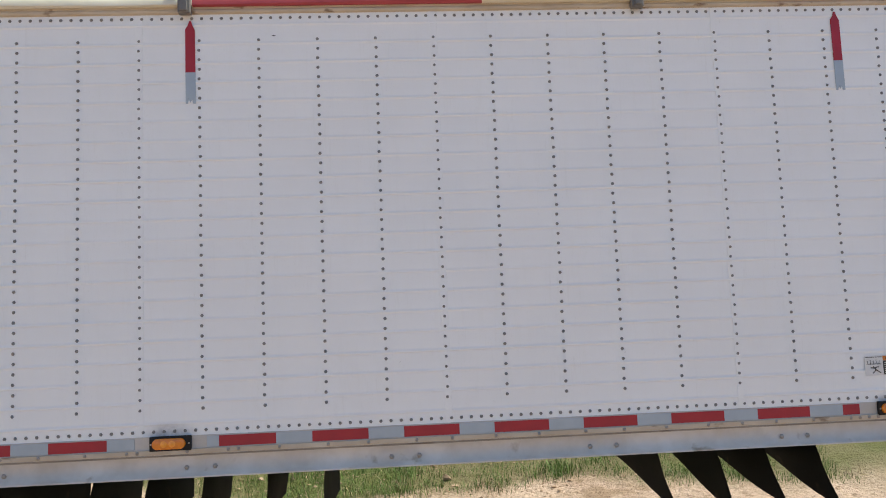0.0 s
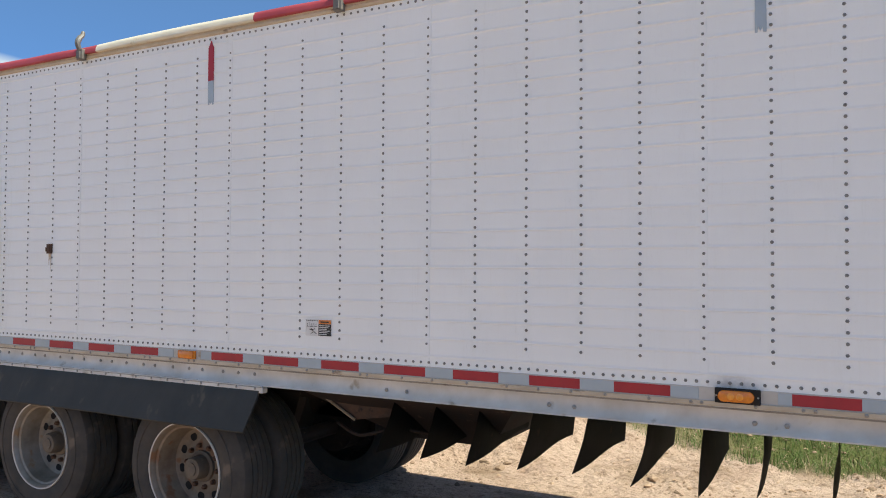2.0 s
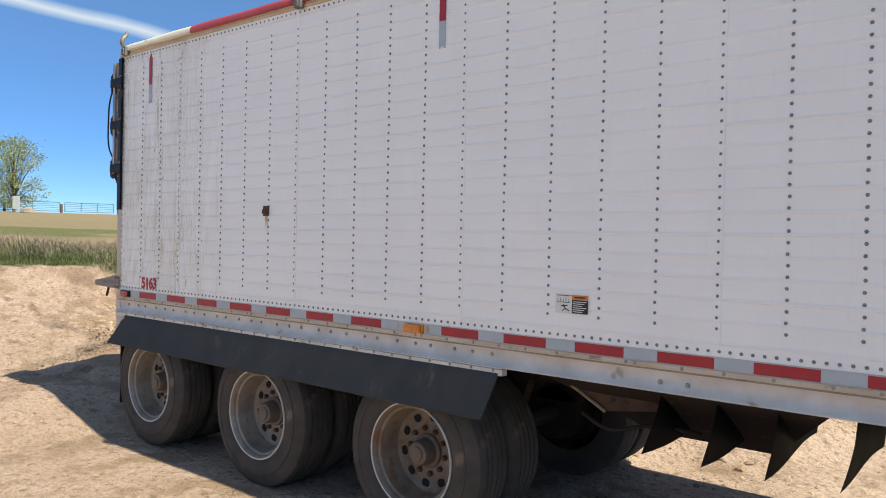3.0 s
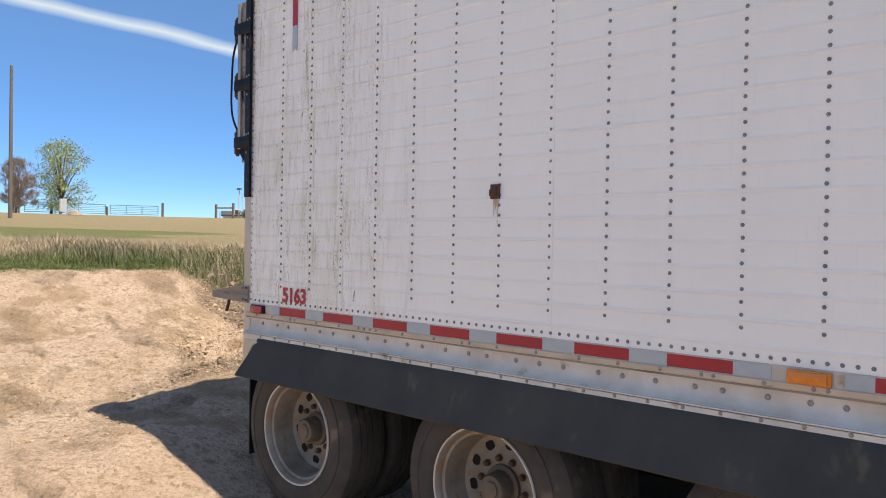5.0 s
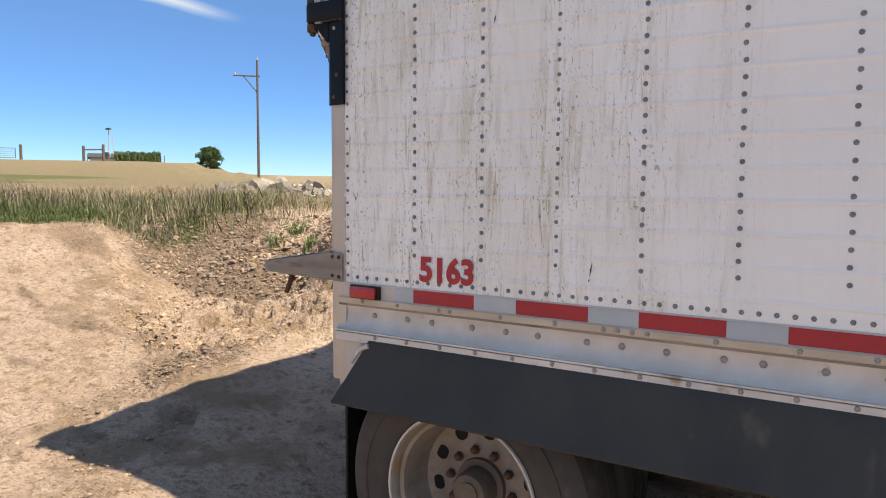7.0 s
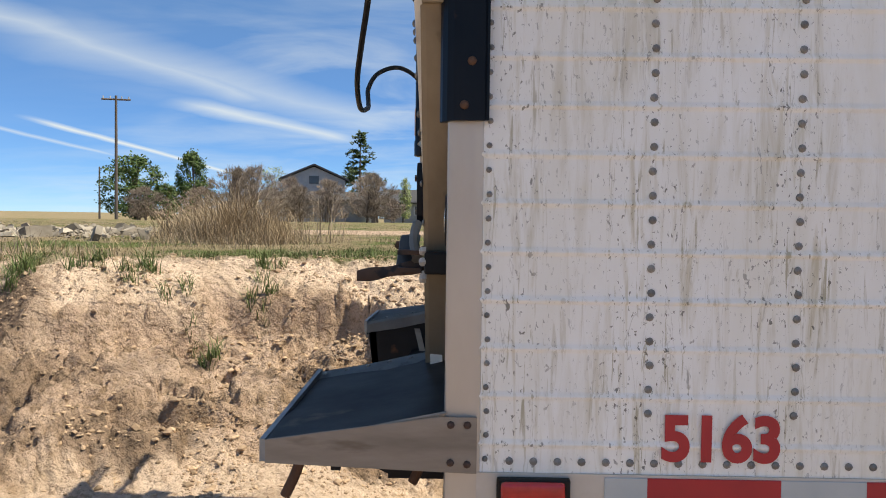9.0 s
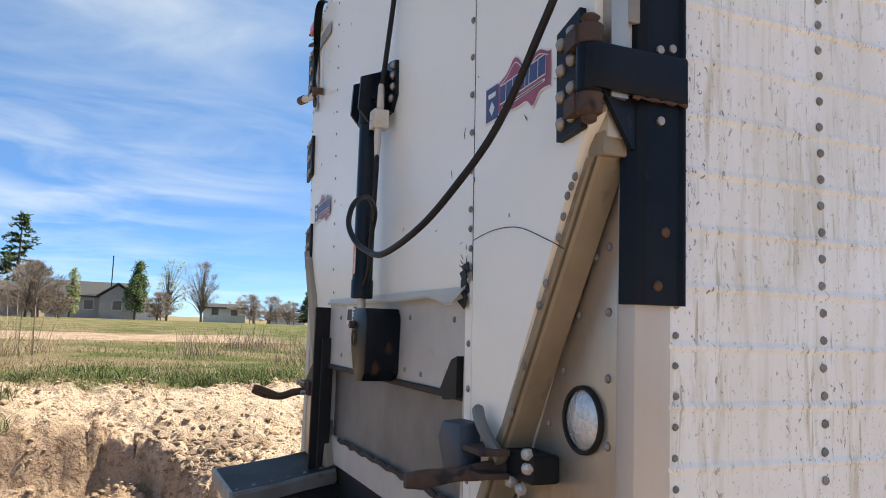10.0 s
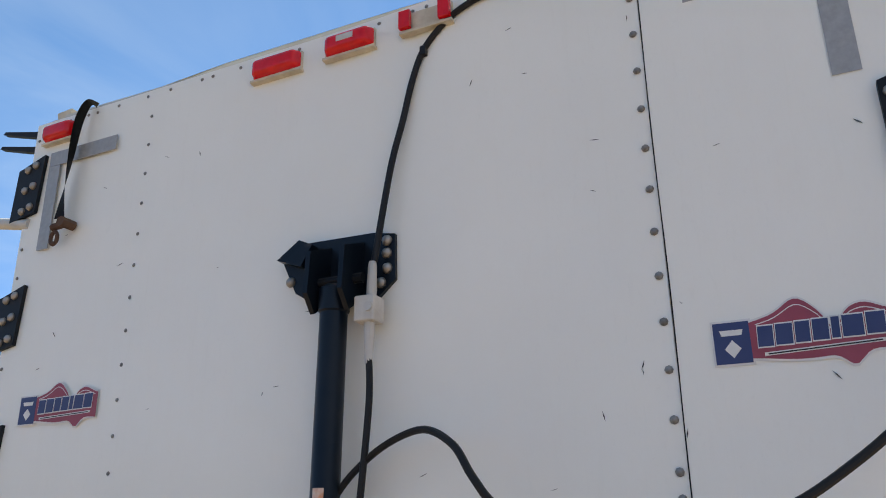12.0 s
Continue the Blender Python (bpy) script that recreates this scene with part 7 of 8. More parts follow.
for _ in range(5200):            # belt on the slope
    az, r = rg.uniform(40, 82), 7.2 + 11 * rg.random() ** 1.6
    x, y, _z = place(az, r, (CX, CY))
    d, g = growth_at(x, y)
    if max(d, g) > 0.3:
        n = fbm(x, y, 0.55, 3, 52.0)
        if r < 10.6 + 1.8 * n:
            green.append((x, y, rg.uniform(0.05, 0.15) * (1 + 0.9 * n) * sstep(6.4, 8.6, r), 0.16, 24))
        if r > 9.2 + 1.2 * n and n > rg.uniform(-0.4, 0.25):
            (dry if rg.random() < 0.5 else grey).append((x, y, rg.uniform(0.05, 0.19) * (1 + 1.2 * n), 0.25, 20))
        elif n > 0.1 and rg.random() < 0.3:
            grey.append((x, y, rg.uniform(0.2, 0.42), 0.2, 12))
for _ in range(420):             # brush on the heap
    x, y, _z = place(rg.gauss(44, 5.0), rg.gauss(8.6, 0.7), (CX, CY))
    (grey if rg.random() < 0.4 else green if rg.random() < 0.5 else dry).append((x, y, rg.uniform(0.08, 0.30), 0.2, 14))
for az, r in ((28, 6.25), (24.5, 6.15), (21.5, 5.95), (23.5, 6.35), (15.2, 6.12), (19.0, 5.55), (27.0, 6.5), (31.5, 6.6), (39.5, 6.6), (37.5, 6.9), (36.0, 6.4), (31.0, 6.2), (14.5, 6.45)):
    x, y, _z = place(az, r, (CX, CY))
    for _k in range(5):          # single plants on the bank
        plants.append((x + rg.gauss(0, 0.06), y + rg.gauss(0, 0.06), rg.uniform(0.08, 0.17), 0.05, 26))
for _ in range(46):              # leafy plants along the crest
    x, y, _z = place(rg.uniform(-13, 8), 6.85 + abs(rg.gauss(0, 0.5)), (CX, CY))
    plants.append((x, y, rg.uniform(0.05, 0.13), 0.06, 30))
M["dusty_leaf"] = mat("dusty_leaf", (0.10, 0.145, 0.045), (0.15, 0.18, 0.075), 3, 0.75, island_random=0.35, spec=0.25)
M["verge_leaf"] = mat("verge_leaf", (0.085, 0.15, 0.032), (0.14, 0.20, 0.055), 3, 0.65, island_random=0.4, spec=0.3)
blades("verge_weeds", verge, M["verge_leaf"], "dense green weeds on the verge", "weeds", 1.5, 1.9)
blades("bank_plants", plants, M["dusty_leaf"], "dusty green plants on the bank", "plants", 1.7, 2.4)
blades("green_weeds", green, M["grass"], "patchy green weeds and grass", "grass", 1.3, 2.8)
blades("dry_weeds", dry, M["straw"], "dry straw-coloured weeds", thin=0.4, lean=3.4)
blades("grey_brush", grey, M["grey_weed"], "grey dead brush stalks", "weeds", 0.5, 2.4)

# ---- distance ----
M["bark"] = mat("grey_bark", (0.13, 0.10, 0.075), (0.08, 0.06, 0.05), 5, 0.9, 0, 0.5, 30)
M["leaf_pale"] = mat("spring_leaf", (0.21, 0.26, 0.085), (0.28, 0.31, 0.13), 0.8, 0.6, island_random=0.35, spec=0.3)
M["leaf_willow"] = mat("willow_leaf", (0.25, 0.30, 0.10), (0.33, 0.36, 0.16), 0.8, 0.6, island_random=0.35, spec=0.3)
M["leaf_dark"] = mat("dark_leaf", (0.045, 0.085, 0.022), (0.075, 0.115, 0.03), 0.8, 0.6, island_random=0.4, spec=0.3)
M["needle"] = mat("pine_needles", (0.035, 0.060, 0.022), (0.06, 0.085, 0.03), 0.8, 0.7, island_random=0.4, spec=0.25)
M["twig"] = mat("bare_twig", (0.21, 0.17, 0.145), (0.15, 0.12, 0.10), 2, 0.9, island_random=0.3, spec=0.2)
M["twig_mauve"] = mat("budding_twig", (0.20, 0.155, 0.14), (0.26, 0.21, 0.17), 2, 0.9, island_random=0.3, spec=0.2)


def crown_points(rg, h, width, low, shape, n):
    """Clump centres inside an uneven crown: shape bends its outline from a fan (wide above) to a dome."""
    out = []
    lobes = [(rg.uniform(0, 6.28), rg.uniform(0.15, 0.35)) for _ in range(5)]
    while len(out) < n:
        t = rg.random()
        z = lerp(low, 1.0, t)
        if shape == "fan":
            w = (0.62 + 0.45 * t ** 0.6) * (1 - max(0, t - 0.60) ** 1.5 * 3.4)
        elif shape == "cone":
            w = (1 - t) ** 0.7 * min(1, 0.5 + 2.5 * t)
        else:
            w = math.sqrt(max(0.0, 1 - (2 * t - 0.9) ** 2 / 1.25))
        a = rg.uniform(0, 6.28)
        w *= 0.8 + sum(k * math.cos(a - p) ** 3 for p, k in lobes) * 0.6
        r = width / 2 * max(0.05, w) * math.sqrt(rg.uniform(0.08, 1))
        out.append(Vector((r * math.cos(a), r * math.sin(a), z * h)))
    return out


def limbs_to(bm, rg, centres, h, stems, seg=4):
    """Limbs that rise from the stems and bend out to the clumps."""
    for i, c in enumerate(centres):
        s = stems[i % len(stems)]
        z0 = c.z * rg.uniform(0.25, 0.6)
        a = Vector((s.x, s.y, 0)).lerp(Vector((c.x, c.y, 0)) * 0.25, min(1, z0 / h)) + Vector((0, 0, z0))
        m = a.lerp(c, 0.5) + Vector((0, 0, 0.05 * h))
        r = h * 0.006
        add_tube(bm, [a, m, c], [max(0.012, r), max(0.010, r * 0.7), 0.006], seg, False)
    for s in stems:
        add_tube(bm, [Vector((s.x, s.y, -0.15)), Vector((s.x * 0.8, s.y * 0.8, h * 0.3)), Vector((s.x * 0.6, s.y * 0.6, h * 0.62)), Vector((s.x * 0.6, s.y * 0.6, h * 0.85))], [h * 0.022, h * 0.017, h * 0.010, 0.012], 7, False)


def leafy_tree(name, x, y, h, width, leaf, label, seed, density=1.0, leaf_size=0.16, category="tree", shape="dome", low=0.14):
    rg = random.Random(seed)
    t = empty(name, label, category, at=(x, y, ground_height(x, y)))
    centres = crown_points(rg, h, width, low, shape, 110)
    stems = [Vector((rg.gauss(0, 0.12), rg.gauss(0, 0.12), 0)) for _ in range(5 if shape == "fan" else 1)]
    bm = bmesh.new()
    limbs_to(bm, rg, centres[:70], h, stems)
    part("trunk", bm, M["bark"], t)
    verts, faces = [], []
    for q in centres:
        for _ in range(max(3, int(34 * density))):
            c = q + Vector((rg.gauss(0, width * 0.045), rg.gauss(0, width * 0.045), rg.gauss(0, h * 0.035)))
            u = Vector((rg.gauss(0, 1), rg.gauss(0, 1), rg.gauss(0, 0.8))).normalized() * leaf_size * rg.uniform(0.4, 1.1)
            v = u.orthogonal().normalized() * leaf_size * rg.uniform(0.3, 0.6)
            b = len(verts)
            verts += [c - u, c + v, c + u, c - v]
            faces.append((b, b + 1, b + 2, b + 3))
    me = bpy.data.meshes.new("crown")
    me.from_pydata([tuple(v) for v in verts], [], faces)
    me.materials.append(leaf)
    cr = new("crown", me)
    cr.parent = t
    return t


def bare_tree(name, x, y, h, width, label, seed, twig=None, category="tree", stems=1, twigs=34):
    rg = random.Random(seed)
    t = empty(name, label, category, at=(x, y, ground_height(x, y)))
    shape = "fan" if stems > 1 else "dome"
    centres = crown_points(rg, h, width, 0.12 if stems > 1 else 0.3, shape, 120)
    base = [Vector((rg.gauss(0, width * 0.08), rg.gauss(0, width * 0.08), 0)) for _ in range(stems)]
    bm = bmesh.new()
    limbs_to(bm, rg, centres, h, base)
    part("trunk", bm, M["bark"] if twig is None else twig, t)
    verts, faces = [], []
    for q in centres:
        for _ in range(twigs):
            d = (Vector((q.x * 0.25, q.y * 0.25, h * 0.12)).normalized() + Vector((rg.gauss(0, 0.5), rg.gauss(0, 0.5), rg.gauss(0, 0.4)))).normalized() * h * rg.uniform(0.05, 0.14)
            n = d.orthogonal().normalized() * 0.020
            p = q + Vector((rg.gauss(0, width * 0.03), rg.gauss(0, width * 0.03), rg.gauss(0, h * 0.02)))
            b = len(verts)
            verts += [p - n, p + n, p + d]
            faces.append((b, b + 1, b + 2))
    me = bpy.data.meshes.new("twigs")
    me.from_pydata([tuple(v) for v in verts], [], faces)
    me.materials.append(twig or M["twig"])
    cr = new("twig_crown", me)
    cr.parent = t
    return t


def conifer(name, x, y, h, width, label, seed, gap=0.25, ragged=0.3):
    """A straight trunk with whorls of drooping needle sprays."""
    rg = random.Random(seed)
    t = empty(name, label, "tree", at=(x, y, ground_height(x, y)))
    part("trunk", tube([(0, 0, -0.1), (0, 0, h * 0.5), (0, 0, h)], [h * 0.02, h * 0.013, 0.01], 7), M["bark"], t)
    verts, faces = [], []
    z = h * 0.10
    while z < h * 0.99:
        k = 1 - z / h
        for _ in range(rg.randint(4, 6)):
            a = rg.uniform(0, 6.28)
            ln = (width / 2) * (0.12 + k ** 0.8) * rg.uniform(1 - ragged, 1.1)
            d = Vector((math.cos(a), math.sin(a), rg.uniform(-0.1, 0.25)))
            for i in range(int(16 + 40 * k)):
                f = rg.uniform(0.15, 1)
                c = Vector((0, 0, z)) + d * ln * f + Vector((rg.gauss(0, 0.06), rg.gauss(0, 0.06), rg.gauss(0, 0.05) - 0.12 * f * f * ln)) * (0.6 + width * 0.12)
                u = (d + Vector((rg.gauss(0, 0.6), rg.gauss(0, 0.6), rg.gauss(0.2, 0.4)))).normalized() * rg.uniform(0.15, 0.36) * (0.5 + width * 0.12)
                v = u.orthogonal().normalized() * 0.05 * (0.6 + width * 0.15)
                b = len(verts)
                verts += [c - v, c + v, c + u + v * 0.3, c + u - v * 0.3]
                faces.append((b, b + 1, b + 2, b + 3))
        z += gap * rg.uniform(0.7, 1.2)
    me = bpy.data.meshes.new("crown")
    me.from_pydata([tuple(v) for v in verts], [], faces)
    me.materials.append(M["needle"])
    cr = new("crown", me)
    cr.parent = t
    return t


def at_view(cam, az, r):
    x, y, _z = place(az, r, cam)
    return x, y


V5, V55, V7, V9, V10, V11 = (4.484, -3.042), (3.876, -2.83), (2.053, -2.428), (-0.073, -1.604), (-0.897, -1.035), (-1.42, -0.401)
leafy_tree("willow", *at_view(V5, 68.9, 104), 8.8, 9.4, M["leaf_willow"], "pale green willow tree beside the gates", 3, 2.0, 0.13, low=0.06)
bare_tree("bare_bush", *at_view(V5, 71.4, 104), 6.2, 6.2, "grey leafless bush beside the willow", 4, M["twig_mauve"], "bush", 4)
leafy_tree("round_tree", *at_view(V7, 50.05, 95), 2.9, 3.4, M["leaf_dark"], "round dark green tree", 5, 1.6, 0.15, low=0.05)
leafy_tree("broad_tree", *at_view(V9, 23.10, 80), 6.0, 7.4, M["leaf_dark"], "broad dark green tree by the pole", 6, 1.5, 0.18, low=0.05)
leafy_tree("dark_bush", *at_view(V9, 21.00, 81), 3.4, 3.6, M["leaf_dark"], "dark green bush beside the broad tree", 61, 1.3, 0.16, "bush", low=0.05)
leafy_tree("young_tree", *at_view(V9, 19.30, 78), 6.4, 4.0, M["leaf_dark"], "young dark green leafy tree", 7, 1.6, 0.16, low=0.1)
bare_tree("bare_shrub", *at_view(V9, 16.10, 76), 4.6, 4.2, "grey budding shrub beside the trees", 8, M["twig_mauve"], "bush", 3)
leafy_tree("budding_tree", *at_view(V9, 13.70, 80), 5.4, 5.4, M["leaf_pale"], "budding tree with thin pale leaves", 9, 0.3, 0.12)
bare_tree("bare_shrub", *at_view(V9, 12.30, 74), 4.0, 4.4, "brown leafless shrub before the house", 10, M["twig_mauve"], "bush", 3)
conifer("fir_tree", *at_view(V9, 7.30, 82), 9.6, 7.2, "tall ragged fir tree beside the house", 11, 0.55, 0.62)
bare_tree("bare_shrub", *at_view(V9, 6.30, 76), 4.6, 6.5, "mauve leafless shrub under the fir", 12, M["twig_mauve"], "bush", 4)
leafy_tree("slim_tree", *at_view(V10, 3.4, 88), 4.9, 2.0, M["leaf_pale"], "slim green tree before the low house", 13, 0.5, 0.12)
leafy_tree("green_tree", *at_view(V10, -0.7, 88), 6.0, 4.2, M["leaf_dark"], "green tree beside the low house", 14, 1.0, 0.16, shape="cone")
leafy_tree("pale_tree", *at_view(V10, -2.7, 92), 7.0, 4.0, M["leaf_pale"], "thin pale green tree", 15, 0.3, 0.12)
bare_tree("bare_tree", *at_view(V10, -5.0, 88), 6.4, 4.8, "leafless tree with a round crown", 16, M["twig"], twigs=10)
bare_tree("bare_shrub", *at_view(V10, -2.2, 84), 2.8, 4.0, "brown shrub by the fence", 17, M["twig_mauve"], "bush", 3)
for k, (az, r, h, w) in enumerate(((22.6, 66, 2.6, 4.6), (18.6, 70, 2.8, 5.0), (16.4, 64, 4.2, 4.6), (14.9, 68, 4.6, 5.2), (11.9, 66, 2.9, 5.2), (9.6, 64, 3.4, 4.6), (6.4, 68, 4.2, 4.4), (5.0, 72, 2.2, 3.6))):
    bare_tree("bare_shrub", *at_view(V9, az, r), h, w, "grey-brown leafless thicket before the houses", 40 + k, M["twig_mauve" if k % 2 else "twig"], "bush", 5, 26)
for k, (az, r, h, w) in enumerate(((-8.4, 105, 3.6, 6), (-10.0, 108, 3.6, 6), (-11.2, 106, 3.0, 5))):
    bare_tree("bare_shrub", *at_view(V10, az, r), h, w, "leafless mauve shrub near the sheds", 18 + k, M["twig_mauve"], "bush", 4)
conifer("pine_tree", *at_view(V10, -12.6, 88), 3.9, 3.0, "small dark pine tree", 23, 0.18)
conifer("pine_tree", *at_view(V10, -13.9, 90), 3.8, 2.8, "small dark pine tree", 24, 0.18)
conifer("pine_tree", *at_view(V11, -17.3, 80), 7.8, 6.6, "full dark pine tree", 25, 0.2)
for k, (az, r, h, w) in enumerate(((-20.6, 112, 3.2, 3.4), (-21.8, 116, 2.6, 4.2), (-22.6, 110, 3.6, 3.0), (-23.6, 114, 3.0, 4.0), (-19.2, 120, 2.4, 5.0))):
    leafy_tree("field_bush", *at_view(V11, az, r), h, w, M["leaf_pale" if k % 2 else "leaf_dark"], "green bush far across the field", 70 + k, 0.7, 0.15, "bush", low=0.05)
bare_tree("sapling", *at_view(V11, -18.8, 40), 4.4, 2.4, "thin budding sapling in the field", 26, M["twig"], twigs=7)


def hedge(x, y, length, h, turn):
    rg = random.Random(31)
    t = empty("hedge", "clipped dark green hedge", "hedge", at=(x, y, ground_height(x, y)))
    verts, faces = [], []
    for _ in range(2600):
        c = Vector((rg.uniform(-length / 2, length / 2), rg.gauss(0, 0.35), rg.uniform(0, h) * (1 + 0.08 * rg.gauss(0, 1))))
        u = Vector((rg.gauss(0, 1), rg.gauss(0, 1), rg.gauss(0, 1))).normalized() * 0.16
        v = u.orthogonal().normalized() * 0.12
        b = len(verts)
        verts += [c - u, c + v, c + u, c - v]
        faces.append((b, b + 1, b + 2, b + 3))
    me = bpy.data.meshes.new("foliage")
    me.from_pydata([tuple(v) for v in verts], [], faces)
    me.materials.append(M["leaf_dark"])
    o = new("foliage", me)
    o.parent = t
    t.rotation_euler = (0, 0, radians(turn))


hx, hy = at_view(V7, 54.95, 112)
hedge(hx, hy, 5.8, 1.4, 55)

M["wood_post"] = mat("weathered_post", (0.17, 0.12, 0.085), (0.11, 0.08, 0.06), 6, 0.9, 0, 0.4, 30, stretch=(1, 1, 0.2))
M["pole_wood"] = mat("pole_wood", (0.15, 0.12, 0.10), (0.10, 0.08, 0.07), 5, 0.9, 0, 0.3, 30, stretch=(1, 1, 0.1))
M["gate_green"] = mat("gate_green_paint", (0.12, 0.20, 0.17), (0.16, 0.22, 0.19), 6, 0.5, 0.3)
M["house_grey"] = mat("grey_siding", (0.42, 0.42, 0.44), (0.36, 0.36, 0.38), 3, 0.8, 0, 0.1, 20)
M["house_white"] = mat("pale_wall", (0.62, 0.62, 0.61), (0.54, 0.53, 0.52), 3, 0.7)
M["roof"] = mat("dark_shingle", (0.075, 0.075, 0.085), (0.05, 0.05, 0.055), 6, 0.9, 0, 0.4, 20)
M["pane"] = mat("window_glass", (0.03, 0.035, 0.045), None, 3, 0.08, 0, spec=0.8)


def utility_pole(x, y, h, arm_turn, label, arm=True, brace=False):
    t = empty("utility_pole", label, "utility pole", at=(x, y, ground_height(x, y)))
    part("pole", tube([(0, 0, -0.2), (0, 0, h)], [0.16, 0.11], 10), M["pole_wood"], t)
    d = Vector((math.cos(radians(arm_turn)), math.sin(radians(arm_turn)), 0))
    if brace:
        a = part("cross_arm", tube([d * -2.6 + Vector((0, 0, h - 1.7)), d * 0.3 + Vector((0, 0, h - 1.75))], 0.08, 6), M["pole_wood"], t)
        part("arm_brace", tube([d * -1.5 + Vector((0, 0, h - 1.75)), Vector((0, 0, h - 3.6))], 0.06, 6), M["pole_wood"], t)
        part("insulator", tube([d * -2.4 + Vector((0, 0, h - 1.7)), d * -2.4 + Vector((0, 0, h - 1.35))], 0.07, 6), M["alu_dull"], t)
        part("insulator", tube([(0, 0, h), (0, 0, h + 0.35)], 0.06, 6), M["alu_dull"], t)
    elif arm:
        part("cross_arm", tube([d * -1.25 + Vector((0, 0, h - 0.35)), d * 1.25 + Vector((0, 0, h - 0.35))], 0.085, 6), M["pole_wood"], t)
        for k in (-1.1, -0.5, 0.5, 1.1):
            part("insulator", tube([d * k + Vector((0, 0, h - 0.3)), d * k + Vector((0, 0, h - 0.05))], 0.05, 6), M["alu_dull"], t)


utility_pole(*at_view(V5, 71.8, 69), 12.0, 40, "tall weathered wooden utility pole", False)
utility_pole(*at_view(V7, 46.75, 88), 13.2, 40, "wooden utility pole with one braced arm", True, True)
utility_pole(*at_view(V9, 24.30, 76), 11.3, 12, "wooden utility pole with a cross arm")
utility_pole(*at_view(V9, 25.35, 120), 7.5, 12, "distant wooden utility pole", False)


def pipe_gate(x0, y0, x1, y1, h):
    a, b = Vector((x0, y0, 0)), Vector((x1, y1, 0))
    g = empty("pipe_gate", "green steel pipe gate, closed", "gate", "gates on the track", (x0, y0, ground_height(x0, y0)))
    d = b - a
    for k in range(6):
        z = 0.22 + (h - 0.22) * k / 5
        part("gate_rail", tube([(0, 0, z), d + Vector((0, 0, z))], 0.045 if k in (0, 5) else 0.025, 6), M["gate_green"], g)
    for f in (0, 0.33, 0.66, 1):
        part("gate_upright", tube([d * f + Vector((0, 0, 0.2)), d * f + Vector((0, 0, h))], 0.045, 6), M["gate_green"], g)


def wood_post(x, y, h, r=0.17):
    o = part("wood_post", tube([(x, y, ground_height(x, y) - 0.2), (x + 0.02, y, ground_height(x, y) + h)], [r, r * 0.9], 9), M["wood_post"])
    tagged(o, "thick weathered wooden gate post", "post", "gate posts")


for a0, a1 in ((66.1, 71.0), (62.7, 65.8)):
    pipe_gate(*at_view(V5, a1, 106), *at_view(V5, a0, 106), 1.35)
for az, h in ((62.4, 1.75), (66.0, 1.1), (69.4, 1.3)):
    wood_post(*at_view(V5, az, 105), h)
for az, h in ((58.7, 1.75), (57.5, 1.95)):
    wood_post(*at_view(V55, az, 100), h)
xa, ya = at_view(V55, 58.7, 100)
xb, yb = at_view(V55, 57.5, 100)
tagged(part("gate_beam", tube([(xa, ya, ground_height(xa, ya) + 1.3), (xb, yb, ground_height(xb, yb) + 1.35)], 0.10, 7), M["wood_post"]), "wooden beam between two gate posts", "beam")
# wire fence along the track
for k in range(16):
    az = 53.2 + 0.33 * k + 0.1 * math.sin(k * 5)
    if abs(az - 57.5) > 0.5:
        x, y = at_view(V7, az, 108)
        tagged(part("fence_post", tube([(x, y, ground_height(x, y) - 0.1), (x, y, ground_height(x, y) + 1.0)], 0.05, 6), M["wood_post"]), "thin grey fence post", "post", "fence posts")
x, y = at_view(V55, 57.1, 112)
tw = empty("light_tower", "tall thin mast with a small floodlight frame", "mast", at=(x, y, ground_height(x, y)))
part("mast", tube([(0, 0, 0), (0, 0, 4.4)], 0.07, 7), M["alu_dull"], tw)
part("mast", tube([(0.5, 0.3, 0), (0.5, 0.3, 3.6)], 0.05, 7), M["alu_dull"], tw)
part("lamp_frame", box(-0.5, 0.5, -0.12, 0.12, 4.25, 4.5, 0.02), M["gate_green"], tw)
x, y = at_view(V5, 68.55, 97)
sg = empty("fallen_sign", "white sign board lying against stones", "sign", at=(x, y, ground_height(x, y)))
sg.scale = (1.9, 1.9, 1.9)
part("board", prism([(-0.55, 0.2, 0.15), (0.35, -0.5, 0.2), (0.5, -0.55, 0.95), (-0.40, 0.15, 1.0)], (0.04, 0.05, 0)), M["house_white"], sg)
part("stone", lathe([(0, 0.5), (0.2, 0.4), (0.32, 0.1)], 8, "z", (0.5, 0.3, 0)), M["rubble"], sg)


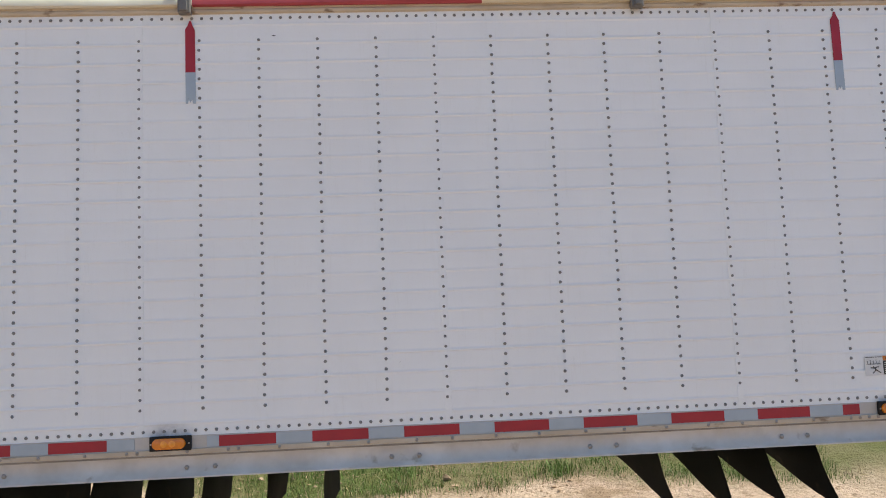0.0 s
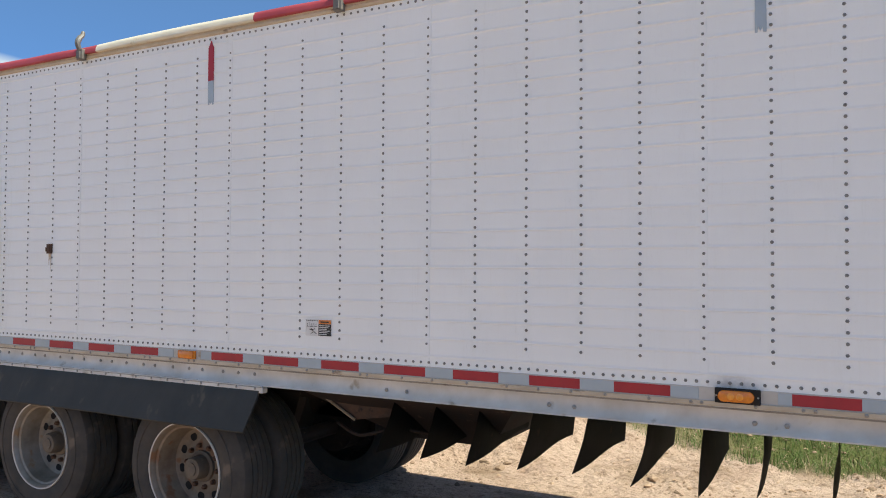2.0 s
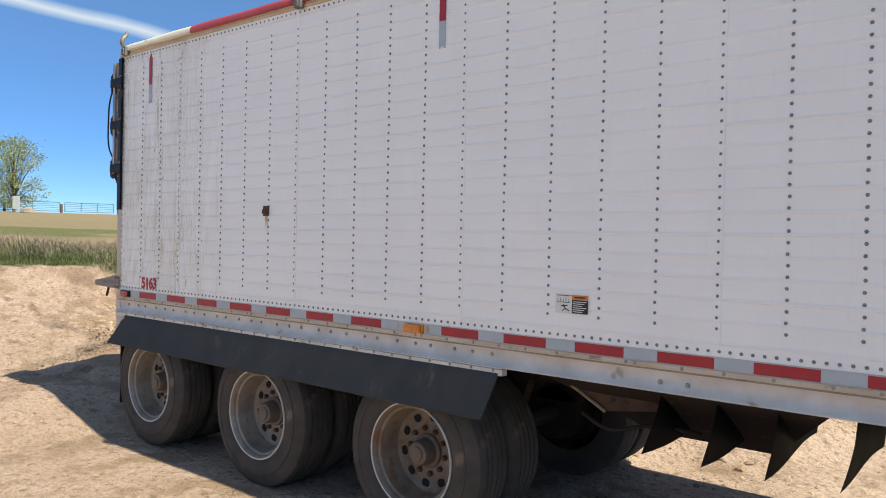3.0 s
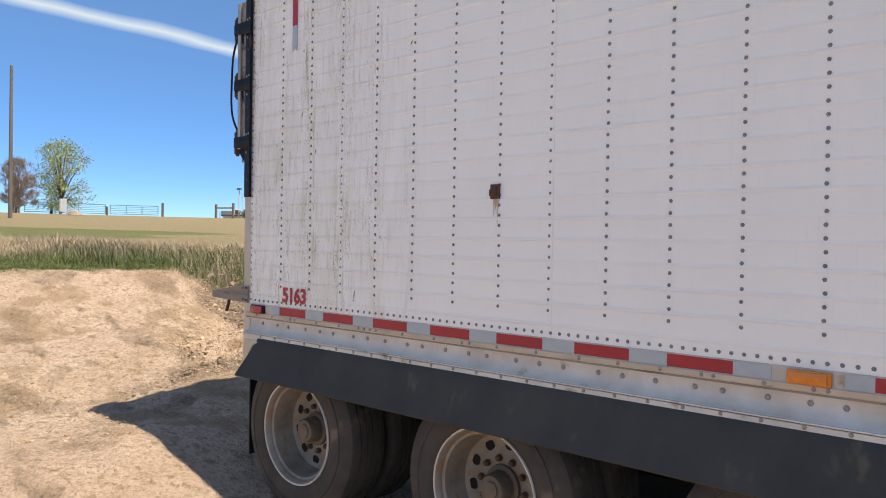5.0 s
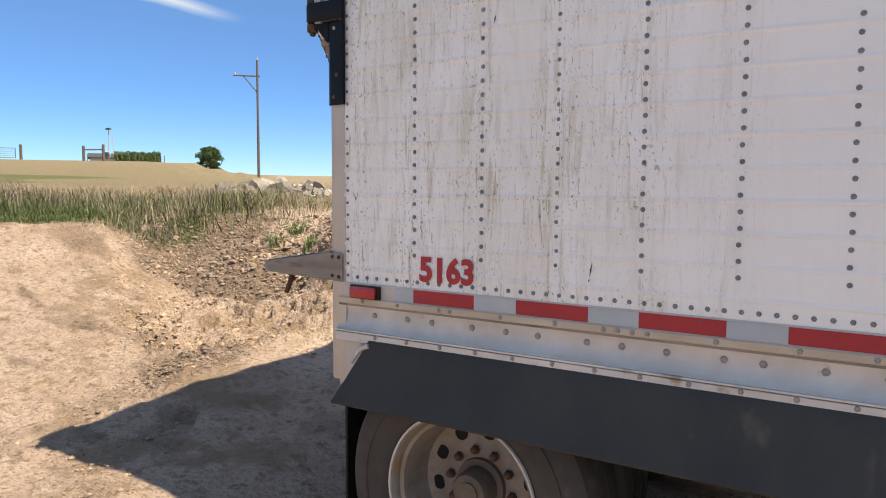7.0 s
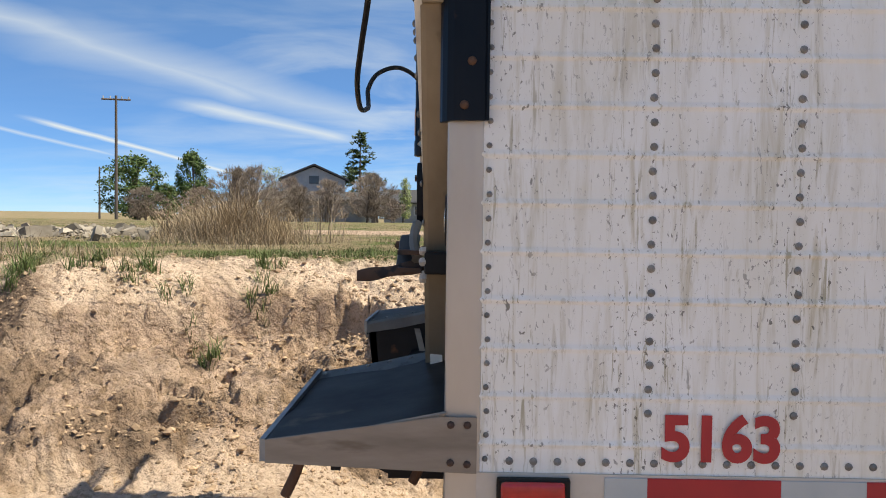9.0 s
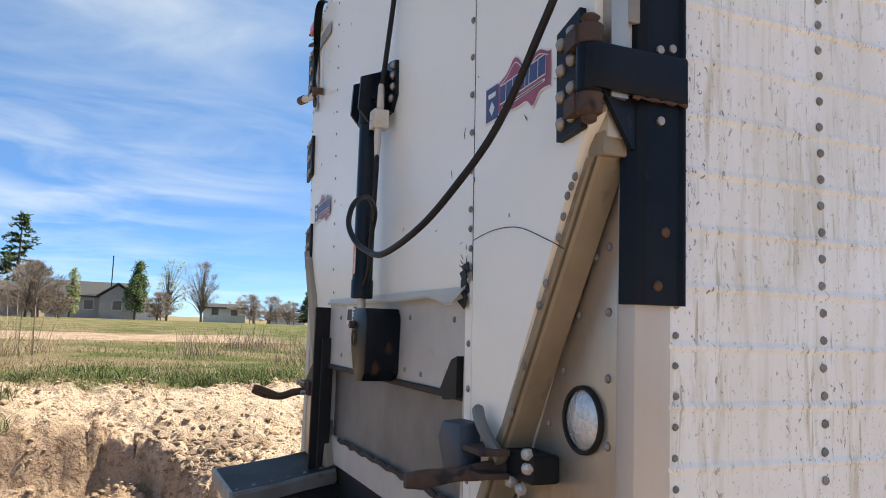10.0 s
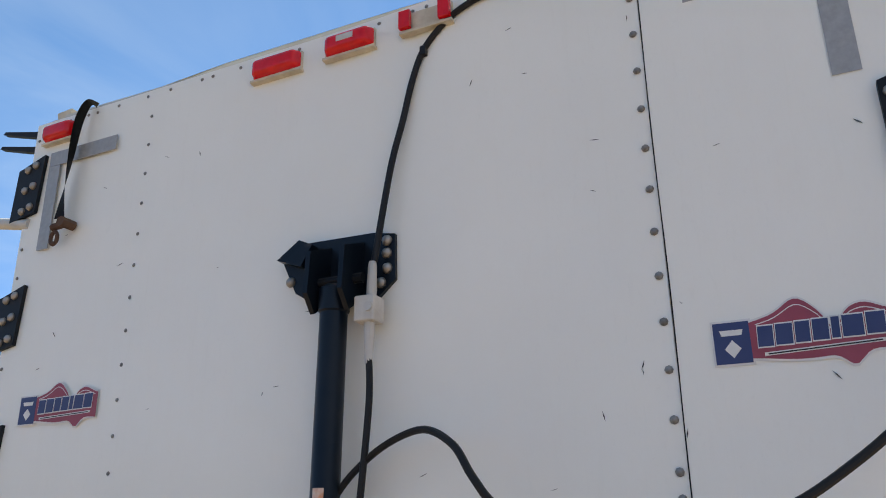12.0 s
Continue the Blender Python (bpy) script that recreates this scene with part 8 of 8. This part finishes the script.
def house(az, r, cam, width, depth, wall_h, roof_h, label, wall, gable=True, windows=3, name="house"):
    """A gabled house turned towards the lane."""
    x, y = at_view(cam, az, r)
    t = empty(name, label, "house", at=(x, y, ground_height(x, y) - 0.1))
    t.rotation_euler = (0, 0, radians(az))
    w, d = width / 2, depth / 2
    if gable:
        outline = [(-w, -d, 0), (w, -d, 0), (w, -d, wall_h), (0, -d, wall_h + roof_h), (-w, -d, wall_h)]
        part("wall", prism(outline, (0, depth, 0)), wall, t)
        for s in (-1, 1):
            part("roof", prism([(s * (w + 0.35), -d - 0.35, wall_h - 0.1), (0, -d - 0.35, wall_h + roof_h + 0.12), (0, -d - 0.35, wall_h + roof_h + 0.30), (s * (w + 0.40), -d - 0.35, wall_h + 0.08)], (0, depth + 0.7, 0)), M["roof"], t)
    else:
        part("wall", prism([(-w, -d, 0), (-w, d, 0), (-w, d, wall_h), (-w, 0, wall_h + roof_h), (-w, -d, wall_h)], (width, 0, 0)), wall, t)
        for s in (-1, 1):
            part("roof", prism([(-w - 0.35, s * (d + 0.35), wall_h - 0.1), (-w - 0.35, 0, wall_h + roof_h + 0.1), (-w - 0.35, 0, wall_h + roof_h + 0.28), (-w - 0.35, s * (d + 0.40), wall_h + 0.08)], (width + 0.7, 0, 0)), M["roof"], t)
    for k in range(windows):
        u = -w + width * (k + 0.6) / (windows + 0.2)
        wd = part("window", box(u - 0.55, u + 0.55, -d - 0.06, -d + 0.02, 1.0, 2.2, 0.01), M["house_white"], t)
        part("pane", box(u - 0.45, u + 0.45, -d - 0.075, -d - 0.055, 1.1, 2.1), M["pane"], wd)
    return t


h1 = house(10.7, 84, V9, 6.4, 9, 4.4, 1.35, "grey two-storey house with a dark gable roof", M["house_grey"], True, 2)
part("porch_roof", prism([(-5.5, -6.2, 2.2), (6.5, -6.2, 2.2), (6.5, -4.4, 3.1), (-5.5, -4.4, 3.1)], (0, 0, 0.15)), M["roof"], h1)
part("porch_wall", box(-5.0, 6.0, -5.4, -4.4, 0, 2.3), M["house_grey"], h1)
part("upper_window", box(-0.5, 0.5, -4.58, -4.48, 4.0, 4.8), M["pane"], h1)
h2 = house(2.4, 96, V10, 8.4, 8, 2.5, 1.5, "low grey house with a dark roof", M["house_grey"], False, 3)
h3 = house(0.6, 95, V10, 3.6, 8.4, 2.5, 1.3, "grey house wing with a gable", M["house_grey"], True, 1)
house(-6.6, 112, V10, 5.6, 5, 2.1, 0.35, "pale flat-roofed outbuilding beside a tree", M["house_white"], False, 2, "outbuilding")
house(-0.9, 118, V10, 5.0, 4, 1.9, 0.3, "white shed behind the trees", M["house_white"], False, 1, "shed")
house(57.2, 135, V55, 4.8, 4, 1.2, 0.5, "low white shed beyond the track", M["house_white"], False, 1, "shed")
house(-11.0, 130, V10, 6.0, 4, 1.4, 0.4, "white shed far off", M["house_white"], False, 1, "shed")
x, y = at_view(V10, 1.05, 92)
tagged(part("antenna_mast", tube([(x, y, ground_height(x, y)), (x, y, ground_height(x, y) + 7.0)], 0.06, 7), M["black_steel"]), "thin dark antenna mast", "mast")
